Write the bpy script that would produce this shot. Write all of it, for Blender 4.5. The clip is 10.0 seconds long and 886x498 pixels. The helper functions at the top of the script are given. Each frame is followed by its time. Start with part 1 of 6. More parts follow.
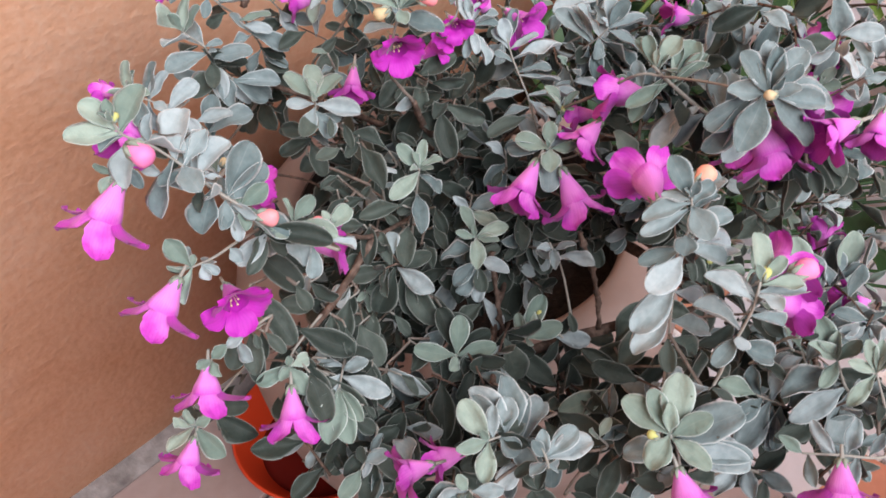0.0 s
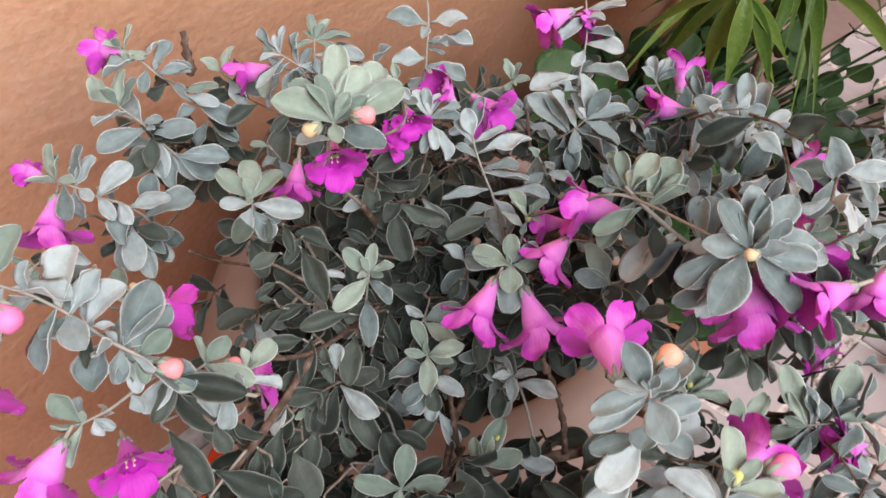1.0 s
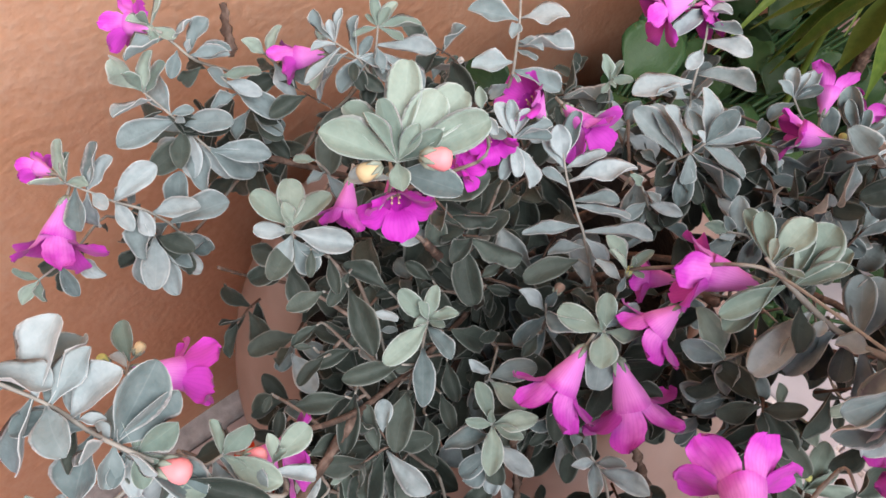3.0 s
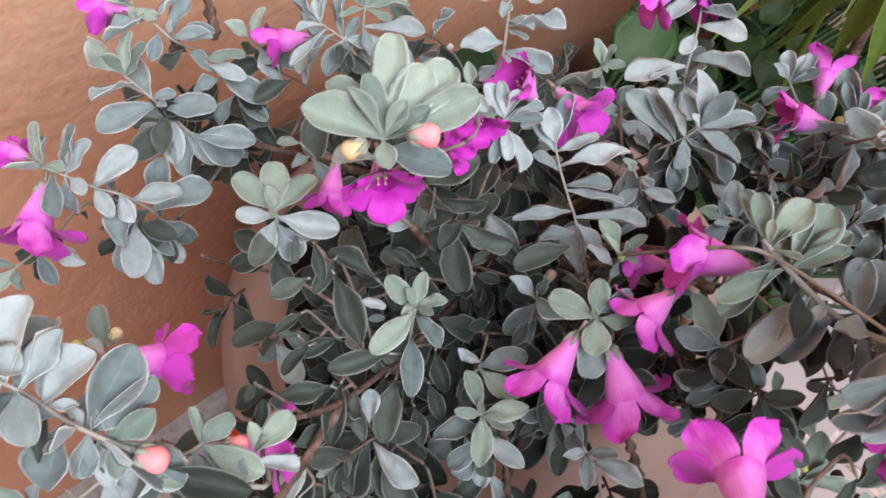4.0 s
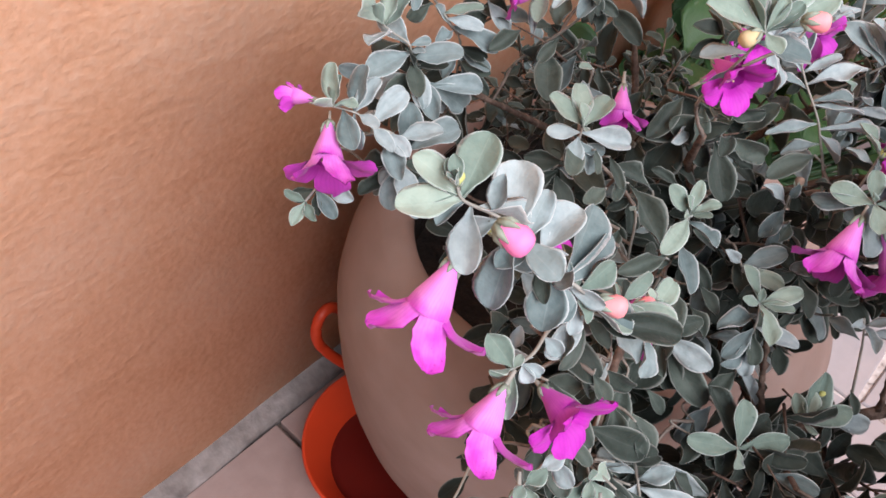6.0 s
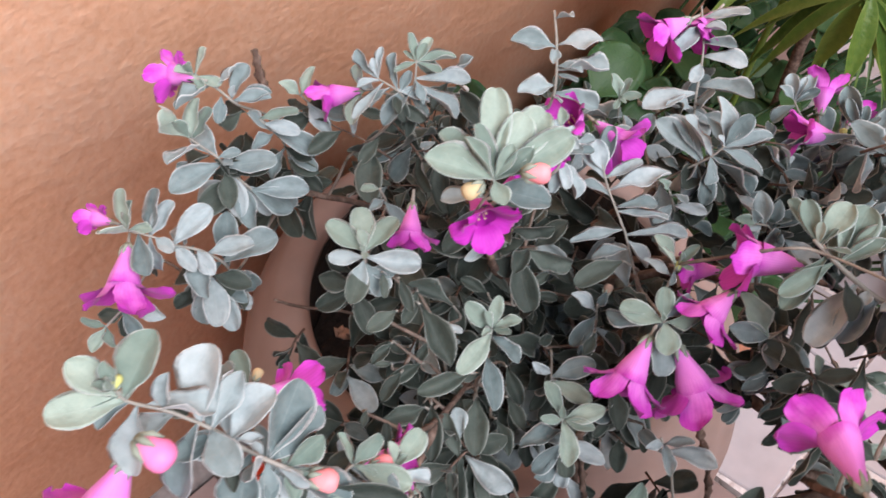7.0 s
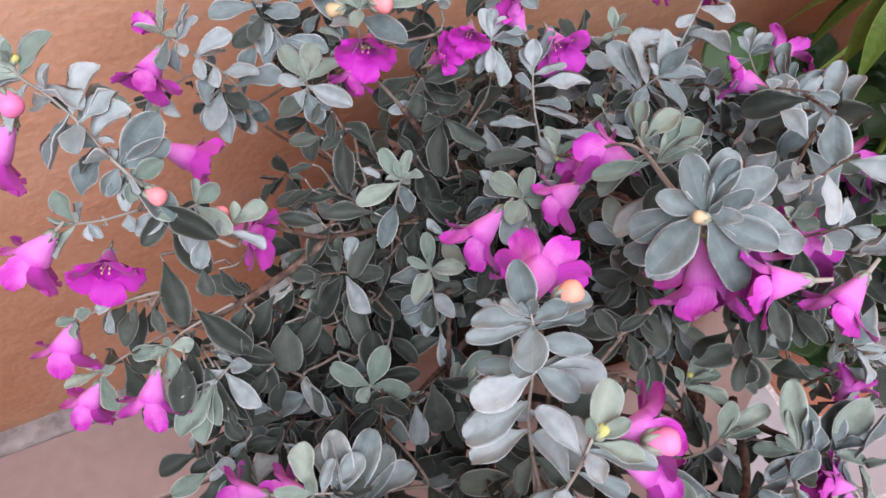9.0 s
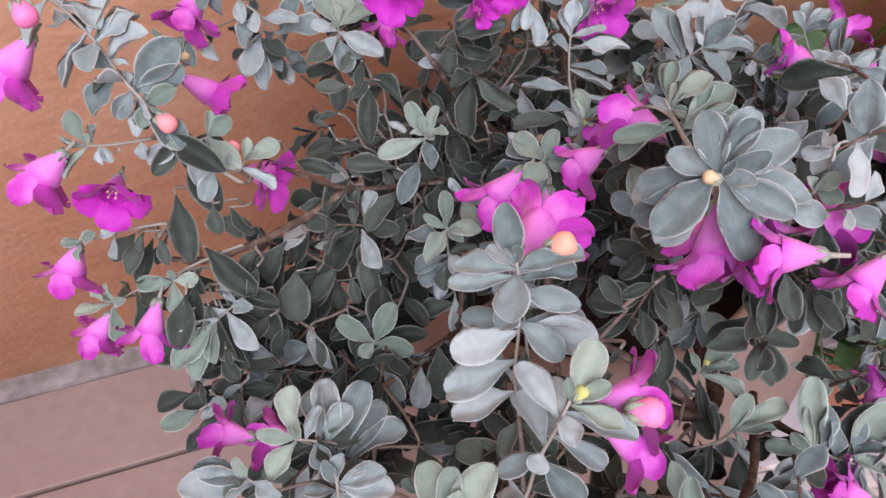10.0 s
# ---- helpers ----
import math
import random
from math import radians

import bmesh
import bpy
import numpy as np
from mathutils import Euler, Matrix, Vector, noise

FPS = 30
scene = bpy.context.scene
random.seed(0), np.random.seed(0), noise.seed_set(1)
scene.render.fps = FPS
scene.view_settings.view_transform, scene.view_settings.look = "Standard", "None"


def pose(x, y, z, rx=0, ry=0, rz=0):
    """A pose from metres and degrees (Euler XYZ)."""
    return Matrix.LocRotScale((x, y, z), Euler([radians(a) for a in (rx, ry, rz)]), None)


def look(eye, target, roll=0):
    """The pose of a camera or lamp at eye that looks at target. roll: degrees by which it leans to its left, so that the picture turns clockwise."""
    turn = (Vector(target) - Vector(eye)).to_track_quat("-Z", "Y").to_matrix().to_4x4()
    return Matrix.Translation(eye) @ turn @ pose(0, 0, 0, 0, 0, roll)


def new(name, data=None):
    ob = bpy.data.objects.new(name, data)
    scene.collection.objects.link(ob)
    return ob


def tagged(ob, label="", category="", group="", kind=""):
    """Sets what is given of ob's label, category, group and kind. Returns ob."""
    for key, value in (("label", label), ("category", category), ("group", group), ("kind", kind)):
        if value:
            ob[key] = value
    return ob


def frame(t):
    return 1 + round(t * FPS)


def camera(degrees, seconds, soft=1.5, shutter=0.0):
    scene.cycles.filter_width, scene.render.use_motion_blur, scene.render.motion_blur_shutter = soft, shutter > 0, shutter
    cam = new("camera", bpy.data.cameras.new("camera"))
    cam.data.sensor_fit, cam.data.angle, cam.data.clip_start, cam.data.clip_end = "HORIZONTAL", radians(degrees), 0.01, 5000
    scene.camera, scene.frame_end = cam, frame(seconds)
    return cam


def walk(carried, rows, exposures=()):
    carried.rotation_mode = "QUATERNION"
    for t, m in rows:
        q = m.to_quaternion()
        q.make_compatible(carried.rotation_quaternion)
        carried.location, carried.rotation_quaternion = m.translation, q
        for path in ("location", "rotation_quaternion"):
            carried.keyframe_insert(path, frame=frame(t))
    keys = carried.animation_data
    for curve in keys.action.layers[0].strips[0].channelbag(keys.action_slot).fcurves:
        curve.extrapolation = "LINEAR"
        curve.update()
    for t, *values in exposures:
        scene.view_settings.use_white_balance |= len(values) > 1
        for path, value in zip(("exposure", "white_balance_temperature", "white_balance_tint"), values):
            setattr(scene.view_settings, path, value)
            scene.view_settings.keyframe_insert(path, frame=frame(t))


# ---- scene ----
cam = camera(55.1, 10.0, soft=1.6, shutter=0.2)
# seconds, place, turn
PATH = [
    (0, -0.0012, 0.0007, 0.8237, 44.108, -0.181, -47.133),
    (0.5, 0.0288, 0.0063, 0.8373, 44.196, -0.362, -47.168),
    (1, 0.0715, 0.0308, 0.8338, 43.167, -0.666, -45.368),
    (1.5, 0.1032, 0.0517, 0.8211, 41.577, -0.979, -43.628),
    (2, 0.1094, 0.0767, 0.8098, 40.124, -1.226, -42.066),
    (2.2, 0.1097, 0.0844, 0.8066, 39.907, -1.370, -41.366),
    (3.3, 0.1263, 0.0937, 0.8112, 38.778, -0.413, -40.558),
    (3.5, 0.1317, 0.0927, 0.8095, 38.853, -0.455, -40.868),
    (4, 0.1187, 0.0938, 0.8008, 38.909, -1.089, -41.032),
    (4.5, 0.0534, 0.1199, 0.7894, 39.579, -2.096, -42.584),
    (5, -0.0153, 0.1430, 0.7889, 40.793, -2.784, -45.139),
    (5.2, -0.0271, 0.1477, 0.7934, 40.890, -3.032, -45.901),
    (6.3, -0.0265, 0.1533, 0.7901, 41.669, -3.273, -47.698),
    (6.5, -0.0059, 0.1463, 0.8018, 41.776, -2.884, -48.321),
    (7, 0.0659, 0.1162, 0.8239, 41.077, -1.243, -47.622),
    (7.5, 0.1106, 0.0944, 0.8229, 39.576, -0.263, -41.104),
    (8, 0.1084, 0.0491, 0.8216, 40.064, 0.880, -34.778),
    (8.5, 0.1192, -0.0016, 0.8116, 41.192, 0.768, -30.066),
    (9, 0.1294, -0.0348, 0.8187, 41.358, -0.114, -25.094),
    (9.5, 0.1500, -0.0374, 0.7841, 40.888, -0.474, -21.209),
    (10, 0.1483, -0.0460, 0.8005, 40.845, -0.169, -18.395),
]
walk(cam, [(t, pose(x, y, z, rx, ry, rz)) for t, x, y, z, rx, ry, rz in PATH], [(0, 0.27, 6150, 15), (0.7, 0.28, 6400, 15), (2, 0.28, 6450, 15), (3.5, 0.33, 6150, 15), (4.8, 0.27, 6125, 16), (6.3, 0.42, 6125, 16), (7.2, 0.38, 6110, 17), (8, 0.3, 6100, 17), (9, 0.16, 6050, 21), (10, 0.12, 6100, 23)])

# ---- world, sun, exposure ----
world = bpy.data.worlds.new("sky")
scene.world = world
world.use_nodes = True
wn = world.node_tree.nodes
sky = wn.new("ShaderNodeTexSky")
sky.sky_type, sky.sun_disc = "NISHITA", False
sky.sun_elevation, sky.sun_rotation = radians(42.6), radians(193.7)
sky.air_density, sky.dust_density, sky.ozone_density = 1.0, 4.0, 1.0
world.node_tree.links.new(sky.outputs[0], wn["Background"].inputs[0])
wn["Background"].inputs[1].default_value = 0.05
sun = new("sun", bpy.data.lights.new("sun", "SUN"))
sun.data.energy, sun.data.angle, sun.data.color = 5.0, radians(50), (1.0, 0.97, 0.95)
sun.matrix_world = look((-0.45, -1.85, 1.75), (0.0, 0.0, 0.0))
scene.view_settings.exposure = 0.0

# ---- materials ----


def ramp(n, stops):
    r = n.new("ShaderNodeValToRGB")
    e = r.color_ramp.elements
    e[0].position, e[0].color = stops[0][0], (*stops[0][1], 1)
    e[1].position, e[1].color = stops[-1][0], (*stops[-1][1], 1)
    for p, c in stops[1:-1]:
        e.new(p).color = (*c, 1)
    return r


def base_mat(name, rough=0.7, spec=0.4):
    m = bpy.data.materials.new(name)
    m.use_nodes = True
    b = m.node_tree.nodes["Principled BSDF"]
    b.inputs["Roughness"].default_value = rough
    b.inputs["Specular IOR Level"].default_value = spec
    return m, m.node_tree.nodes, m.node_tree.links, b


def grain(name, stops, scale, rough=0.7, bump=0.3, dist=0.002, detail=8.0, coarse=4.0, spec=0.4, stretch=(1, 1, 1), bump_scale=None, swell=0.0):
    """A surface whose colour varies at two scales, with fine relief."""
    m, n, l, b = base_mat(name, rough, spec)
    tc, mp = n.new("ShaderNodeTexCoord"), n.new("ShaderNodeMapping")
    mp.inputs["Scale"].default_value = stretch
    geo = n.new("ShaderNodeNewGeometry")
    l.new(geo.outputs["Position"], mp.inputs["Vector"])
    a, c = n.new("ShaderNodeTexNoise"), n.new("ShaderNodeTexNoise")
    a.inputs["Scale"].default_value, a.inputs["Detail"].default_value = scale, detail
    c.inputs["Scale"].default_value, c.inputs["Detail"].default_value = coarse, 3
    for t in (a, c):
        l.new(mp.outputs[0], t.inputs["Vector"])
    mix = n.new("ShaderNodeMix")
    mix.data_type = "FLOAT"
    mix.inputs[0].default_value = 0.55
    l.new(a.outputs[0], mix.inputs[2])
    l.new(c.outputs[0], mix.inputs[3])
    r = ramp(n, stops)
    l.new(mix.outputs[0], r.inputs[0])
    l.new(r.outputs[0], b.inputs["Base Color"])
    h = n.new("ShaderNodeTexNoise")
    h.inputs["Scale"].default_value, h.inputs["Detail"].default_value = bump_scale or scale, 6
    l.new(mp.outputs[0], h.inputs["Vector"])
    bp = n.new("ShaderNodeBump")
    bp.inputs["Strength"].default_value, bp.inputs["Distance"].default_value = bump, dist
    l.new(h.outputs[0], bp.inputs["Height"])
    l.new(bp.outputs[0], b.inputs["Normal"])
    if swell:
        # strokes of the trowel, longer than high
        w, wm = n.new("ShaderNodeTexNoise"), n.new("ShaderNodeMapping")
        wm.inputs["Scale"].default_value = (0.8, 1, 1.25)
        w.inputs["Scale"].default_value, w.inputs["Detail"].default_value, w.inputs["Distortion"].default_value = 30, 3.0, 0.3
        l.new(geo.outputs["Position"], wm.inputs["Vector"])
        l.new(wm.outputs[0], w.inputs["Vector"])
        wb = n.new("ShaderNodeBump")
        wb.inputs["Strength"].default_value, wb.inputs["Distance"].default_value = swell, 0.006
        l.new(w.outputs[0], wb.inputs["Height"])
        l.new(wb.outputs[0], bp.inputs["Normal"])
    return m


STUCCO = grain("orange_stucco", [(0.3, (0.80, 0.45, 0.265)), (0.5, (0.90, 0.565, 0.370)), (0.72, (0.93, 0.66, 0.49))], 150, 0.9, 0.28, 0.0016, stretch=(1, 1, 1.1), bump_scale=150, spec=0.2, coarse=9, swell=0.16)
TILE = grain("pink_beige_tile", [(0.3, (0.25, 0.185, 0.17)), (0.7, (0.33, 0.255, 0.235))], 60, 0.45, 0.12, 0.001)
GROUT = grain("grey_cement", [(0.3, (0.10, 0.085, 0.08)), (0.5, (0.19, 0.17, 0.16)), (0.7, (0.29, 0.265, 0.255))], 90, 0.9, 0.7, 0.004, coarse=18)
JOINT = grain("brown_joint", [(0.3, (0.10, 0.075, 0.06)), (0.7, (0.22, 0.17, 0.14))], 120, 0.9, 0.5, 0.002)
TERRA = grain("terracotta_tile", [(0.3, (0.38, 0.15, 0.09)), (0.7, (0.55, 0.25, 0.16))], 50, 0.6, 0.15, 0.001)
WHITE_TILE = grain("white_tile", [(0.3, (0.44, 0.42, 0.44)), (0.7, (0.56, 0.54, 0.56))], 40, 0.25, 0.05, 0.001)
SPECKLE = grain("speckled_mortar", [(0.36, (0.10, 0.07, 0.05)), (0.46, (0.62, 0.56, 0.53)), (0.7, (0.85, 0.82, 0.80))], 130, 0.8, 0.8, 0.004, coarse=60)
POT = grain("pale_clay_pot", [(0.3, (0.19, 0.14, 0.12)), (0.52, (0.245, 0.19, 0.17)), (0.7, (0.29, 0.23, 0.21))], 26, 0.6, 0.08, 0.0015, coarse=7, stretch=(1, 1, 1.6))
SOIL_POT_SHADE = grain("dark_soil_and_pot_shade", [(0.3, (0.008, 0.006, 0.005)), (0.6, (0.025, 0.018, 0.014)), (0.75, (0.06, 0.045, 0.035))], 130, 0.95, 1.0, 0.006)
ORANGE = grain("orange_plastic", [(0.3, (0.42, 0.034, 0.009)), (0.7, (0.52, 0.050, 0.013))], 14, 0.42, 0.05, 0.001)
SHADED_RED = grain("shaded_red_plastic", [(0.3, (0.070, 0.004, 0.003)), (0.7, (0.11, 0.008, 0.004))], 14, 0.7, 0.05, 0.001, spec=0.1)
BARK = grain("brown_bark", [(0.3, (0.030, 0.020, 0.015)), (0.5, (0.085, 0.056, 0.042)), (0.7, (0.21, 0.155, 0.125))], 300, 0.9, 1.0, 0.0014, coarse=120)
CUP = grain("grey_green_calyx", [(0.3, (0.15, 0.19, 0.15)), (0.7, (0.30, 0.35, 0.29))], 260, 0.9, 0.4, 0.0005)
WOOD = grain("grey_brown_young_wood", [(0.3, (0.085, 0.066, 0.054)), (0.5, (0.15, 0.125, 0.105)), (0.7, (0.26, 0.22, 0.19))], 300, 0.9, 0.8, 0.001, coarse=120)
FELT = grain("felted_young_stem", [(0.3, (0.19, 0.19, 0.165)), (0.7, (0.36, 0.355, 0.32))], 260, 0.9, 0.4, 0.0005)
DRY = grain("dry_leaf", [(0.3, (0.20, 0.13, 0.09)), (0.7, (0.40, 0.30, 0.24))], 200, 0.85, 0.5, 0.001)


def leaf_mat(name, dark, mid, pale, edge, sheen=0.35, trans=0.12, rough=0.75):
    """Leaf blade: felt of short hairs, paler margin and midrib, each leaf a little different."""
    m, n, l, b = base_mat(name, rough, 0.25)
    oi, geo, uv = n.new("ShaderNodeObjectInfo"), n.new("ShaderNodeNewGeometry"), n.new("ShaderNodeUVMap")
    uv.uv_map = "leaf"
    add = n.new("ShaderNodeMath")
    add.operation = "ADD"
    l.new(oi.outputs["Random"], add.inputs[0])
    l.new(geo.outputs["Random Per Island"], add.inputs[1])
    fr = n.new("ShaderNodeMath")
    fr.operation = "FRACT"
    l.new(add.outputs[0], fr.inputs[0])
    nz = n.new("ShaderNodeTexNoise")
    nz.inputs["Scale"].default_value, nz.inputs["Detail"].default_value = 240, 8
    l.new(geo.outputs["Position"], nz.inputs["Vector"])
    mx = n.new("ShaderNodeMix")
    mx.data_type = "FLOAT"
    mx.inputs[0].default_value = 0.42
    l.new(fr.outputs[0], mx.inputs[2])
    l.new(nz.outputs[0], mx.inputs[3])
    r = ramp(n, [(0.16, dark), (0.5, mid), (0.86, pale)])
    l.new(mx.outputs[0], r.inputs[0])
    sep = n.new("ShaderNodeSeparateXYZ")
    l.new(uv.outputs[0], sep.inputs[0])
    er = ramp(n, [(0.0, (0.07, 0.07, 0.07)), (0.05, (0.0, 0.0, 0.0)), (0.87, (0.0, 0.0, 0.0)), (0.95, (0.5, 0.5, 0.5)), (1.0, (0.9, 0.9, 0.9))])
    l.new(sep.outputs[1], er.inputs[0])
    mc = n.new("ShaderNodeMix")
    mc.data_type = "RGBA"
    l.new(er.outputs[0], mc.inputs[0])
    l.new(r.outputs[0], mc.inputs[6])
    mc.inputs[7].default_value = (*edge, 1)
    l.new(mc.outputs[2], b.inputs["Base Color"])
    b.inputs["Sheen Weight"].default_value = sheen
    b.inputs["Sheen Roughness"].default_value = 0.4
    bp = n.new("ShaderNodeBump")
    bp.inputs["Strength"].default_value, bp.inputs["Distance"].default_value = 0.5, 0.0008
    nb = n.new("ShaderNodeTexNoise")
    nb.inputs["Scale"].default_value = 500
    l.new(geo.outputs["Position"], nb.inputs["Vector"])
    l.new(nb.outputs[0], bp.inputs["Height"])
    l.new(bp.outputs[0], b.inputs["Normal"])
    if trans:
        t = n.new("ShaderNodeBsdfTranslucent")
        l.new(mc.outputs[2], t.inputs[0])
        ms = n.new("ShaderNodeMixShader")
        ms.inputs[0].default_value = trans
        out = n["Material Output"]
        l.new(b.outputs[0], ms.inputs[1])
        l.new(t.outputs[0], ms.inputs[2])
        l.new(ms.outputs[0], out.inputs[0])
    return m


LEAF = leaf_mat("silver_sage_leaf", (0.085, 0.124, 0.124), (0.185, 0.240, 0.242), (0.37, 0.435, 0.445), (0.63, 0.67, 0.66), 0.4, 0.06)
YOUNG_LEAF = leaf_mat("pale_young_leaf", (0.120, 0.174, 0.146), (0.190, 0.256, 0.214), (0.31, 0.385, 0.325), (0.58, 0.64, 0.60), 0.35, 0.08)
# older leaves are greener; the shade inside the shrub is also in this colour
OLD_SHADED_LEAF = leaf_mat("green_old_shaded_leaf", (0.018, 0.027, 0.022), (0.034, 0.047, 0.039), (0.070, 0.092, 0.077), (0.25, 0.272, 0.248), 0.12, 0.03, 0.65)
STRAP = leaf_mat("strap_leaf", (0.025, 0.062, 0.010), (0.060, 0.120, 0.020), (0.13, 0.20, 0.038), (0.16, 0.22, 0.055), 0.0, 0.25, 0.4)
BROAD = leaf_mat("broad_green_leaf", (0.010, 0.030, 0.010), (0.018, 0.050, 0.016), (0.030, 0.075, 0.024), (0.03, 0.08, 0.03), 0.0, 0.10, 0.5)


def petal_mat(name, tube, lobe, throat, inside):
    """Petal: along the flower from the pale tube to the deep lobes, with fine veins."""
    m, n, l, b = base_mat(name, 0.6, 0.25)
    uv, geo = n.new("ShaderNodeUVMap"), n.new("ShaderNodeNewGeometry")
    uv.uv_map = "leaf"
    sep = n.new("ShaderNodeSeparateXYZ")
    l.new(uv.outputs[0], sep.inputs[0])
    nz = n.new("ShaderNodeTexNoise")
    nz.inputs["Scale"].default_value, nz.inputs["Detail"].default_value = 150, 8
    l.new(geo.outputs["Position"], nz.inputs["Vector"])
    ma = n.new("ShaderNodeMath")
    ma.operation = "MULTIPLY_ADD"
    ma.inputs[1].default_value = 0.34
    l.new(nz.outputs[0], ma.inputs[0])
    l.new(sep.outputs[0], ma.inputs[2])
    r = ramp(n, [(0.10, throat), (0.24, tube), (0.62, tube), (0.80, lobe), (1.0, lobe)])
    l.new(ma.outputs[0], r.inputs[0])
    ri = ramp(n, [(0.10, throat), (0.5, inside), (0.85, inside), (1.0, lobe)])
    l.new(ma.outputs[0], ri.inputs[0])
    pick = n.new("ShaderNodeMix")
    pick.data_type = "RGBA"
    inner_side = n.new("ShaderNodeMath")
    inner_side.operation = "GREATER_THAN"
    inner_side.inputs[1].default_value = 1.5
    l.new(sep.outputs[1], inner_side.inputs[0])
    l.new(inner_side.outputs[0], pick.inputs[0])
    l.new(r.outputs[0], pick.inputs[6])
    l.new(ri.outputs[0], pick.inputs[7])
    # fine veins along the petal
    vein, wob = n.new("ShaderNodeMath"), n.new("ShaderNodeMath")
    wob.operation = "MULTIPLY_ADD"
    wob.inputs[1].default_value = 0.5
    l.new(nz.outputs[0], wob.inputs[0])
    l.new(sep.outputs[1], wob.inputs[2])
    vein.operation = "PINGPONG"
    vein.inputs[1].default_value = 0.13
    l.new(wob.outputs[0], vein.inputs[0])
    vr = ramp(n, [(0.0, (0.72, 0.55, 0.74)), (0.05, (0.93, 0.88, 0.94)), (0.13, (1.0, 1.0, 1.0))])
    l.new(vein.outputs[0], vr.inputs[0])
    tint = n.new("ShaderNodeMix")
    tint.data_type, tint.blend_type = "RGBA", "MULTIPLY"
    tint.inputs[0].default_value = 0.38
    l.new(pick.outputs[2], tint.inputs[6])
    l.new(vr.outputs[0], tint.inputs[7])
    pick = tint
    l.new(pick.outputs[2], b.inputs["Base Color"])
    b.inputs["Sheen Weight"].default_value = 0.15
    wv = n.new("ShaderNodeTexNoise")
    wv.inputs["Scale"].default_value = 260
    l.new(geo.outputs["Position"], wv.inputs["Vector"])
    bp = n.new("ShaderNodeBump")
    bp.inputs["Strength"].default_value, bp.inputs["Distance"].default_value = 0.35, 0.0008
    l.new(wv.outputs[0], bp.inputs["Height"])
    l.new(bp.outputs[0], b.inputs["Normal"])
    t, ms = n.new("ShaderNodeBsdfTranslucent"), n.new("ShaderNodeMixShader")
    l.new(pick.outputs[2], t.inputs[0])
    ms.inputs[0].default_value = 0.22
    l.new(b.outputs[0], ms.inputs[1])
    l.new(t.outputs[0], ms.inputs[2])
    l.new(ms.outputs[0], n["Material Output"].inputs[0])
    return m


PETAL = petal_mat("pink_magenta_petal", (0.78, 0.25, 0.74), (0.54, 0.055, 0.50), (0.45, 0.20, 0.38), (0.44, 0.035, 0.40))
PETAL_DEEP = petal_mat("deep_magenta_petal", (0.58, 0.08, 0.53), (0.50, 0.035, 0.47), (0.42, 0.06, 0.32), (0.45, 0.018, 0.40))
BUD_PINK = grain("salmon_pink_bud", [(0.3, (0.72, 0.22, 0.26)), (0.7, (0.80, 0.36, 0.36))], 160, 0.6, 0.2, 0.0005)
BUD_ROSE = grain("rose_pink_bud", [(0.3, (0.70, 0.17, 0.42)), (0.7, (0.80, 0.28, 0.50))], 160, 0.6, 0.2, 0.0005)
BUD_CREAM = grain("yellow_cream_bud", [(0.3, (0.42, 0.33, 0.17)), (0.7, (0.54, 0.46, 0.29))], 160, 0.7, 0.2, 0.0005)
BUD_PEACH = grain("peach_bud", [(0.3, (0.70, 0.27, 0.19)), (0.7, (0.80, 0.42, 0.31))], 160, 0.6, 0.2, 0.0005)
BUD_GREEN = grain("yellow_green_bud", [(0.3, (0.36, 0.40, 0.12)), (0.7, (0.52, 0.54, 0.20))], 200, 0.7, 0.2, 0.0005)
STAMEN = grain("pale_stamen", [(0.3, (0.60, 0.40, 0.25)), (0.7, (0.75, 0.6, 0.45))], 200, 0.7, 0.1, 0.0005)

# ---- building helpers ----


def part(name, bm, material, parent=None, label="", smooth=True):
    me = bpy.data.meshes.new(name)
    bm.to_mesh(me)
    bm.free()
    me.materials.append(material)
    if smooth:
        me.polygons.foreach_set("use_smooth", [True] * len(me.polygons))
    ob = new(name, me)
    ob.parent = parent
    if label:
        tagged(ob, label)
    return ob


def box(x0, y0, z0, x1, y1, z1, bevel=0.0):
    bm = bmesh.new()
    bmesh.ops.create_cube(bm, size=1, matrix=Matrix.LocRotScale(((x0 + x1) / 2, (y0 + y1) / 2, (z0 + z1) / 2), None, (x1 - x0, y1 - y0, z1 - z0)))
    if bevel:
        bmesh.ops.bevel(bm, geom=bm.edges[:], offset=bevel, segments=2, affect="EDGES", profile=0.5)
    return bm


def lathe(profile, centre, steps=64, wobble=0.0, seed=0.0):
    """A turned body from (radius, height) pairs, from its first point to its last."""
    bm = bmesh.new()
    rings = []
    for r, z in profile:
        ring = []
        for k in range(steps):
            a = 2 * math.pi * k / steps
            w = 1 + wobble * noise.noise(Vector((math.cos(a) * 2, math.sin(a) * 2, z * 9 + seed)))
            ring.append(bm.verts.new((centre[0] + r * w * math.cos(a), centre[1] + r * w * math.sin(a), centre[2] + z)))
        rings.append(ring)
    for a, b in zip(rings, rings[1:]):
        for k in range(steps):
            bm.faces.new((a[k], a[(k + 1) % steps], b[(k + 1) % steps], b[k]))
    return bm


def frame_of(t):
    """Two directions square to t, the first as near to upright as can be."""
    t = t.normalized()
    up = Vector((0, 0, 1)) if abs(t.z) < 0.95 else Vector((0, -1, 0))
    e1 = (up - up.dot(t) * t).normalized()
    return t, e1, t.cross(e1)


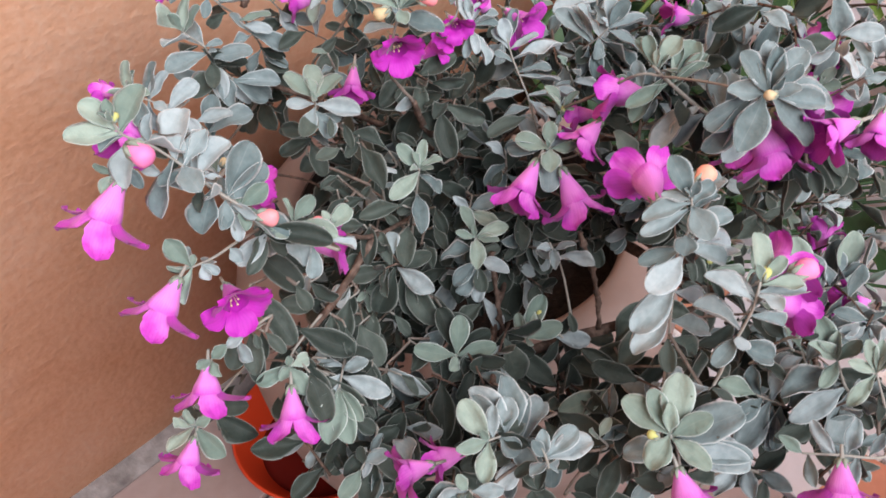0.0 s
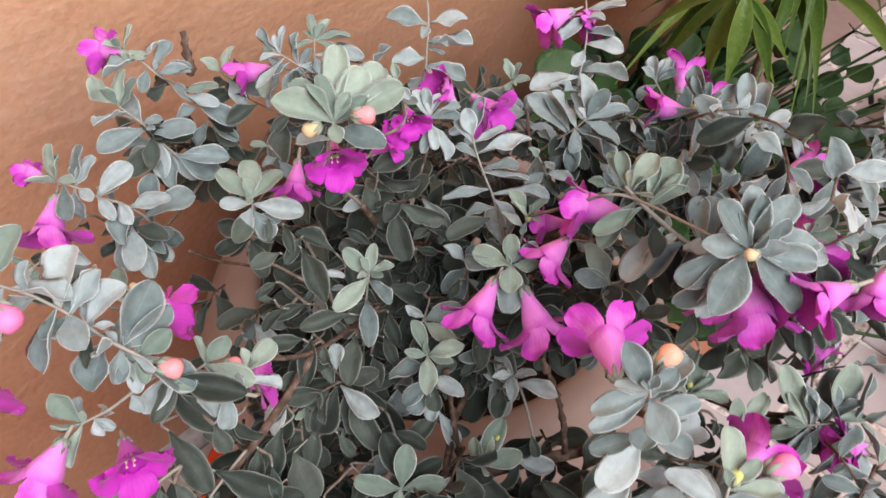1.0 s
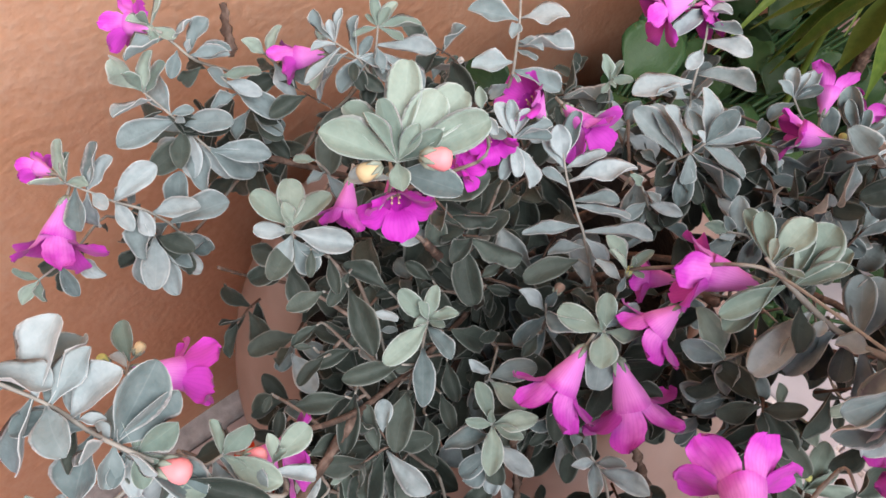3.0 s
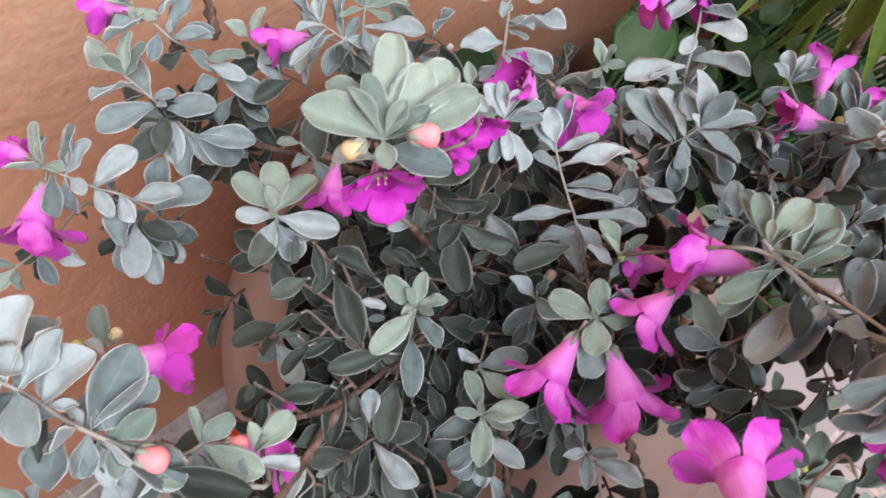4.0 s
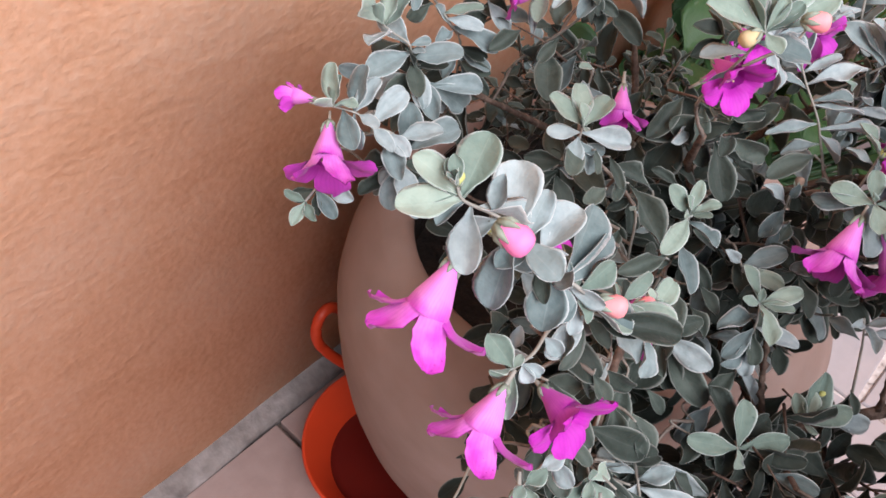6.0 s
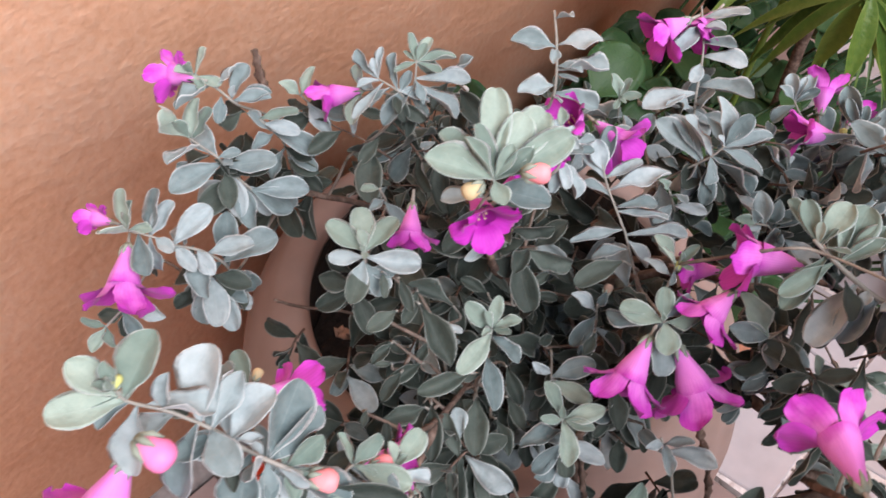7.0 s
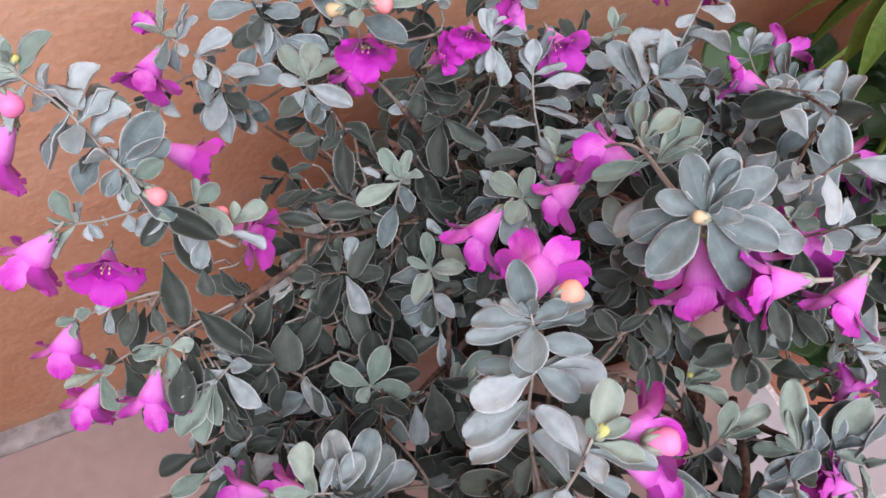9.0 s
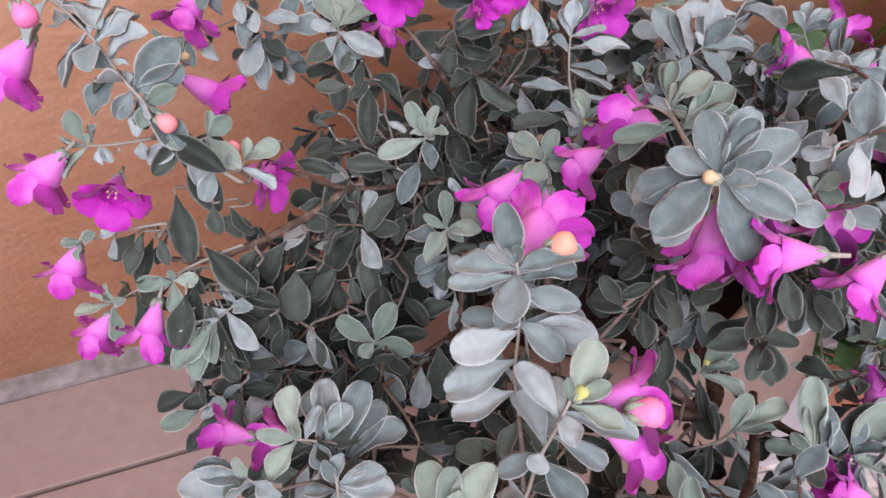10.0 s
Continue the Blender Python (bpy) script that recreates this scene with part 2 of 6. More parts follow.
def tube(bm, pts, radii, sides=7, knobs=0.0):
    """A bent tapering rod through pts."""
    rings = []
    for i, p in enumerate(pts):
        d = pts[min(i + 1, len(pts) - 1)] - pts[max(i - 1, 0)]
        _, e1, e2 = frame_of(d)
        ring = []
        for k in range(sides):
            a = 2 * math.pi * k / sides
            w = 1 + knobs * noise.noise(p * 300 + Vector((k * 3.1, 0, 0)))
            ring.append(bm.verts.new(p + radii[i] * w * (math.cos(a) * e1 + math.sin(a) * e2)))
        rings.append(ring)
    for a, b in zip(rings, rings[1:]):
        for k in range(sides):
            bm.faces.new((a[k], a[(k + 1) % sides], b[(k + 1) % sides], b[k]))
    bm.faces.new(rings[0][::-1])
    bm.faces.new(rings[-1])


def smooth_line(pts, per=5):
    """Points along a smooth curve through pts."""
    p = [2 * pts[0] - pts[1], *pts, 2 * pts[-1] - pts[-2]]
    out = []
    for i in range(1, len(p) - 2):
        for k in range(per):
            u = k / per
            out.append(0.5 * (2 * p[i] + (p[i + 1] - p[i - 1]) * u + (2 * p[i - 1] - 5 * p[i] + 4 * p[i + 1] - p[i + 2]) * u * u + (3 * p[i] - p[i - 1] - 3 * p[i + 1] + p[i + 2]) * u ** 3))
    out.append(pts[-1])
    return out


# ---- setting: wall, floor ----
WALL_Y = 0.574
wall = part("wall_back", box(-2.4, WALL_Y, -0.05, 2.4, WALL_Y + 0.2, 2.6), STUCCO)
tagged(wall, "orange stucco wall with hand-trowelled texture", "wall", kind="structure")
# walls added out of view to hold back low light from the terrace
for nm, (x0, y0, x1, y1, z1) in (("unseen_wall_front", (-2.2, -1.25, 1.7, -1.05, 1.15)), ("unseen_wall_right", (1.7, -1.25, 1.9, WALL_Y, 2.2)), ("unseen_wall_left", (-2.2, -1.049, -2.0, WALL_Y, 0.5))):
    tagged(part(nm, box(x0, y0, -0.05, x1, y1, z1), STUCCO), "plain orange stucco wall, unseen, added to block low light", "wall", kind="structure")
ground = part("ground", box(-30, -30, -0.30, 30, 30, -0.012), JOINT, smooth=False)
tagged(ground, "brown cement bed under the tiled terrace floor", "floor", kind="structure")
skirt_bm = bmesh.new()
rnd = random.Random(4)
for k in range(80):
    x0 = -1.5 + k * 0.05
    lip = 0.551 + 0.0012 * math.sin(k * 1.7) + rnd.uniform(-0.0015, 0.0015)
    vs = [skirt_bm.verts.new(c) for c in ((x0, lip, -0.01), (x0, lip + 0.002, 0.003 + rnd.uniform(0, 0.002)), (x0, 0.568, 0.006 + rnd.uniform(-0.002, 0.003)), (x0, WALL_Y + 0.003, 0.010 + rnd.uniform(-0.002, 0.002)))]
    if k:
        for a, b, c, d in zip(prev, prev[1:], vs[1:], vs):
            skirt_bm.faces.new((a, d, c, b))
    prev = vs
tagged(part("baseboard", skirt_bm, GROUT), "rough grey cement fillet along the foot of the wall", "skirting", kind="structure")
floor = new("floor")
tagged(floor, "pink beige ceramic floor tiles with dark joints", "floor", kind="structure")


def tile(x0, y0, x1, y1, mat, z=0.0):
    return part("tile", box(x0, y0, -0.012, x1, y1, z, 0.0015), mat, floor, smooth=False)


for i in range(-5, 5):
    for j, (y0, y1) in enumerate(((0.4345, 0.5495), (0.0325, 0.4295), (-0.3695, 0.0275), (-0.7715, -0.3745), (-1.048, -0.7765))):
        x0 = (0.17 if j else 0.22) + 0.402 * i
        if j == 0 or x0 < 0.20:
            tile(max(x0, -1.998), y0, min(x0 + 0.397, 1.698), y1, TILE)

# broken-tile patch beside the pot
mosaic = new("mosaic_floor")
tagged(mosaic, "broken white and terracotta tiles set in speckled mortar", "floor", kind="structure")
part("mortar", box(0.845, -1.049, -0.012, 1.699, 0.430, -0.001), SPECKLE, mosaic, smooth=False)
part("mortar", box(0.5735, -1.049, -0.012, 0.8445, 0.430, -0.001), SPECKLE, mosaic, smooth=False)
rnd = random.Random(11)
for i in range(10):
    for j in range(11):
        x, y = 0.58 + i * 0.105, -0.72 + j * 0.105
        white = rnd.random() < 0.82
        if 0.62 < x < 0.73 and 0.05 < y < 0.13:
            white = True
        if 0.62 < x < 0.73 and 0.13 < y < 0.30 or x < 0.5 and 0.1 < y < 0.25:
            white = False
        bm = bmesh.new()
        c = [Vector((x + u * 0.097 + rnd.uniform(-0.012, 0.008), y + v * 0.097 + rnd.uniform(-0.012, 0.008), 0)) for u, v in ((0, 0), (1, 0), (1, 1), (0, 1))]
        top = [bm.verts.new(q + Vector((0, 0, 0.003))) for q in c]
        low = [bm.verts.new(q + Vector((0, 0, -0.009))) for q in c]
        bm.faces.new(top)
        for k in range(4):
            bm.faces.new((low[k], low[(k + 1) % 4], top[(k + 1) % 4], top[k]))
        bmesh.ops.bevel(bm, geom=[e for e in bm.edges if e.verts[0] in top and e.verts[1] in top], offset=0.0015, segments=1, affect="EDGES")
        part("tile", bm, WHITE_TILE if white else TERRA, mosaic, smooth=False)

# ---- the pot ----
PX, PY, RIM = 0.390, 0.345, 0.336
planter = new("flower_pot")
planter.location = (PX, PY, 0)
tagged(planter, "large round-bellied pale pink clay pot with a flat lip", "flower pot")
body = [(0.0, 0.0), (0.048, 0.0), (0.051, 0.006), (0.053, 0.050), (0.116, 0.064), (0.155, 0.084), (0.175, 0.108), (0.184, 0.135), (0.191, 0.168), (0.195, 0.202), (0.1965, 0.235), (0.196, 0.262), (0.190, 0.290), (0.181, 0.312), (0.170, 0.3275), (0.1635, 0.3335), (0.1595, 0.3365), (0.150, 0.3385), (0.143, 0.3375), (0.139, 0.3345), (0.137, 0.327)]
part("pot_body", lathe(body, (0, 0, 0), 112, 0.004), POT, planter)
# the shade inside the pot is painted on, with the near-black soil colour
part("pot_inside", lathe([(0.1371, 0.329), (0.1375, 0.315), (0.142, 0.29), (0.146, 0.26), (0.149, 0.225), (0.155, 0.225), (0.152, 0.29), (0.139, 0.329)], (0, 0, 0), 112, 0.004), SOIL_POT_SHADE, planter, "inner wall of the pot, near-black to stand in for shade")
bm = lathe([(0.0, 0.242), (0.03, 0.246), (0.06, 0.240), (0.09, 0.244), (0.12, 0.239), (0.1475, 0.238)], (0, 0, 0), 64)
for v in bm.verts:
    v.co.z += 0.006 * noise.noise(v.co * 60)
part("soil", bm, SOIL_POT_SHADE, planter, "dark damp potting soil")

# ---- orange basin behind the pot ----
basin = new("plastic_basin")
basin.location = (0.272, 0.433, 0.0)
tagged(basin, "orange plastic basin with sloping sides tucked behind the pot", "basin")
part("basin_body", lathe([(0.0, 0.0), (0.060, 0.0), (0.064, 0.003), (0.086, 0.040), (0.0895, 0.042), (0.0905, 0.044), (0.0890, 0.0458), (0.0865, 0.044), (0.0640, 0.008)], (0, 0, 0), 96), ORANGE, basin)
# the basin's own shade is given as a dark red on its floor
part("basin_inside", lathe([(0.0640, 0.008), (0.061, 0.005), (0.056, 0.004), (0.0, 0.004)], (0, 0, 0), 72), SHADED_RED, basin, "inside of the basin, its shade put into the dark red")
bm = bmesh.new()
tube(bm, smooth_line([Vector(p) for p in ((0.030, 0.072, 0.044), (0.000, 0.094, 0.095), (-0.010, 0.098, 0.128), (-0.002, 0.100, 0.150), (0.014, 0.100, 0.150), (0.030, 0.097, 0.120), (0.048, 0.070, 0.044))], 6), [0.0055] * 37, 8)
part("handle", bm, ORANGE, basin, "loop handle of orange plastic")

# ---- leaf shapes ----


def blade(width, cup, curl, wave, seed, fat=0.55, notch=0.0, nu=9, nv=4, thick=0.02):
    """One leaf of length 1 along x, its face to +z, widest at `fat`, with a body of its own and a paler margin."""
    r = random.Random(seed)
    ph, ph2 = r.uniform(0, 6.28), r.uniform(0, 6.28)
    tip = r.uniform(0.42, 0.68)
    bend, skew = curl * r.uniform(0.6, 1.4), r.uniform(-0.06, 0.06)
    bm = bmesh.new()
    uvl = bm.loops.layers.uv.new("leaf")
    top, low = [], []
    for i in range(nu + 1):
        u = 1 - (1 - i / nu) ** 1.6
        prof = math.sin(math.pi / 2 * u / fat) ** 1.45 if u < fat else max(0.0, 1 - ((u - fat) / (1.006 - fat)) ** 2.2) ** tip
        w = 0.5 * width * max(prof, 0.05 * (1 - u))
        a, b = [], []
        for j in range(-nv, nv + 1):
            q = j / nv
            y = w * q + skew * math.sin(math.pi * u)
            z = cup * (q * q) * w * 0.9 - bend * (u - 0.3) ** 2 * (1 if u > 0.3 else 0.3) + wave * q * math.sin(7 * u + ph) * w + 0.4 * wave * w * math.sin(11 * u + ph2) * abs(q)
            z -= 0.012 * (1 - abs(q)) ** 2 * width
            a.append((bm.verts.new((u * (1 - 0.12 * abs(bend)), y, z)), u, abs(q)))
            b.append((bm.verts.new((u * (1 - 0.12 * abs(bend)), y * 0.985, z - thick * (1 - 0.55 * q * q))), u, abs(q)))
        top.append(a)
        low.append(b)

    def face(*vs):
        f = bm.faces.new([v[0] for v in vs])
        for lp, v in zip(f.loops, vs):
            lp[uvl].uv = (v[1], v[2])

    n = 2 * nv
    for i in range(nu):
        for j in range(n):
            face(top[i][j], top[i + 1][j], top[i + 1][j + 1], top[i][j + 1])
            face(low[i][j + 1], low[i + 1][j + 1], low[i + 1][j], low[i][j])
        face(low[i][0], low[i + 1][0], top[i + 1][0], top[i][0])
        face(top[i][n], top[i + 1][n], low[i + 1][n], low[i][n])
    for j in range(n):
        face(low[0][j], top[0][j], top[0][j + 1], low[0][j + 1])
        face(top[nu][j], low[nu][j], low[nu][j + 1], top[nu][j + 1])
    return bm


def mesh_of(name, bm, mat):
    me = bpy.data.meshes.new(name)
    bm.to_mesh(me)
    bm.free()
    me.materials.append(mat)
    me.polygons.foreach_set("use_smooth", [True] * len(me.polygons))
    return me


LEAVES = [mesh_of("leaf", blade(1.0, c, k, w, s, f), LEAF) for s, (c, k, w, f) in enumerate([(0.28, 0.12, 0.10, 0.58), (0.40, 0.28, 0.16, 0.64), (0.20, -0.10, 0.08, 0.56), (0.45, 0.10, 0.22, 0.60), (0.30, 0.38, 0.12, 0.66), (0.22, 0.05, 0.18, 0.52), (0.50, 0.22, 0.10, 0.62), (0.34, -0.16, 0.14, 0.60)])]
YOUNG = [mesh_of("young_leaf", blade(1.0, c, k, w, 60 + s, f), YOUNG_LEAF) for s, (c, k, w, f) in enumerate([(0.25, -0.05, 0.08, 0.64), (0.30, 0.12, 0.12, 0.66), (0.38, 0.16, 0.10, 0.62)])]
SHAPES = [(0.28, 0.12, 0.10, 0.58), (0.42, 0.30, 0.18, 0.64), (0.22, -0.10, 0.10, 0.54), (0.45, 0.16, 0.22, 0.60)]
LIGHT = [mesh_of("leaf_shape", blade(1.0, c, k, w, s, f, nu=9, nv=2), LEAF) for s, (c, k, w, f) in enumerate(SHAPES)]
AGED_SHADED = [mesh_of("old_shaded_leaf", blade(1.0, c, k, w, 30 + s, f - 0.04, nu=9, nv=3), OLD_SHADED_LEAF) for s, (c, k, w, f) in enumerate(SHAPES)]

# ---- the shrub ----
shrub = new("flowering_shrub")
shrub.location = (PX, PY, 0.240)
tagged(shrub, "silver-leaved sage shrub with magenta bell flowers in the pale pot", "shrub")
HOME = shrub.location.copy()
bpy.context.view_layer.update()
chance = random.Random(21)
loose, inner, tender = ({"v": [], "f": [], "uv": []} for _ in range(3))


def hang(ob, m):
    """Puts a part of the shrub at the world pose m."""
    ob.parent = shrub
    ob.matrix_parent_inverse = Matrix.Translation(-HOME)
    ob.matrix_basis = m
    return ob


def leaf_pose(base, way, length, width, face):
    x = way.normalized()
    z = face - face.dot(x) * x
    if z.length < 1e-4:
        z = Vector((0, 0, 1)) - x.z * x
    z.normalize()
    y = z.cross(x)
    m = Matrix((x, y, z)).transposed().to_4x4()
    m.translation = base
    return m @ Matrix.Diagonal((length, width, length, 1))


def add_loose(mass, me, m):
    """Joins a copy of a leaf to a mass of foliage."""
    k = len(mass["v"])
    mass["v"].extend(tuple(m @ v.co) for v in me.vertices)
    uvs = me.uv_layers["leaf"].data
    for p in me.polygons:
        mass["f"].append([k + i for i in p.vertices])
        mass["uv"].extend(tuple(uvs[i].uv) for i in p.loop_indices)


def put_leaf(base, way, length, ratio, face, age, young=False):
    """age 0: a silvery leaf of its own; 1: one among many; 2: an old green one, darkened for shade."""
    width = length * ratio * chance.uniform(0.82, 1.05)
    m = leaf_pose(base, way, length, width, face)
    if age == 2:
        add_loose(inner, chance.choice(AGED_SHADED), m)
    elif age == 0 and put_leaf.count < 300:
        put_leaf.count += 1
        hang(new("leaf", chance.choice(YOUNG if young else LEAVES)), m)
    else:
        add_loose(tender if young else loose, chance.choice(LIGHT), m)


put_leaf.count = 0
BLOOMS = []
TRUNK = [Vector(p) for p in ((0.394, 0.343, 0.232), (0.385, 0.332, 0.335), (0.372, 0.318, 0.385), (0.350, 0.296, 0.430), (0.325, 0.272, 0.475))]
bm = bmesh.new()
tube(bm, smooth_line(TRUNK, 5), [0.0095 - 0.005 * k / 20 for k in range(21)], 10, 0.5)
hang(part("trunk", bm, BARK), Matrix())
BOUGHS = []


def bough(points, r0, r1):
    """A woody branch from the trunk outwards."""
    line = smooth_line([Vector(p) for p in points], 6)
    bm = bmesh.new()
    tube(bm, line, [r0 + (r1 - r0) * k / (len(line) - 1) for k in range(len(line))], 8, 0.6)
    hang(part("branch", bm, BARK), Matrix())
    BOUGHS.extend(line[2:])


bough((TRUNK[3], (0.305, 0.265, 0.475), (0.245, 0.243, 0.500), (0.195, 0.228, 0.525), (0.160, 0.222, 0.558)), 0.0017, 0.0010)
bough((TRUNK[2], (0.340, 0.330, 0.44), (0.285, 0.350, 0.490), (0.240, 0.362, 0.528)), 0.0030, 0.0014)
bough(((0.403, 0.315, 0.238), (0.375, 0.225, 0.400), (0.345, 0.135, 0.450), (0.312, 0.094, 0.480), (0.262, 0.131, 0.472), (0.211, 0.176, 0.446)), 0.0040, 0.0026)
bough(((0.312, 0.094, 0.480), (0.290, 0.105, 0.505), (0.268, 0.108, 0.530), (0.238, 0.085, 0.580)), 0.0022, 0.0014)
bough((TRUNK[4], (0.325, 0.235, 0.49), (0.333, 0.200, 0.52), (0.318, 0.165, 0.550)), 0.003, 0.0016)
bough((TRUNK[3], (0.360, 0.270, 0.47), (0.380, 0.245, 0.505), (0.402, 0.224, 0.525)), 0.003, 0.0016)
bough((TRUNK[3], (0.350, 0.320, 0.47), (0.350, 0.330, 0.50), (0.347, 0.334, 0.520)), 0.003, 0.0016)
bough((TRUNK[4], (0.282, 0.252, 0.51), (0.256, 0.250, 0.545), (0.240, 0.243, 0.575)), 0.003, 0.0014)
bough((TRUNK[2], (0.370, 0.220, 0.43), (0.350, 0.140, 0.455), (0.330, 0.090, 0.485), (0.345, 0.050, 0.500)), 0.0026, 0.0014)
bough((TRUNK[3], (0.290, 0.215, 0.455), (0.235, 0.180, 0.465), (0.185, 0.140, 0.495)), 0.0024, 0.0012)
bough((TRUNK[2], (0.410, 0.240, 0.43), (0.425, 0.160, 0.465), (0.405, 0.105, 0.490)), 0.0024, 0.0012)
bough(((0.195, 0.228, 0.525), (0.165, 0.218, 0.520), (0.130, 0.205, 0.525), (0.105, 0.210, 0.530)), 0.0022, 0.0012)
bough(((0.338, 0.095, 0.480), (0.300, 0.050, 0.510), (0.262, 0.030, 0.535)), 0.0022, 0.0012)
SHOOTS = []
side_twigs = bmesh.new()


def sprig(stem, leaves, ratio=0.5, thick=1.2):
    """A leafy shoot, tip first. Each leaf: place along the stem, turn round it, angle from it, length in mm, and for some its breadth to length."""
    SHOOTS.append(([Vector(p) for p in stem], leaves, ratio, thick))


def grow():
    """Joins every shoot to the nearest wood, from the trunk outwards, and sets its leaves."""
    net = list(BOUGHS)
    for pts, leaves, ratio, thick in sorted(SHOOTS, key=lambda s: (s[0][-1] - TRUNK[3]).length):
        root = pts[-1]
        join = min(net, key=lambda q: (q - root).length + 0.6 * max(0.0, q.z - root.z))
        mid = root.lerp(join, 0.5) + 0.15 * (root - join).length * Vector((0.3, 0.4, -0.6))
        line = smooth_line([*pts, mid, join], 4)
        bm = bmesh.new()
        n, m = len(line), 4 * len(pts) + (5 if thick > 2 else 0)
        tube(bm, line[: m - 2], [0.00046 * thick * (0.8 + 0.9 * k / n) for k in range(m - 2)], 6, 0.3)
        hang(part("twig", bm, FELT), Matrix())
        bm = bmesh.new()
        tube(bm, line[m - 3 :], [0.00046 * thick * (0.8 + 0.9 * k / n) for k in range(m - 3, n)], 5, 0.4)
        hang(part("twig", bm, WOOD), Matrix())
        net.extend(line[::3])
    for pts, leaves, ratio, thick in sorted(SHOOTS, key=lambda s: -s[0][0].z):
        seg = [(b - a).length for a, b in zip(pts, pts[1:])]
        for s, turn, lift, mm, *own in leaves:
            d, i = s * sum(seg), 0
            while i < len(seg) - 1 and d > seg[i]:
                d -= seg[i]
                i += 1
            base = pts[i].lerp(pts[i + 1], min(d / seg[i], 1))
            t, e1, e2 = frame_of(pts[i] - pts[i + 1])
            a, b = radians(turn), radians(lift)
            way = math.cos(b) * t + math.sin(b) * (math.cos(a) * e1 + math.sin(a) * e2)
            face = 0.42 * (math.sin(b) * t - math.cos(b) * (math.cos(a) * e1 + math.sin(a) * e2)) + 0.85 * Vector((-0.3, -0.4, 0.8)) + 0.34 * Vector((chance.uniform(-1, 1), chance.uniform(-1, 1), chance.uniform(-1, 1)))
            # half of the leaves low on the shrub take the shade-darkened old colour
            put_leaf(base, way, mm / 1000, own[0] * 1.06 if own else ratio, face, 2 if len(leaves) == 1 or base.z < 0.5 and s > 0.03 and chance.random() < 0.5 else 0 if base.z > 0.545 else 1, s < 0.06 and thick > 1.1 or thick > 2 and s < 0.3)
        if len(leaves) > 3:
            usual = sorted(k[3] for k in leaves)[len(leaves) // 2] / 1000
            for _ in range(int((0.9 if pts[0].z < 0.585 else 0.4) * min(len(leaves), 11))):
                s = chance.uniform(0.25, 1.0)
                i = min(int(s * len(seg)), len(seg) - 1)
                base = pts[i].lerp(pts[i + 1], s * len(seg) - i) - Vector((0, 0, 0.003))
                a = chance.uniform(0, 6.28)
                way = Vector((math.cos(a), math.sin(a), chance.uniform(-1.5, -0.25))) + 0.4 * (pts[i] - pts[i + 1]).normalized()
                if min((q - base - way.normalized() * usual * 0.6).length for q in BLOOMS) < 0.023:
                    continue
                # most leaves under a shoot get the colour darkened for shade
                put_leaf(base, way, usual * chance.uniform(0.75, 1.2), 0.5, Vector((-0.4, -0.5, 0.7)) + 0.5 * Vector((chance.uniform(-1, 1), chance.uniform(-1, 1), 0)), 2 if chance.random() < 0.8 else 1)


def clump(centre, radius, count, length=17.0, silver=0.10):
    """Inner foliage: short leafy side shoots about a place, their old, shade-darkened leaves hanging outwards over one
    another.
    """
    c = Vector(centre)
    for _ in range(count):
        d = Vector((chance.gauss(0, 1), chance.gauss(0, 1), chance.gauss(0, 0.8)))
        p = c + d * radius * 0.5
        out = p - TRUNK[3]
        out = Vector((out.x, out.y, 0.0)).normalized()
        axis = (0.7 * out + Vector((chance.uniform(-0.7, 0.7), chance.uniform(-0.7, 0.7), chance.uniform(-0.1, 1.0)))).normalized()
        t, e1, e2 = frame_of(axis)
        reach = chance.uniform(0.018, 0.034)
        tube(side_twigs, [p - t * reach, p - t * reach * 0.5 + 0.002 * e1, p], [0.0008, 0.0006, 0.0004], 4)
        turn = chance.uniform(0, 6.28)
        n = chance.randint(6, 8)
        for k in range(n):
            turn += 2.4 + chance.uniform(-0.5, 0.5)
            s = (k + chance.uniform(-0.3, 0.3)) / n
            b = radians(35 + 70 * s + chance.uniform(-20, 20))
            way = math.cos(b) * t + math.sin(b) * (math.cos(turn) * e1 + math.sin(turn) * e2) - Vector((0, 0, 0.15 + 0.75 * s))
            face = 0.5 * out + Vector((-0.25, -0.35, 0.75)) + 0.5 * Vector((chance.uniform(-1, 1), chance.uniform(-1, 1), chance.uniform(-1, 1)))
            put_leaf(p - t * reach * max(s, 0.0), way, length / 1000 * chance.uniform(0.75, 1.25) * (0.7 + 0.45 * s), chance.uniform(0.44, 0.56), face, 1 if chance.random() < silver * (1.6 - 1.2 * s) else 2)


# ---- flowers and buds ----


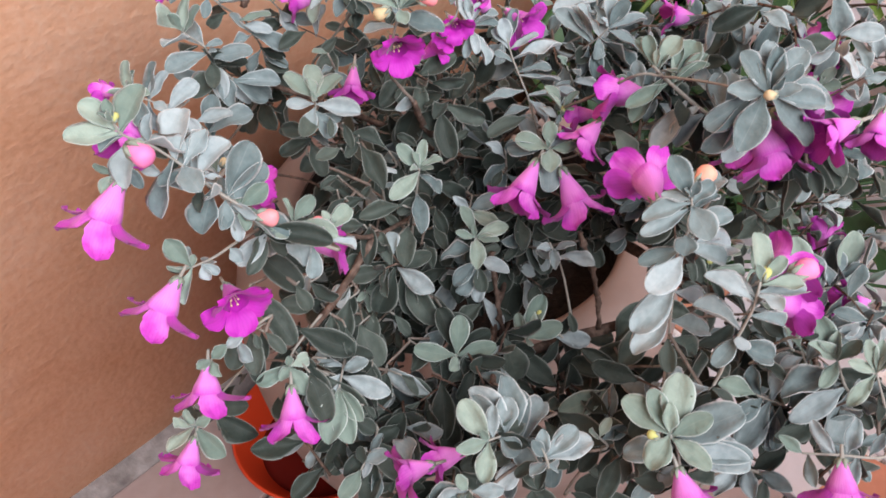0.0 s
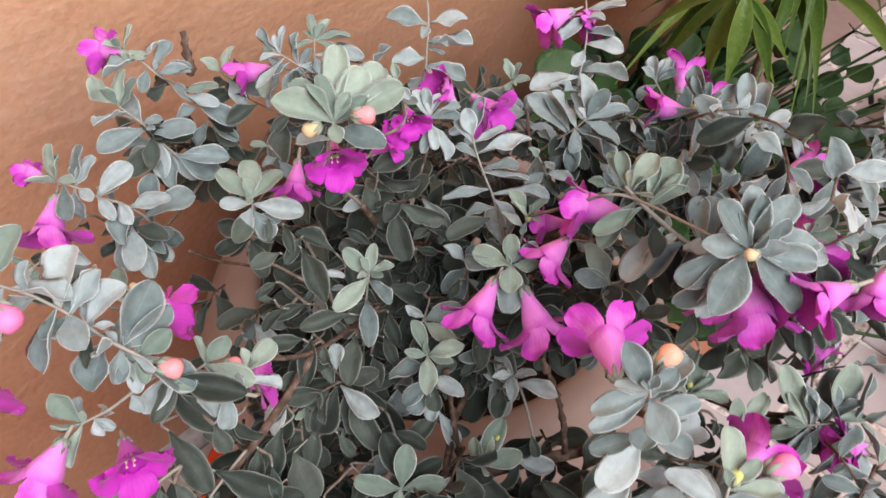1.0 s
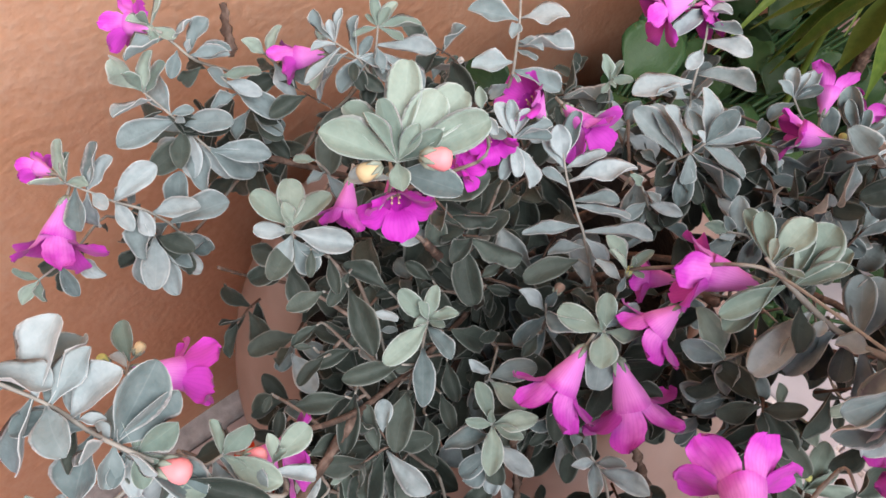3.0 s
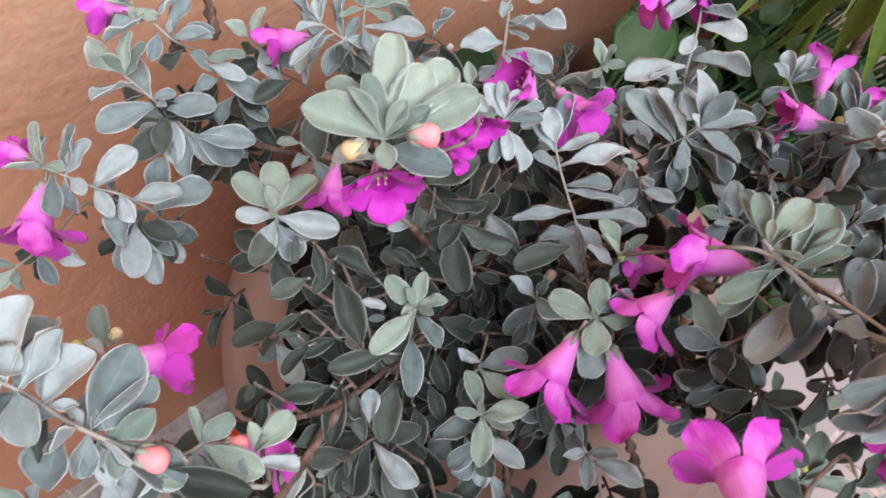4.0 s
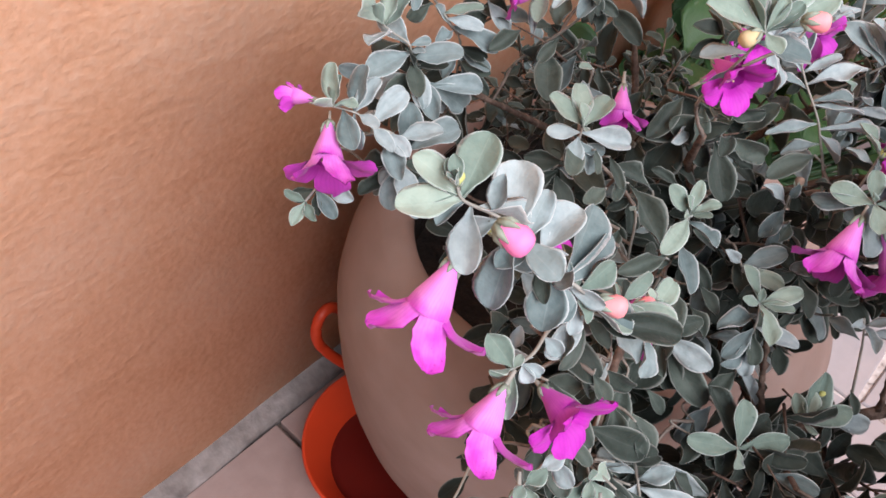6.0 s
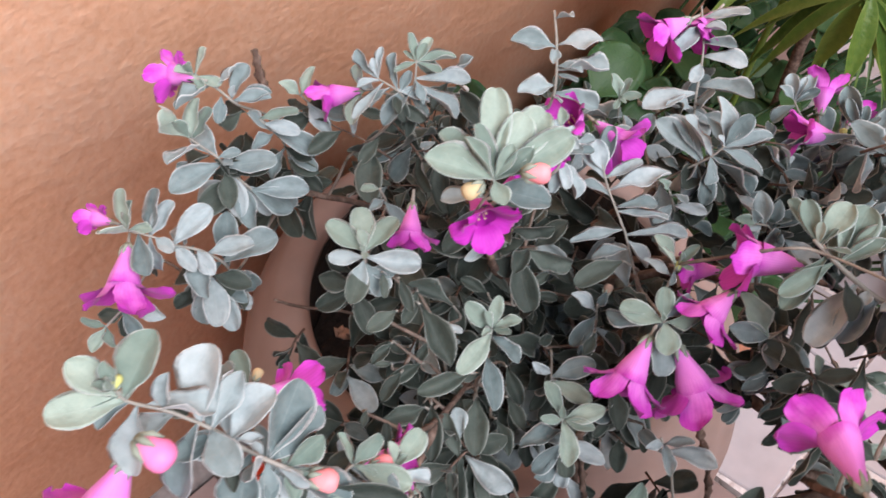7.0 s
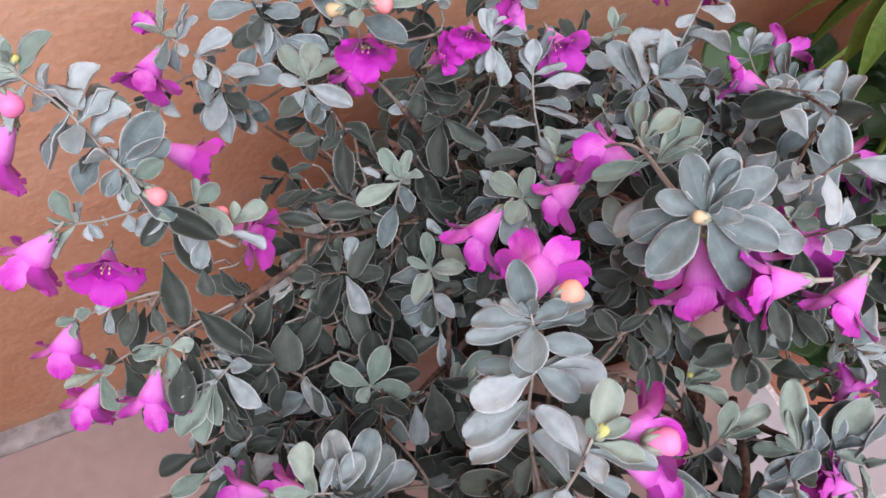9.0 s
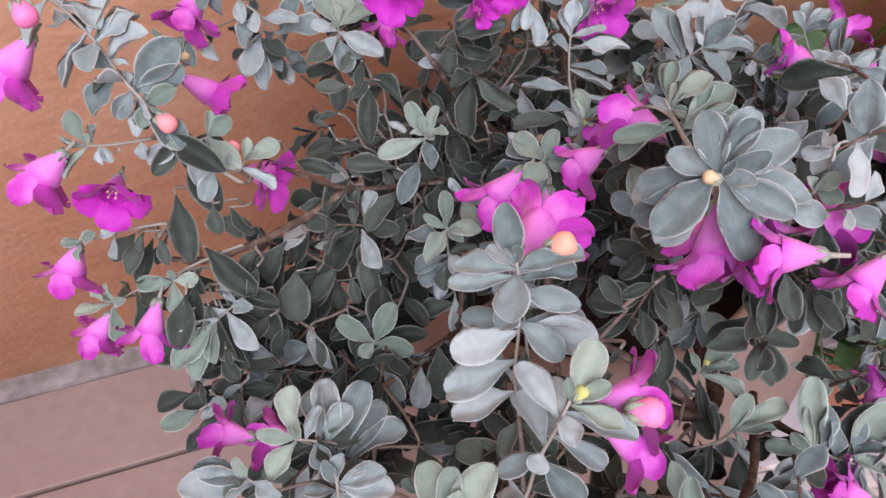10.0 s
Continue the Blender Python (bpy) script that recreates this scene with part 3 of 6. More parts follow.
def corolla(seed, flare=1.0, full=1.0):
    """A bell: a tube along z that widens to the mouth at z = 1, and five broad rounded lobes, three low and two high."""
    r = random.Random(seed)
    bm = bmesh.new()
    uvl = bm.loops.layers.uv.new("leaf")

    def face(q):
        f = bm.faces.new([v[0] for v in q])
        for lp, v in zip(f.loops, q):
            lp[uvl].uv = (v[1], v[2])

    steps = 30
    rows = []
    for i, (rad, z) in enumerate([(0.075, 0.0), (0.10, 0.07), (0.125, 0.17), (0.165, 0.30), (0.215, 0.45), (0.262, 0.59), (0.29, 0.70), (0.305, 0.78)]):
        row = []
        for k in range(steps):
            a = 2 * math.pi * k / steps
            w = 1 + 0.10 * math.cos(2 * a) + 0.04 * math.cos(5 * a) * i / 7
            row.append((bm.verts.new((rad * w * math.cos(a), rad * math.sin(a) * 0.94, z)), 0.12 + 0.60 * z, abs(2 * ((5 * k / steps) % 1) - 1)))
        rows.append(row)
    for a, b in zip(rows, rows[1:]):
        for k in range(steps):
            face((a[k], a[(k + 1) % steps], b[(k + 1) % steps], b[k]))
    for n in range(5):
        ac = math.radians((180, 256, 320, 40, 104)[n]) + r.uniform(-0.06, 0.06)
        low = n in (0, 1, 4)
        long_ = (0.62, 0.60, 0.66, 0.66, 0.60)[n] * r.uniform(0.92, 1.10)
        wide = (0.315 if low else 0.265) * r.uniform(0.94, 1.08) * full
        start, turn = (78, 60, 88, 88, 60)[n] + r.uniform(-7, 5), ((52, 58, 30, 30, 58)[n] + r.uniform(-16, 18)) * flare
        radial, side = Vector((math.cos(ac), math.sin(ac), 0)), Vector((-math.sin(ac), math.cos(ac), 0))
        c, rows = radial * 0.285 + Vector((0, 0, 0.74)), []
        for i in range(9):
            s = i / 8
            th = math.radians(start - turn * s)
            if i:
                c = c + (radial * math.cos(th) + Vector((0, 0, math.sin(th)))) * long_ / 8
            up = Vector((0, 0, math.cos(th))) - radial * math.sin(th)
            hw = (0.15 + (wide - 0.15) * math.sin(math.pi / 2 * min(s / 0.55, 1))) if s < 0.55 else wide * math.sqrt(max(0.0, 1 - ((s - 0.55) / 0.47) ** 2.2))
            row = []
            for j in range(-3, 4):
                q = j / 3
                ruff = (0.03 * s * math.sin(5 * q + 4 * s + seed + n) + 0.022 * s * r.uniform(-1, 1)) * full ** 3
                p = c + side * (hw * q + (0, 0, -0.13, 0.13, 0)[n] * s) + up * (0.07 * (1 - s) * q * q * 1.5 - 0.09 * q * q * s + ruff)
                if abs(j) == 3 or i > 6:
                    p += (side * r.uniform(-1, 1) + radial * r.uniform(-1, 1)) * 0.018 * full ** 3
                if i == 8:
                    p += radial * -0.025 * q * q
                row.append((bm.verts.new(p), 0.60 + 0.40 * min(1, s * 1.5) if low else 0.50 + 0.16 * s, abs(q)))
            rows.append(row)
        for a, b in zip(rows, rows[1:]):
            for k in range(6):
                face((a[k], a[k + 1], b[k + 1], b[k]))
    bm.normal_update()
    skin = {v: bm.verts.new(v.co - v.normal * 0.016) for v in bm.verts[:]}
    for f in bm.faces[:]:
        g = bm.faces.new([skin[v] for v in reversed(f.verts)])
        for lp, old in zip(g.loops, reversed(f.loops[:])):
            lp[uvl].uv = (old[uvl].uv[0], old[uvl].uv[1] + 2.0)
    return bm


COROLLAS = [mesh_of("corolla", corolla(s, f), PETAL) for s, f in enumerate([0.9, 0.7, 1.15, 1.0])]
DEEP = [mesh_of("corolla_deep", corolla(9 + s, f, 1.12), PETAL_DEEP) for s, f in enumerate([1.5, 1.25, 1.7])]


def calyx_mesh():
    bm = bmesh.new()
    for k in range(5):
        a = 2 * math.pi * k / 5
        d = Vector((math.cos(a), math.sin(a), 0))
        tube(bm, [d * 0.02 + Vector((0, 0, -0.05)), d * 0.085 + Vector((0, 0, 0.03)), d * 0.118 + Vector((0, 0, 0.12)), d * 0.140 + Vector((0, 0, 0.21))], [0.045, 0.045, 0.03, 0.005], 6)
    return mesh_of("calyx", bm, CUP)


def stamen_mesh():
    bm = bmesh.new()
    for k in range(4):
        a = 0.8 + 1.5 * k
        d = Vector((math.cos(a), math.sin(a), 0))
        tube(bm, [Vector((0, 0, 0.3)), d * 0.06 + Vector((0, 0, 0.5)), d * 0.10 + Vector((0, 0.03, 0.70)), d * 0.10 + Vector((0, 0.03, 0.75))], [0.010, 0.010, 0.012, 0.024], 6)
    return mesh_of("stamens", bm, STAMEN)


CALYX, STAMENS = calyx_mesh(), stamen_mesh()


def flower(base, mouth, size=1.0, roll=0.0, deep=0.0):
    """A bell flower from its calyx to its mouth."""
    b, m = Vector(base), Vector(mouth)
    z = m - b
    length = max(z.length, 0.014) if size > 0.6 else z.length
    z, x, y = frame_of(z)
    pose_ = Matrix((x, y, z)).transposed().to_4x4() @ Matrix.Rotation(radians(roll + chance.uniform(-15, 15)), 4, "Z")
    pose_.translation = b
    wide = (0.0170 if deep > 0.5 else 0.0225) * size
    BLOOMS.append(b.lerp(m, 0.8))
    fl = hang(new("flower", chance.choice(DEEP if deep > 0.5 else COROLLAS)), pose_ @ Matrix.Diagonal((wide, wide, length, 1)))
    tagged(fl, "deep magenta bell flower, open" if deep > 0.5 else "pink magenta bell flower with five rounded lobes")
    for nm, me in (("calyx", CALYX), ("stamens", STAMENS)):
        o = new(nm, me)
        o.parent = fl
    stalk = bmesh.new()
    tube(stalk, [b - z * 0.006, b - z * 0.002, b + z * 0.001], [0.0006, 0.0008, 0.0012], 6)
    hang(part("stalk", stalk, FELT), Matrix())


def bud(place, r, kind, toward=None):
    """An unopened flower: rolled petals on a felted cup."""
    p = Vector(place)
    d = (p - Vector(toward)) if toward else Vector((0, 0, 1))
    z, x, y = frame_of(d)
    mat = {1: BUD_PINK, 2: BUD_CREAM, 3: BUD_PEACH, 4: BUD_GREEN, 5: DRY, 6: BUD_ROSE}[kind]
    s = r * 0.001 * 0.50
    bm = lathe([(0.0, -1.3), (0.5, -1.2), (0.75, -0.6), (1.0, 0.1), (0.98, 0.55), (0.75, 0.95), (0.4, 1.12), (0.0, 1.15)], (0, 0, 0), 20)
    for v in bm.verts:
        a = math.atan2(v.co.y, v.co.x)
        v.co.xy *= 1 + 0.10 * abs(math.sin(1.5 * a + 1.6 * v.co.z)) - 0.05
    m = Matrix((x, y, z)).transposed().to_4x4()
    m.translation = p
    ob = hang(part("bud", bm, mat), m @ Matrix.Diagonal((s, s, s, 1)))
    tagged(ob, {1: "salmon pink flower bud", 2: "cream yellow flower bud", 3: "peach flower bud", 4: "small yellow-green bud", 5: "dry brown spent bud", 6: "rose pink flower bud about to open"}[kind])
    bm = bmesh.new()
    for k in range(5):
        a = 2 * math.pi * k / 5
        e = Vector((math.cos(a), math.sin(a), 0))
        tube(bm, [e * 0.2 + Vector((0, 0, -1.45)), e * 0.75 + Vector((0, 0, -0.9)), e * 1.0 + Vector((0, 0, -0.2))], [0.3, 0.28, 0.05], 5)
    part("calyx", bm, CUP, ob)


# ---- the shoots, as they grow ----
sprig([(0.204, 0.387, 0.570), (0.206, 0.381, 0.567), (0.208, 0.374, 0.564), (0.215, 0.378, 0.548), (0.219, 0.372, 0.539), (0.230, 0.370, 0.517)],
      [(0, -25, 50, 22.3), (0, -23, 60, 14.3), (0.01, 24, 73, 19.7), (0.02, 32, 93, 17.8), (0.07, -78, 79, 20.6), (0.22, -60, 94, 10.6), (0.22, 48, 100, 25.1), (0.29, -102, 58, 9), (0.39, -73, 88, 24.4), (0.31, 144, 66, 27.5), (0.49, -91, 129, 22), (0.69, -35, 114, 27.5), (0.65, -53, 149, 26.2), (0.63, -156, 67, 26.3), (0.82, -17, 148, 21)], 0.5, 1.2)
sprig([(0.218, 0.395, 0.592), (0.222, 0.385, 0.588), (0.228, 0.381, 0.578), (0.245, 0.387, 0.559)],
      [(0, 31, 90, 14), (0, -50, 63, 11.9), (0, -21, 69, 10.1), (0, 6, 168, 12.9), (0, -81, 146, 9.1), (0.39, 31, 78, 17.5), (0.22, 33, 102, 13.5), (0.15, -95, 74, 20), (0.41, -9, 120, 17.3), (0.38, -7, 57, 8.1), (0.44, 6, 116, 17.1)], 0.5, 1.2)
sprig([(0.237, 0.380, 0.565), (0.245, 0.375, 0.548), (0.251, 0.380, 0.521)],
      [(0, -13, 109, 19.1), (0.07, -35, 119, 18.4), (0.18, -42, 129, 26.1), (0.57, 12, 99, 18), (0.24, -131, 67, 15.7), (0.2, -145, 8, 16.8), (0.48, -81, 125, 18.6), (0.71, 7, 133, 21.3)], 0.42, 1.2)
sprig([(0.283, 0.323, 0.603), (0.279, 0.321, 0.592), (0.276, 0.325, 0.579), (0.273, 0.337, 0.560), (0.271, 0.358, 0.533)],
      [(0.01, 117, 77, 17.8, 0.42), (0.01, 88, 103, 11.9, 0.4), (0.01, -56, 115, 10.7, 0.42), (0.01, -102, 67, 7.4, 0.4), (0.01, 148, 29, 9.1, 0.5), (0.1, 113, 89, 24.8, 0.36), (0.1, 61, 144, 11.8, 0.4), (0.14, -40, 138, 21.9, 0.36), (0.13, 118, 117, 27.4, 0.36), (0.21, -167, 127, 15.2, 0.4), (0.02, 159, 40, 13.8, 0.4), (0.02, -120, 30, 13.5, 0.4)], 0.52, 1.2)
sprig([(0.274, 0.350, 0.578), (0.283, 0.340, 0.575), (0.291, 0.340, 0.569)],
      [(0, 14, 70, 12), (0.04, -130, 81, 17.6), (0.29, -13, 37, 11.5)], 0.5, 1.2)
sprig([(0.257, 0.373, 0.571), (0.265, 0.372, 0.556)],
      [(0, 134, 14, 13.4), (0.02, 3, 65, 15.2), (0.36, -101, 121, 18.3), (0.86, -47, 119, 19)], 0.5, 1.2)
sprig([(0.157, 0.369, 0.560), (0.163, 0.360, 0.558), (0.170, 0.359, 0.548), (0.178, 0.354, 0.542), (0.186, 0.352, 0.529), (0.194, 0.358, 0.509)],
      [(0, 30, 76, 18.5), (0, 23, 89, 14), (0, -53, 67, 16.3), (0, -1, 154, 11.6), (0.13, 39, 89, 20.6), (0.13, 41, 112, 18.1), (0.16, -83, 100, 11.6), (0.31, 5, 102, 23.1), (0.32, 63, 137, 21.9), (0.32, -97, 107, 15.3), (0.06, -110, 120, 19.1), (0.13, -158, 109, 17.6), (0.84, 4, 61, 26.5), (0.54, -22, 113, 21.4), (0.7, -56, 92, 27.5), (0.46, -89, 116, 14.5), (0.69, 150, 110, 16.2), (0.9, -116, 138, 17.8)], 0.55, 1.2)
sprig([(0.219, 0.229, 0.640), (0.219, 0.232, 0.630), (0.225, 0.244, 0.601)],
      [(0, 139, 65, 29, 0.41), (0, -140, 76, 23.8, 0.45), (0, -175, 84, 23.1, 0.41), (0, -165, 49, 17.5, 0.25), (0, 166, 61, 18.2, 0.41), (0, 112, 66, 23.2, 0.49), (0, 108, 41, 12.6, 0.41), (0, 100, 74, 29, 0.41), (0, 76, 72, 29, 0.39), (0, 80, 56, 15.6, 0.41), (0, -31, 81, 10.2, 0.70), (0.11, 38, 90, 20.7, 0.49), (0.47, 109, 130, 12.2, 0.41), (0.23, -147, 120, 15.5, 0.41)], 0.46, 1.2)
sprig([(0.207, 0.278, 0.577), (0.207, 0.280, 0.566), (0.206, 0.290, 0.536)],
      [(0, -158, 67, 18.8, 0.5), (0, 148, 64, 17.5, 0.6), (0, 95, 77, 19.2, 0.45), (0.08, -132, 95, 14.1, 0.5), (0.08, 45, 97, 23.4, 0.45), (0.13, -62, 115, 15.1, 0.55), (0.18, 4, 127, 16.3, 0.6), (0, 177, 30, 10.3, 0.5), (0, -120, 30, 5.7, 0.45), (0, -54, 58, 6.1, 0.6)], 0.55, 1.2)
sprig([(0.228, 0.291, 0.587), (0.236, 0.296, 0.568)],
      [(0, 119, 48, 9.1), (0.62, 152, 64, 8.9), (0.75, -127, 118, 13.3)], 0.5, 1.2)
sprig([(0.315, 0.278, 0.633), (0.308, 0.270, 0.624), (0.300, 0.263, 0.616), (0.298, 0.262, 0.608), (0.299, 0.266, 0.591)],
      [(0.28, -69, 86, 19.7), (0.29, -19, 144, 9), (0.26, 68, 91, 18.3), (0.42, 60, 106, 11.5), (0.45, 81, 87, 20.9), (0.57, -118, 95, 16.2), (0.48, 57, 117, 10.4), (0.63, 31, 99, 19.1), (0.65, -28, 94, 7.1), (0.06, 41, 94, 9.3), (0.76, -133, 143, 10.7)], 0.5, 1.2)
sprig([(0.419, 0.262, 0.594), (0.407, 0.250, 0.581), (0.392, 0.241, 0.567), (0.386, 0.237, 0.554)],
      [(0.17, -78, 130, 21.1), (0.18, 40, 106, 12.8), (0.31, 51, 104, 16.6), (0.42, 65, 96, 22), (0.48, -35, 149, 13.9), (0.67, 66, 95, 27.5), (0.73, -80, 114, 27.5), (0.86, -59, 84, 16.6), (0.89, 43, 42, 16.2), (0.1, 55, 97, 22.8), (0.91, -131, 146, 16), (0.94, 59, 83, 17.7)], 0.5, 1.2)
sprig([(0.371, 0.270, 0.561), (0.372, 0.268, 0.547)],
      [(0, 158, 29, 12.7), (0, 61, 35, 11.4), (0, 28, 79, 11), (0, -73, 101, 7.8), (0, -20, 88, 5.6)], 0.45, 1.2)
sprig([(0.350, 0.206, 0.583), (0.347, 0.209, 0.577), (0.343, 0.217, 0.567), (0.340, 0.227, 0.555)],
      [(0.35, -17, 102, 26.6, 0.46), (0.31, -33, 95, 25.3, 0.36), (0.19, -37, 79, 21.2, 0.45), (0, -51, 53, 21.7, 0.42), (0, -79, 13, 17.1, 0.45), (0.04, -178, 36, 21.9, 0.32), (0, 6, 76, 7.8, 0.6), (0.04, 145, 75, 20.3, 0.38), (0.21, 120, 109, 12.5, 0.75), (0.19, 151, 88, 24.6, 0.38), (0.39, 131, 138, 19.7, 0.4), (0, -52, 87, 14.3, 0.35), (0.64, -28, 122, 10.7, 0.5)], 0.42, 1.05)
sprig([(0.305, 0.240, 0.588), (0.299, 0.230, 0.579), (0.295, 0.219, 0.570), (0.295, 0.214, 0.562), (0.293, 0.203, 0.542), (0.296, 0.200, 0.519)],
      [(0.1, -31, 9, 14, 0.55), (0.14, -113, 25, 15.4, 0.5), (0.13, 65, 80, 16.3, 0.34), (0.19, 66, 94, 26.2, 0.36), (0.22, -128, 40, 13, 0.36), (0.28, 60, 102, 17.4, 0.4), (0.3, 67, 121, 21.4, 0.38), (0.4, -133, 84, 22.7, 0.24), (0.43, 51, 110, 28.2, 0.26), (0.09, 92, 25, 19.1, 0.45), (0.46, 29, 152, 15.1, 0.5), (0.51, -137, 93, 16.9, 0.4)], 0.42, 1.05)
sprig([(0.285, 0.246, 0.597), (0.286, 0.247, 0.584), (0.291, 0.257, 0.557)],
      [(0, 175, 54, 14, 0.55), (0, 146, 56, 13.6, 0.42), (0, 100, 51, 11.4, 0.5), (0.02, 61, 73, 14.9, 0.36), (0.06, -30, 130, 13.3, 0.45), (0.08, -63, 138, 14.5, 0.4), (0.02, 57, 99, 14.5, 0.35), (0.1, 4, 139, 19.8, 0.45)], 0.5, 1.05)
sprig([(0.392, 0.197, 0.588), (0.395, 0.191, 0.579), (0.403, 0.182, 0.568)],
      [(0, 71, 33, 12.3, 0.62), (0, 158, 16, 9.6, 0.42), (0, 32, 51, 11.3, 0.3), (0.02, 42, 74, 15, 0.5), (0.04, 11, 84, 11.3, 0.4), (0.09, -168, 103, 12.9, 0.5), (0.3, -171, 112, 9.8, 0.45)], 0.5, 1.05)
sprig([(0.385, 0.166, 0.593), (0.387, 0.161, 0.590), (0.390, 0.152, 0.587), (0.394, 0.142, 0.592), (0.398, 0.133, 0.598)],
      [(0, 56, 38, 20.1, 0.48), (0, 33, 28, 15.4, 0.3), (0, 24, 60, 11.6, 0.42), (0, 10, 97, 10.3, 0.32), (0.09, 35, 99, 17.1, 0.46), (0.11, 9, 112, 10.1, 0.32), (0, -71, 116, 9.2, 0.6), (0.08, -169, 52, 22.7, 0.22), (0.51, -41, 12, 18.2, 0.2), (0.54, 36, 97, 23.4, 0.46), (0.76, -117, 70, 9.3, 0.6), (0.25, -117, 155, 13.6, 0.5), (0.49, -138, 70, 22.2, 0.55), (0.59, -156, 112, 24, 0.36), (0.35, -161, 52, 29, 0.2), (0.73, 49, 98, 20, 0.5)], 0.48, 1.05)
sprig([(0.359, 0.248, 0.560), (0.363, 0.249, 0.538)],
      [(0.12, -130, 77, 15.8), (0.25, 95, 30, 13.7), (0.5, 26, 115, 16.9), (0.75, -143, 130, 11.1)], 0.6, 1.2)
sprig([(0.247, 0.225, 0.646), (0.252, 0.227, 0.623)],
      [(0, 146, 11, 8.4), (0.08, -13, 84, 8.6), (0.42, 14, 73, 8.8)], 0.5, 1.2)
sprig([(0.330, 0.216, 0.564), (0.336, 0.211, 0.545)],
      [(0, 177, 17, 8.7), (0.15, -56, 86, 9.8), (0.52, -37, 94, 15.4), (0.48, -144, 80, 13.6), (1, -43, 103, 17.4), (0.74, 38, 85, 16.6)], 0.45, 1.2)
sprig([(0.332, 0.177, 0.570), (0.347, 0.174, 0.557)],
      [(0, 116, 25, 10.8), (0.15, 40, 33, 9.1), (0.6, 38, 62, 16.2), (0.8, 7, 67, 13.8), (0.95, -22, 83, 16.9), (0.35, 177, 22, 8.6)], 0.5, 1.2)
sprig([(0.135, 0.257, 0.587), (0.128, 0.245, 0.593), (0.118, 0.230, 0.603)],
      [(0, -10, 47, 13.7, 0.6), (0, 102, 36, 6.5, 0.45), (0.1, -60, 45, 8, 0.5), (0.3, -162, 47, 7.5, 0.5), (0.5, 40, 60, 9, 0.5)], 0.5, 1.2)
sprig([(0.141, 0.215, 0.582), (0.135, 0.217, 0.580), (0.132, 0.226, 0.579)],
      [(0.01, -16, 26, 13.6, 0.6), (0.02, -60, 80, 11, 0.45), (0.02, 120, 54, 8.2, 0.35), (0.08, 118, 64, 17.3, 0.5), (0.19, 116, 98, 18.8, 0.5), (0, 118, 52, 19.4, 0.45)], 0.5, 1.2)
sprig([(0.182, 0.354, 0.536), (0.177, 0.348, 0.530), (0.179, 0.350, 0.519), (0.184, 0.353, 0.498)],
      [(0.23, -36, 100, 23.5), (0.38, -21, 115, 24.4), (0.56, 17, 80, 16.5), (0.23, -61, 127, 22.9), (0.15, -117, 142, 16.4), (0.23, -115, 144, 24.1), (0.59, 32, 138, 19.3)], 0.5, 1.2)
sprig([(0.234, 0.234, 0.541), (0.230, 0.233, 0.526), (0.228, 0.236, 0.488)],
      [(0, -123, 26, 10.5), (0, 124, 16, 15.3), (0, 30, 49, 13.5), (0, -81, 71, 9.1), (0, -1, 66, 10.1), (0.26, -36, 117, 24.2), (0.03, -86, 113, 23.4), (0.06, -4, 96, 16.8), (0, -143, 49, 17.4)], 0.45, 1.2)
sprig([(0.220, 0.253, 0.542), (0.222, 0.251, 0.532), (0.224, 0.249, 0.504)],
      [(0, -71, 67, 5.6), (0.1, 37, 115, 10.8), (0.43, 43, 80, 7.7)], 0.5, 1.2)
sprig([(0.193, 0.233, 0.531), (0.198, 0.234, 0.521)],
      [(0, 144, 47, 20.4)], 0.42, 1.2)
sprig([(0.208, 0.249, 0.529), (0.214, 0.251, 0.521)],
      [(0, 144, 55, 16.8)], 0.42, 1.2)
sprig([(0.219, 0.232, 0.527), (0.226, 0.232, 0.519)],
      [(0, 153, 45, 24.2)], 0.42, 1.2)
sprig([(0.198, 0.234, 0.526), (0.203, 0.240, 0.519)],
      [(0, 171, 46, 23.8)], 0.42, 1.2)
sprig([(0.217, 0.226, 0.518), (0.223, 0.232, 0.512)],
      [(0, 172, 44, 25.1)], 0.42, 1.2)
sprig([(0.214, 0.256, 0.557), (0.217, 0.265, 0.552)],
      [(0, -178, 51, 27.5)], 0.42, 1.2)
sprig([(0.199, 0.257, 0.545), (0.204, 0.261, 0.537)],
      [(0, 139, 63, 12.2)], 0.42, 1.2)
sprig([(0.195, 0.248, 0.538), (0.200, 0.252, 0.530)],
      [(0, 149, 59, 14.4)], 0.42, 1.2)
sprig([(0.206, 0.261, 0.556), (0.211, 0.264, 0.548)],
      [(0, 139, 56, 15.9)], 0.42, 1.2)
sprig([(0.229, 0.251, 0.546), (0.233, 0.250, 0.535)],
      [(0, 122, 47, 21.5)], 0.42, 1.2)
sprig([(0.214, 0.267, 0.564), (0.217, 0.274, 0.557)],
      [(0, -179, 74, 14.4)], 0.42, 1.2)
sprig([(0.210, 0.272, 0.567), (0.213, 0.278, 0.560)],
      [(0, 166, 79, 10.5)], 0.42, 1.2)
sprig([(0.217, 0.215, 0.513), (0.220, 0.220, 0.506)],
      [(0, 180, 59, 16.4)], 0.42, 1.2)
sprig([(0.169, 0.240, 0.551), (0.171, 0.244, 0.542)],
      [(0, 146, 71, 7.2)], 0.42, 1.2)
sprig([(0.159, 0.220, 0.559), (0.158, 0.222, 0.547)],
      [(0, 139, 56, 9.7)], 0.42, 1.2)
sprig([(0.218, 0.261, 0.557), (0.223, 0.266, 0.550)],
      [(0, 153, 64, 15.2)], 0.42, 1.2)
sprig([(0.193, 0.251, 0.543), (0.196, 0.254, 0.533)],
      [(0, 97, 66, 7.6)], 0.42, 1.2)
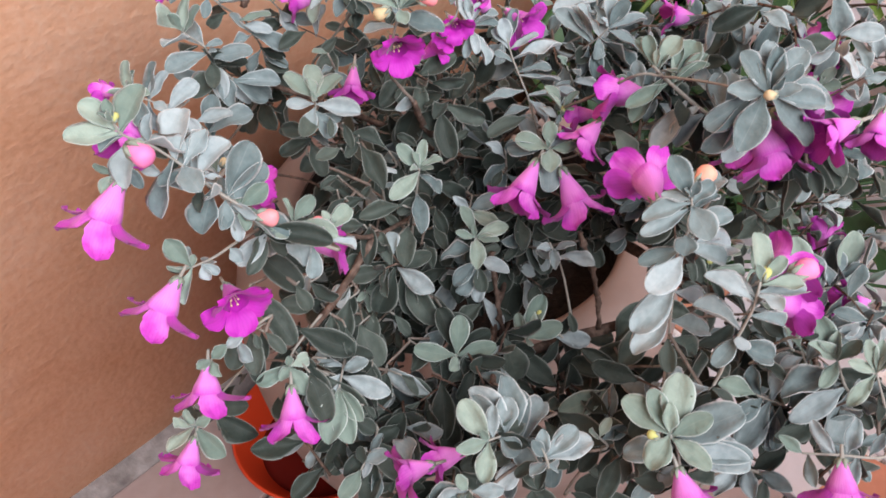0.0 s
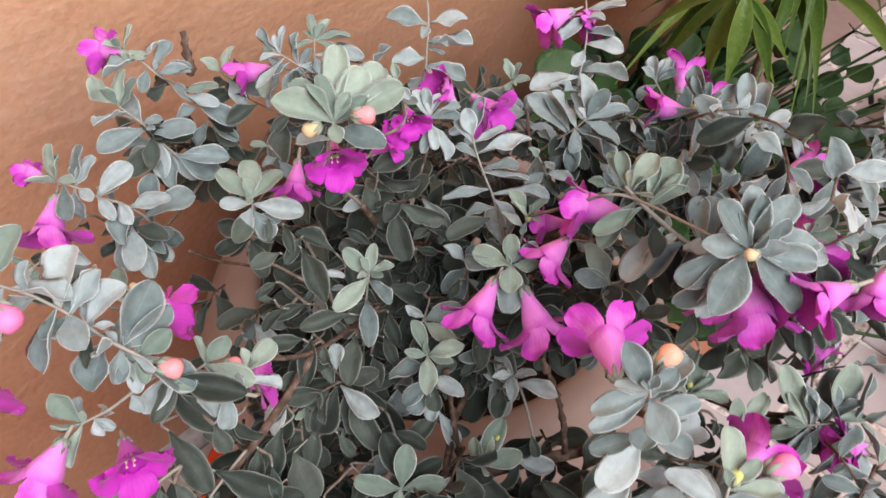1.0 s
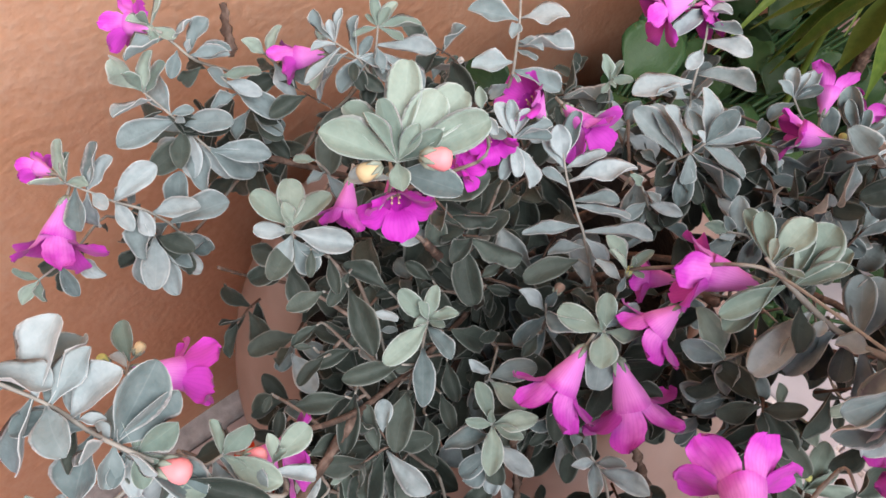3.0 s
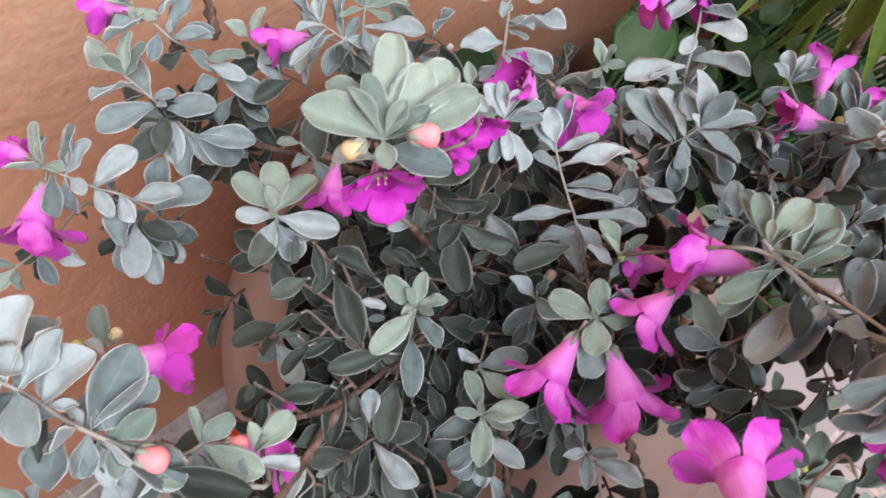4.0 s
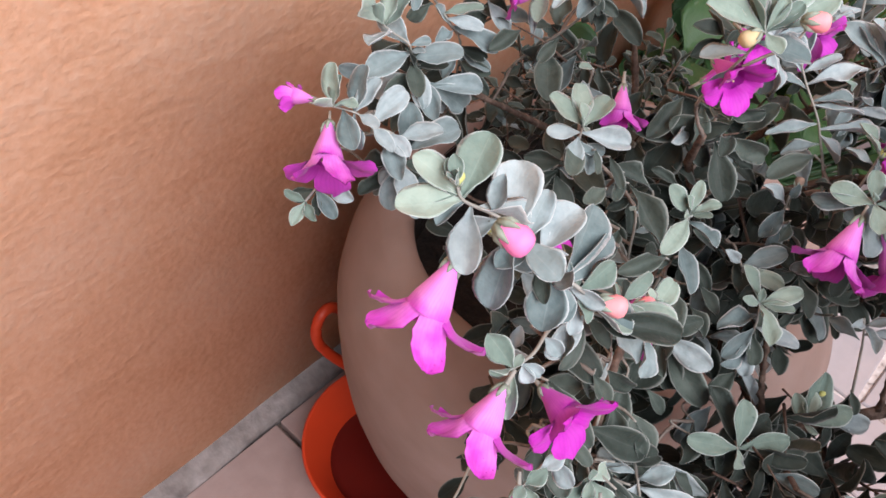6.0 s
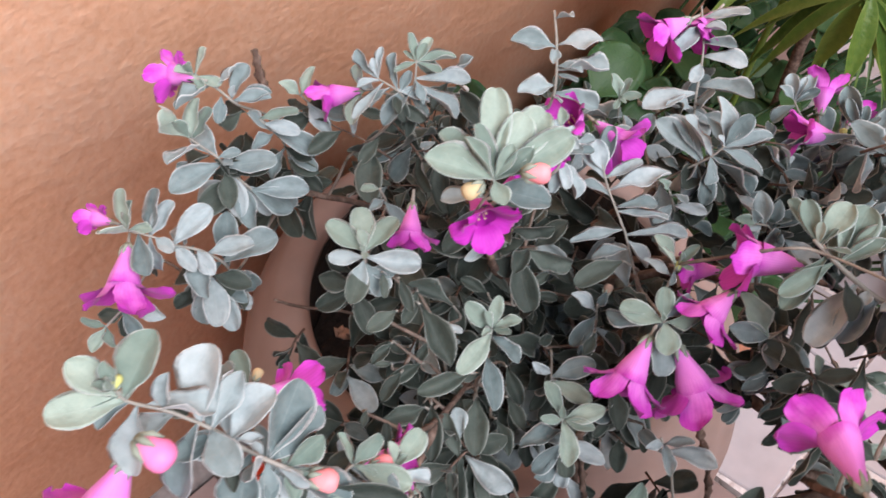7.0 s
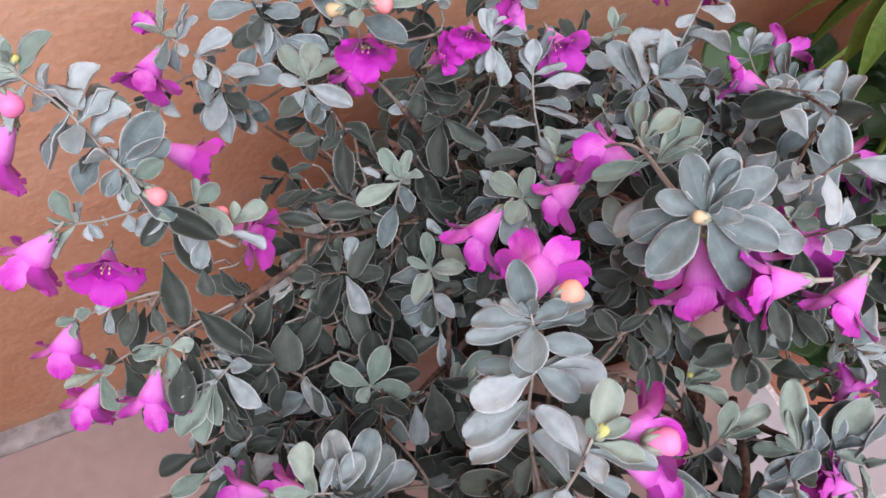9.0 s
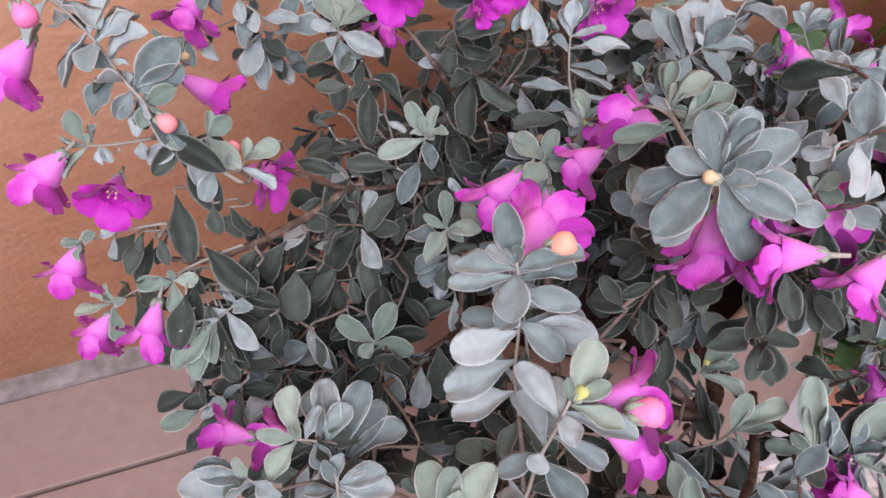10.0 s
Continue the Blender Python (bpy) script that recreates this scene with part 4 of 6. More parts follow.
sprig([(0.193, 0.228, 0.504), (0.198, 0.232, 0.496)],
      [(0, 161, 53, 17.2)], 0.42, 1.2)
sprig([(0.199, 0.218, 0.496), (0.202, 0.221, 0.487)],
      [(0, 162, 64, 11.4)], 0.42, 1.2)
sprig([(0.207, 0.214, 0.494), (0.211, 0.218, 0.485)],
      [(0, 172, 66, 11.4)], 0.42, 1.2)
sprig([(0.219, 0.256, 0.526), (0.223, 0.260, 0.518)],
      [(0, 151, 69, 11.3)], 0.42, 1.2)
sprig([(0.216, 0.245, 0.515), (0.217, 0.251, 0.507)],
      [(0, -163, 74, 12.3)], 0.42, 1.2)
sprig([(0.226, 0.217, 0.517), (0.229, 0.223, 0.509)],
      [(0, -174, 63, 15.3)], 0.42, 1.2)
sprig([(0.238, 0.227, 0.516), (0.242, 0.233, 0.509)],
      [(0, -173, 61, 17.4)], 0.42, 1.2)
sprig([(0.249, 0.249, 0.538), (0.253, 0.249, 0.528)],
      [(0, 103, 62, 13.4)], 0.42, 1.2)
sprig([(0.258, 0.243, 0.534), (0.261, 0.243, 0.523)],
      [(0, -177, 60, 15.1)], 0.42, 1.2)
sprig([(0.266, 0.178, 0.566), (0.269, 0.181, 0.565), (0.288, 0.198, 0.547)],
      [(0.01, 80, 115, 17.6, 0.52), (0.09, 101, 109, 22.2, 0.42), (0.03, -3, 123, 13.1, 0.52), (0.07, -66, 117, 15, 0.5), (0.01, -81, 87, 13.5, 0.38), (0.01, 172, 27, 13.2, 0.75), (0.12, 176, 52, 23.2, 0.5), (0.01, 23, 89, 6, 0.4)], 0.5, 1.2)
sprig([(0.230, 0.192, 0.523), (0.230, 0.189, 0.509), (0.234, 0.187, 0.471)],
      [(0, 162, 37, 17.3), (0, -114, 53, 12.5), (0, 71, 4, 7.9), (0, 12, 82, 14), (0, -46, 103, 19.6), (0, 42, 73, 17.9), (0.12, -115, 85, 19.7), (0.26, 4, 93, 19), (0.27, -106, 116, 19)], 0.42, 1.2)
sprig([(0.290, 0.211, 0.555), (0.296, 0.206, 0.548)],
      [(0.05, -165, 58, 23.1)], 0.42, 1.2)
sprig([(0.288, 0.188, 0.573), (0.285, 0.188, 0.561), (0.284, 0.190, 0.539)],
      [(0, 55, 31, 11.4), (0, -134, 1, 6.4), (0, -8, 74, 7.3), (0, -156, 61, 10.1), (0.09, -65, 106, 7.1), (0.04, -177, 55, 15.2), (0.18, -172, 86, 12.8)], 0.45, 1.2)
sprig([(0.272, 0.209, 0.544), (0.273, 0.208, 0.528), (0.273, 0.208, 0.502)],
      [(0.13, -160, 50, 13.9), (0.06, 72, 28, 8.6), (0.19, -93, 107, 17.1), (0.31, -75, 110, 17), (0.38, 5, 122, 17.5)], 0.45, 1.2)
sprig([(0.295, 0.149, 0.612), (0.296, 0.140, 0.607), (0.299, 0.131, 0.601), (0.302, 0.122, 0.596), (0.304, 0.108, 0.597), (0.307, 0.100, 0.601)],
      [(0.03, 68, 34, 15.3, 0.45), (0.04, 49, 81, 17.6, 0.53), (0.04, 30, 49, 8.2, 0.43), (0.06, 27, 83, 8.4, 0.34), (0.06, -11, 129, 10.6, 0.3), (0.04, 105, 30, 18.8, 0.39), (0.2, 25, 109, 18.3, 0.38), (0.21, 54, 81, 23, 0.53), (0.25, 40, 93, 20.1, 0.43), (0.22, 59, 65, 19.8, 0.26), (0.19, -132, 69, 22.5, 0.36), (0.13, -135, 99, 24.3, 0.43), (0.47, -92, 94, 7.3, 0.69), (0.69, 39, 64, 21, 0.43), (0.7, 53, 79, 21, 0.52), (0.57, -130, 82, 20.3, 0.53), (0.63, -141, 107, 14.9, 0.6), (0.39, -139, 95, 27, 0.39), (0.78, -75, 30, 11.5, 0.65), (0.92, -117, 69, 21, 0.41), (0.79, -149, 143, 10.1, 0.43), (0.71, -151, 118, 18.7, 0.43), (0.95, 40, 77, 14.4, 0.47), (0.98, 49, 92, 21, 0.43), (0.27, 95, 61, 12.6, 0.52)], 0.5, 2.1)
sprig([(0.298, 0.147, 0.553), (0.313, 0.145, 0.547)],
      [(0, 54, 73, 21.4), (0.12, 90, 39, 18.1), (0.71, -172, 24, 15.5), (0.41, -126, 42, 16), (0.6, -126, 108, 20.7)], 0.5, 1.2)
sprig([(0.295, 0.141, 0.538), (0.312, 0.138, 0.520)],
      [(0.14, 124, 52, 17.1), (0.32, -102, 61, 10.1), (0.68, -16, 51, 6.8), (0.19, 170, 53, 14.3)], 0.5, 1.2)
sprig([(0.309, 0.125, 0.533), (0.305, 0.130, 0.526), (0.301, 0.140, 0.518), (0.299, 0.155, 0.500)],
      [(0.12, 110, 67, 17.9), (0, 115, 52, 18.2), (0, -40, 58, 11.4), (0.14, 92, 103, 11.5), (0.3, -20, 89, 10.2), (0.43, 99, 102, 13), (0.75, 107, 112, 14.1), (0.66, 79, 121, 15.2), (0.83, -9, 81, 9.5)], 0.45, 1.2)
sprig([(0.244, 0.157, 0.533), (0.250, 0.152, 0.514), (0.252, 0.144, 0.485)],
      [(0.08, -145, 41, 10.5), (0.09, -93, 79, 14.4), (0.11, -22, 73, 12.8), (0.23, -36, 88, 20.5)], 0.42, 1.2)
sprig([(0.242, 0.207, 0.523), (0.256, 0.217, 0.518)],
      [(0.08, -64, 97, 19.4), (0.06, 10, 22, 6.8), (0, -97, 64, 19.1), (0.22, 48, 68, 11.9)], 0.5, 1.2)
sprig([(0.271, 0.243, 0.547), (0.272, 0.250, 0.540)],
      [(0, -146, 66, 16.2)], 0.45, 1.2)
sprig([(0.264, 0.237, 0.539), (0.267, 0.238, 0.528)],
      [(0, 69, 66, 9.6)], 0.45, 1.2)
sprig([(0.258, 0.219, 0.526), (0.258, 0.222, 0.515)],
      [(0, -100, 67, 11.7)], 0.45, 1.2)
sprig([(0.261, 0.202, 0.542), (0.267, 0.205, 0.534)],
      [(0.01, 164, 76, 10.6)], 0.45, 1.2)
sprig([(0.261, 0.183, 0.546), (0.267, 0.185, 0.537)],
      [(0, 166, 76, 10.6)], 0.45, 1.2)
sprig([(0.250, 0.195, 0.516), (0.257, 0.195, 0.507)],
      [(0, 153, 67, 15.8)], 0.45, 1.2)
sprig([(0.255, 0.182, 0.506), (0.261, 0.183, 0.497)],
      [(0, 167, 71, 12.6)], 0.45, 1.2)
sprig([(0.255, 0.168, 0.515), (0.260, 0.171, 0.507)],
      [(0, -175, 68, 11.7)], 0.45, 1.2)
sprig([(0.267, 0.237, 0.531), (0.269, 0.242, 0.522)],
      [(0, -124, 71, 10.8)], 0.45, 1.2)
sprig([(0.283, 0.226, 0.531), (0.287, 0.225, 0.520)],
      [(0, 100, 58, 15.2)], 0.45, 1.2)
sprig([(0.270, 0.164, 0.545), (0.272, 0.168, 0.536)],
      [(0, -129, 59, 11.9)], 0.45, 1.2)
sprig([(0.297, 0.178, 0.548), (0.301, 0.182, 0.540)],
      [(0, -142, 62, 13)], 0.45, 1.2)
sprig([(0.305, 0.175, 0.555), (0.313, 0.177, 0.548)],
      [(0, 173, 73, 13.9)], 0.45, 1.2)
sprig([(0.303, 0.161, 0.549), (0.310, 0.163, 0.541)],
      [(0, 178, 79, 11.5)], 0.45, 1.2)
sprig([(0.097, 0.251, 0.638), (0.098, 0.249, 0.633), (0.105, 0.242, 0.627), (0.112, 0.235, 0.616), (0.117, 0.226, 0.607), (0.130, 0.212, 0.590), (0.148, 0.198, 0.572)],
      [(0.05, -136, 62, 19.5, 0.5), (0.04, 177, 29, 17.1, 0.55), (0.04, 64, 61, 19, 0.63), (0.05, 70, 65, 8.1, 0.53), (0.06, -131, 55, 10.4, 0.53), (0.08, -122, 101, 19, 0.58), (0.1, 64, 168, 18.5, 0.56), (0.26, 67, 68, 22.4, 0.6), (0.29, 93, 93, 23, 0.58), (0.29, -63, 110, 15.9, 0.62), (0.25, -142, 111, 23, 0.53), (0.43, -113, 109, 18.4, 0.66), (0.41, -150, 33, 16.3, 0.5), (0.37, 37, 135, 8.1, 0.5), (0, 0, 18, 5.5, 0.5), (0, 138, 25, 6.6, 0.5), (0, 276, 32, 7.7, 0.5), (0, 54, 18, 8.8, 0.5), (0, 192, 25, 5.5, 0.5), (0, 330, 32, 6.6, 0.5), (0, 108, 18, 7.7, 0.5), (0.03, 200, 70, 11, 0.55), (0.15, 20, 70, 12, 0.55), (0.18, 180, 75, 13, 0.55), (0.33, -120, 60, 13, 0.55), (0.38, 100, 60, 12, 0.55), (0.46, -60, 70, 14, 0.55), (0.5, 110, 70, 13, 0.5), (0.36, 47, 89, 18.4, 0.66), (0.3, 55, 90, 17.5, 0.5)], 0.5, 1.2)
sprig([(0.122, 0.222, 0.598), (0.120, 0.225, 0.600), (0.117, 0.226, 0.607)],
      [(0, 102, 49, 9.9, 0.63), (0.04, -68, 125, 14.7, 0.55), (0, -65, 112, 8.8, 0.35), (0, -37, 68, 14.5, 0.58), (0, 144, 4, 22.2, 0.55), (0.07, 128, 7, 23, 0.5), (0.58, 129, 74, 12.4, 0.62), (0.74, -92, 124, 7, 0.53), (0, 10, 30, 7, 0.5), (0, 200, 35, 6, 0.5), (0, 110, 25, 6.5, 0.5), (0.35, 60, 70, 13, 0.55), (0.5, -30, 70, 12, 0.55), (0.6, -28, 103, 24.7, 0.62), (0.5, -13, 86, 21.1, 0.55)], 0.5, 1.2)
sprig([(0.097, 0.223, 0.583), (0.107, 0.223, 0.581), (0.118, 0.226, 0.578)],
      [(0, 38, 68, 14.9, 0.55), (0, 35, 22, 10.4, 0.42), (0, -138, 49, 15, 0.5), (0, -3, 100, 6.2, 0.5), (0.2, -140, 89, 7.7, 0.7), (0.16, -122, 126, 8.5, 0.5), (0.88, -119, 88, 8, 0.8), (0.07, 71, 100, 9.8, 0.35)], 0.55, 1.2)
sprig([(0.184, 0.226, 0.494), (0.189, 0.236, 0.493), (0.199, 0.254, 0.489)],
      [(0, -2, 113, 11.8), (0, 67, 42, 10), (0, -100, 58, 11.6), (0, 157, 20, 12.3), (0, -75, 99, 14.3)], 0.45, 1.2)
sprig([(0.113, 0.194, 0.530), (0.120, 0.200, 0.529), (0.142, 0.209, 0.525)],
      [(0, -98, 136, 10.4, 0.6), (0, 86, 17, 8.7, 0.6), (0, -132, 56, 14.5, 0.55), (0, 1, 92, 5.9, 0.6), (0.04, 101, 53, 16.6, 0.45)], 0.55, 1.2)
sprig([(0.079, 0.231, 0.483), (0.097, 0.235, 0.485), (0.122, 0.242, 0.480)],
      [(0, 23, 67, 12.7), (0, -13, 16, 17.9), (0, -106, 79, 20.6), (0, -45, 118, 11.1), (0, 14, 98, 11.8), (0.24, -114, 92, 27.2), (0.28, -84, 113, 18.1)], 0.5, 1.2)
sprig([(0.085, 0.204, 0.553), (0.098, 0.204, 0.554), (0.116, 0.206, 0.551)],
      [(0, -94, 74, 8.9), (0, -26, 30, 8.1), (0, -28, 132, 9.2), (0.41, -106, 79, 11.4), (0.21, -33, 137, 10.4)], 0.6, 1.2)
sprig([(0.125, 0.178, 0.517), (0.137, 0.188, 0.515)],
      [(0, 169, 20, 25), (0.04, -109, 40, 19.2), (0.46, -95, 72, 23.4), (0.19, 101, 30, 21.9), (0.65, -54, 87, 14.1), (0.54, 98, 38, 22), (0.81, 86, 121, 15.8), (0, -146, 32, 24.8)], 0.48, 1.2)
sprig([(0.111, 0.151, 0.498), (0.132, 0.163, 0.493)],
      [(0, 118, 20, 16), (0.12, 8, 96, 10.8), (0.17, -55, 98, 13.1), (0.41, 104, 25, 15.2), (0.73, -114, 61, 23.1)], 0.5, 1.2)
sprig([(0.188, 0.166, 0.490), (0.199, 0.178, 0.487), (0.214, 0.203, 0.479)],
      [(0.07, 24, 136, 23.5, 0.45), (0, -11, 125, 20, 0.46), (0, 84, 101, 21.2, 0.42), (0, -74, 88, 20.5, 0.4), (0.13, -79, 107, 21, 0.42), (0, 122, 22, 9.3, 0.8), (0.04, -128, 59, 24.4, 0.42)], 0.5, 1.2)
sprig([(0.146, 0.111, 0.524), (0.153, 0.110, 0.520), (0.160, 0.108, 0.515), (0.159, 0.103, 0.494)],
      [(0.03, 64, 70, 20.2, 0.58), (0.08, 42, 103, 13.4, 0.5), (0, 140, 20, 15, 0.48), (0, 28, 50, 7.1, 0.5), (0.01, -131, 62, 17.9, 0.48), (0.18, -98, 110, 10.7, 0.8), (0.29, 51, 102, 16.9, 0.58), (0.53, 138, 54, 29, 0.42), (0.45, -2, 148, 19, 0.55), (0.49, -180, 53, 29, 0.36), (0.32, 84, 66, 23.2, 0.5), (0.68, 127, 67, 29, 0.34), (0.68, 103, 81, 29, 0.42), (0.83, 56, 110, 10.9, 0.6), (0.83, -88, 112, 14.9, 0.6)], 0.52, 1.2)
sprig([(0.139, 0.187, 0.459), (0.149, 0.199, 0.456)],
      [(0, -97, 3, 11.2), (0.28, -94, 93, 18), (0.28, -107, 93, 24.5), (0.56, 44, 66, 12.3), (0.68, -84, 112, 21.6)], 0.45, 1.2)
sprig([(0.117, 0.155, 0.504), (0.121, 0.155, 0.489), (0.122, 0.152, 0.474)],
      [(0.13, 27, 9, 4.8), (0.33, 98, 75, 10.9), (0.42, -59, 66, 11.1), (0.65, -43, 99, 15.8), (0.7, -54, 83, 23.6)], 0.42, 1.2)
sprig([(0.126, 0.104, 0.519), (0.133, 0.102, 0.509)],
      [(0, 50, 27, 11), (0, -105, 48, 11.8), (0.2, -35, 110, 13.2), (0.1, 179, 23, 20.9), (0.3, -147, 29, 27.5)], 0.5, 1.2)
sprig([(0.156, 0.093, 0.530), (0.155, 0.087, 0.520)],
      [(0.58, 86, 13, 12.2), (0.58, -77, 18, 11), (0.62, 79, 72, 18.4), (0.81, -65, 70, 13), (0.65, 70, 90, 20.8)], 0.55, 1.2)
sprig([(0.182, 0.081, 0.517), (0.185, 0.078, 0.508)],
      [(0, -140, 18, 9.1), (0, 32, 61, 9.6), (0.23, 14, 94, 12)], 0.55, 1.2)
sprig([(0.173, 0.216, 0.487), (0.179, 0.225, 0.483)],
      [(0, 124, 44, 19.4)], 0.48, 1.2)
sprig([(0.163, 0.219, 0.492), (0.168, 0.230, 0.489)],
      [(0, 146, 41, 21.5)], 0.48, 1.2)
sprig([(0.184, 0.220, 0.483), (0.190, 0.230, 0.480)],
      [(0, 149, 41, 22.1)], 0.48, 1.2)
sprig([(0.188, 0.209, 0.486), (0.189, 0.220, 0.482)],
      [(0, -175, 56, 13.7)], 0.48, 1.2)
sprig([(0.127, 0.165, 0.515), (0.127, 0.173, 0.509)],
      [(0, -177, 66, 7.2)], 0.48, 1.2)
sprig([(0.117, 0.186, 0.529), (0.119, 0.198, 0.527)],
      [(0, 163, 40, 22.9)], 0.48, 1.2)
sprig([(0.121, 0.193, 0.526), (0.122, 0.206, 0.524)],
      [(0, 165, 42, 23.3)], 0.48, 1.2)
sprig([(0.124, 0.185, 0.520), (0.123, 0.198, 0.518)],
      [(0, -171, 47, 26)], 0.48, 1.2)
sprig([(0.127, 0.187, 0.516), (0.125, 0.201, 0.514)],
      [(0, -165, 44, 27.5)], 0.48, 1.2)
sprig([(0.112, 0.206, 0.544), (0.111, 0.218, 0.539)],
      [(0, -176, 59, 12.3)], 0.48, 1.2)
sprig([(0.164, 0.180, 0.485), (0.164, 0.191, 0.481)],
      [(0, -159, 52, 18.3)], 0.48, 1.2)
sprig([(0.181, 0.182, 0.488), (0.182, 0.193, 0.485)],
      [(0, -171, 47, 18.6)], 0.48, 1.2)
sprig([(0.147, 0.192, 0.493), (0.146, 0.203, 0.488)],
      [(0, -152, 59, 14.3)], 0.48, 1.2)
sprig([(0.183, 0.154, 0.467), (0.183, 0.166, 0.463)],
      [(0, -162, 37, 22.8)], 0.48, 1.2)
sprig([(0.192, 0.151, 0.467), (0.196, 0.161, 0.463)],
      [(0, 171, 35, 20.6)], 0.48, 1.2)
sprig([(0.203, 0.151, 0.452), (0.204, 0.161, 0.447)],
      [(0, -162, 42, 17.2)], 0.48, 1.2)
sprig([(0.225, 0.168, 0.464), (0.230, 0.178, 0.460)],
      [(0, 167, 41, 19.6)], 0.48, 1.2)
sprig([(0.227, 0.156, 0.451), (0.228, 0.167, 0.446)],
      [(0, -156, 41, 18.1)], 0.48, 1.2)
sprig([(0.190, 0.186, 0.484), (0.196, 0.194, 0.479)],
      [(0, 126, 44, 21)], 0.48, 1.2)
sprig([(0.148, 0.208, 0.522), (0.151, 0.219, 0.518)],
      [(0, 147, 48, 16.4)], 0.48, 1.2)
sprig([(0.274, 0.089, 0.637), (0.275, 0.097, 0.633), (0.278, 0.111, 0.629), (0.294, 0.142, 0.610), (0.292, 0.154, 0.606)],
      [(0, 3, 116, 19.2, 0.56), (0.03, -40, 103, 21.1, 0.5), (0.01, -37, 92, 18.5, 0.42), (0.03, -66, 78, 24.1, 0.46), (0, -53, 57, 15.2, 0.5), (0, -80, 27, 11.4, 0.45), (0.05, -108, 63, 27.8, 0.38), (0.01, -120, 54, 23, 0.46), (0.02, 63, 122, 15.1, 0.58), (0.07, 112, 119, 23.2, 0.46), (0.03, 133, 95, 24, 0.5), (0, -171, 63, 24.2, 0.46), (0.1, 137, 113, 29, 0.34), (0, -11, 49, 9, 0.4), (0.09, -94, 82, 25.5, 0.36), (0.09, -129, 73, 28.5, 0.36), (0.14, 161, 95, 29, 0.4)], 0.52, 1.05)
sprig([(0.303, 0.082, 0.629), (0.304, 0.086, 0.619)],
      [(0, -69, 20, 10.2), (0, -147, 49, 9.2), (0, 56, 43, 6.6), (0, 8, 9, 5.8)], 0.6, 1.2)
sprig([(0.212, 0.083, 0.630), (0.213, 0.082, 0.622), (0.214, 0.081, 0.602), (0.214, 0.080, 0.579), (0.217, 0.077, 0.548), (0.220, 0.071, 0.505)],
      [(0.01, 171, 33, 17.4, 0.46), (0, 53, 14, 7.6, 0.5), (0, -120, 31, 6.2, 0.4), (0.01, -151, 82, 10.4, 0.5), (0.02, -121, 87, 18.1, 0.45), (0.04, -116, 100, 19.8, 0.36), (0.02, 78, 77, 10.9, 0.55), (0.03, 88, 87, 19.5, 0.46), (0.05, 87, 103, 17.1, 0.36), (0.03, -31, 105, 14.3, 0.75), (0.09, 57, 96, 17.1, 0.46), (0.14, -62, 105, 8.7, 0.9), (0.23, -93, 101, 20.6, 0.6), (0.19, -125, 104, 17.5, 0.36), (0.19, 29, 105, 16.7, 0.5), (0.21, 66, 106, 24.7, 0.52), (0.2, 84, 104, 23, 0.42), (0.34, -98, 118, 25.1, 0.45), (0.47, -97, 107, 22.8, 0.45), (0.38, 50, 120, 16.1, 0.5), (0.52, 50, 123, 20.5, 0.5)], 0.58, 1.05)
sprig([(0.217, 0.053, 0.606), (0.213, 0.051, 0.596), (0.210, 0.052, 0.577), (0.209, 0.054, 0.549)],
      [(0, -156, 33, 17.8, 0.55), (0, -62, 26, 7.2, 0.5), (0, 124, 41, 12.1, 0.5), (0.13, -88, 67, 19.8, 0.42), (0.1, -126, 74, 12.8, 0.4), (0.02, 103, 80, 15.6, 0.45), (0.07, 118, 85, 20.9, 0.34), (0.08, 54, 95, 10.7, 0.58), (0.19, 106, 87, 19.1, 0.46), (0.23, 51, 104, 18.4, 0.4), (0.36, -174, 88, 19.4, 0.46), (0.41, -48, 95, 6.9, 0.95), (0.46, 34, 104, 17.5, 0.55), (0.41, -93, 130, 14.5, 0.5), (0.18, 168, 69, 18.1, 0.45)], 0.5, 1.2)
sprig([(0.311, 0.102, 0.500), (0.310, 0.099, 0.492), (0.309, 0.094, 0.480), (0.307, 0.087, 0.465)],
      [(0, -142, 38, 9.7, 0.32), (0, 109, 44, 21.1, 0.42), (0, 90, 74, 16.9, 0.42), (0, 67, 56, 13.9, 0.3), (0.01, 58, 98, 19.5, 0.34), (0.07, 12, 145, 16.3, 0.3), (0.22, -141, 64, 22.6, 0.24), (0.53, -147, 78, 15.9, 0.4)], 0.42, 1.2)
sprig([(0.311, 0.075, 0.498), (0.304, 0.075, 0.492), (0.295, 0.078, 0.486), (0.289, 0.081, 0.477)],
      [(0.05, -89, 31, 17.8, 0.42), (0, -179, 20, 24.7, 0.38), (0, 125, 30, 16.3, 0.42), (0.22, -77, 64, 14.1, 0.26), (0, 74, 87, 9.4, 0.4), (0.11, 117, 87, 18.1, 0.38), (0.31, 96, 127, 22.5, 0.36), (0.48, 124, 131, 22.3, 0.45), (0.59, -62, 161, 11.2, 0.5), (0.24, -97, 71, 14.9, 0.4)], 0.42, 1.2)
sprig([(0.331, 0.054, 0.506), (0.336, 0.048, 0.503), (0.342, 0.043, 0.498)],
      [(0, 65, 56, 29, 0.36), (0, 61, 47, 17.1, 0.26), (0.23, 51, 60, 15.8, 0.5), (0.45, 53, 90, 29, 0.4), (0.08, -133, 75, 18.5, 0.6), (0, 125, 11, 10.8, 0.45), (0, -166, 41, 17.9, 0.4), (0.28, -140, 112, 12.3, 0.4)], 0.45, 1.2)
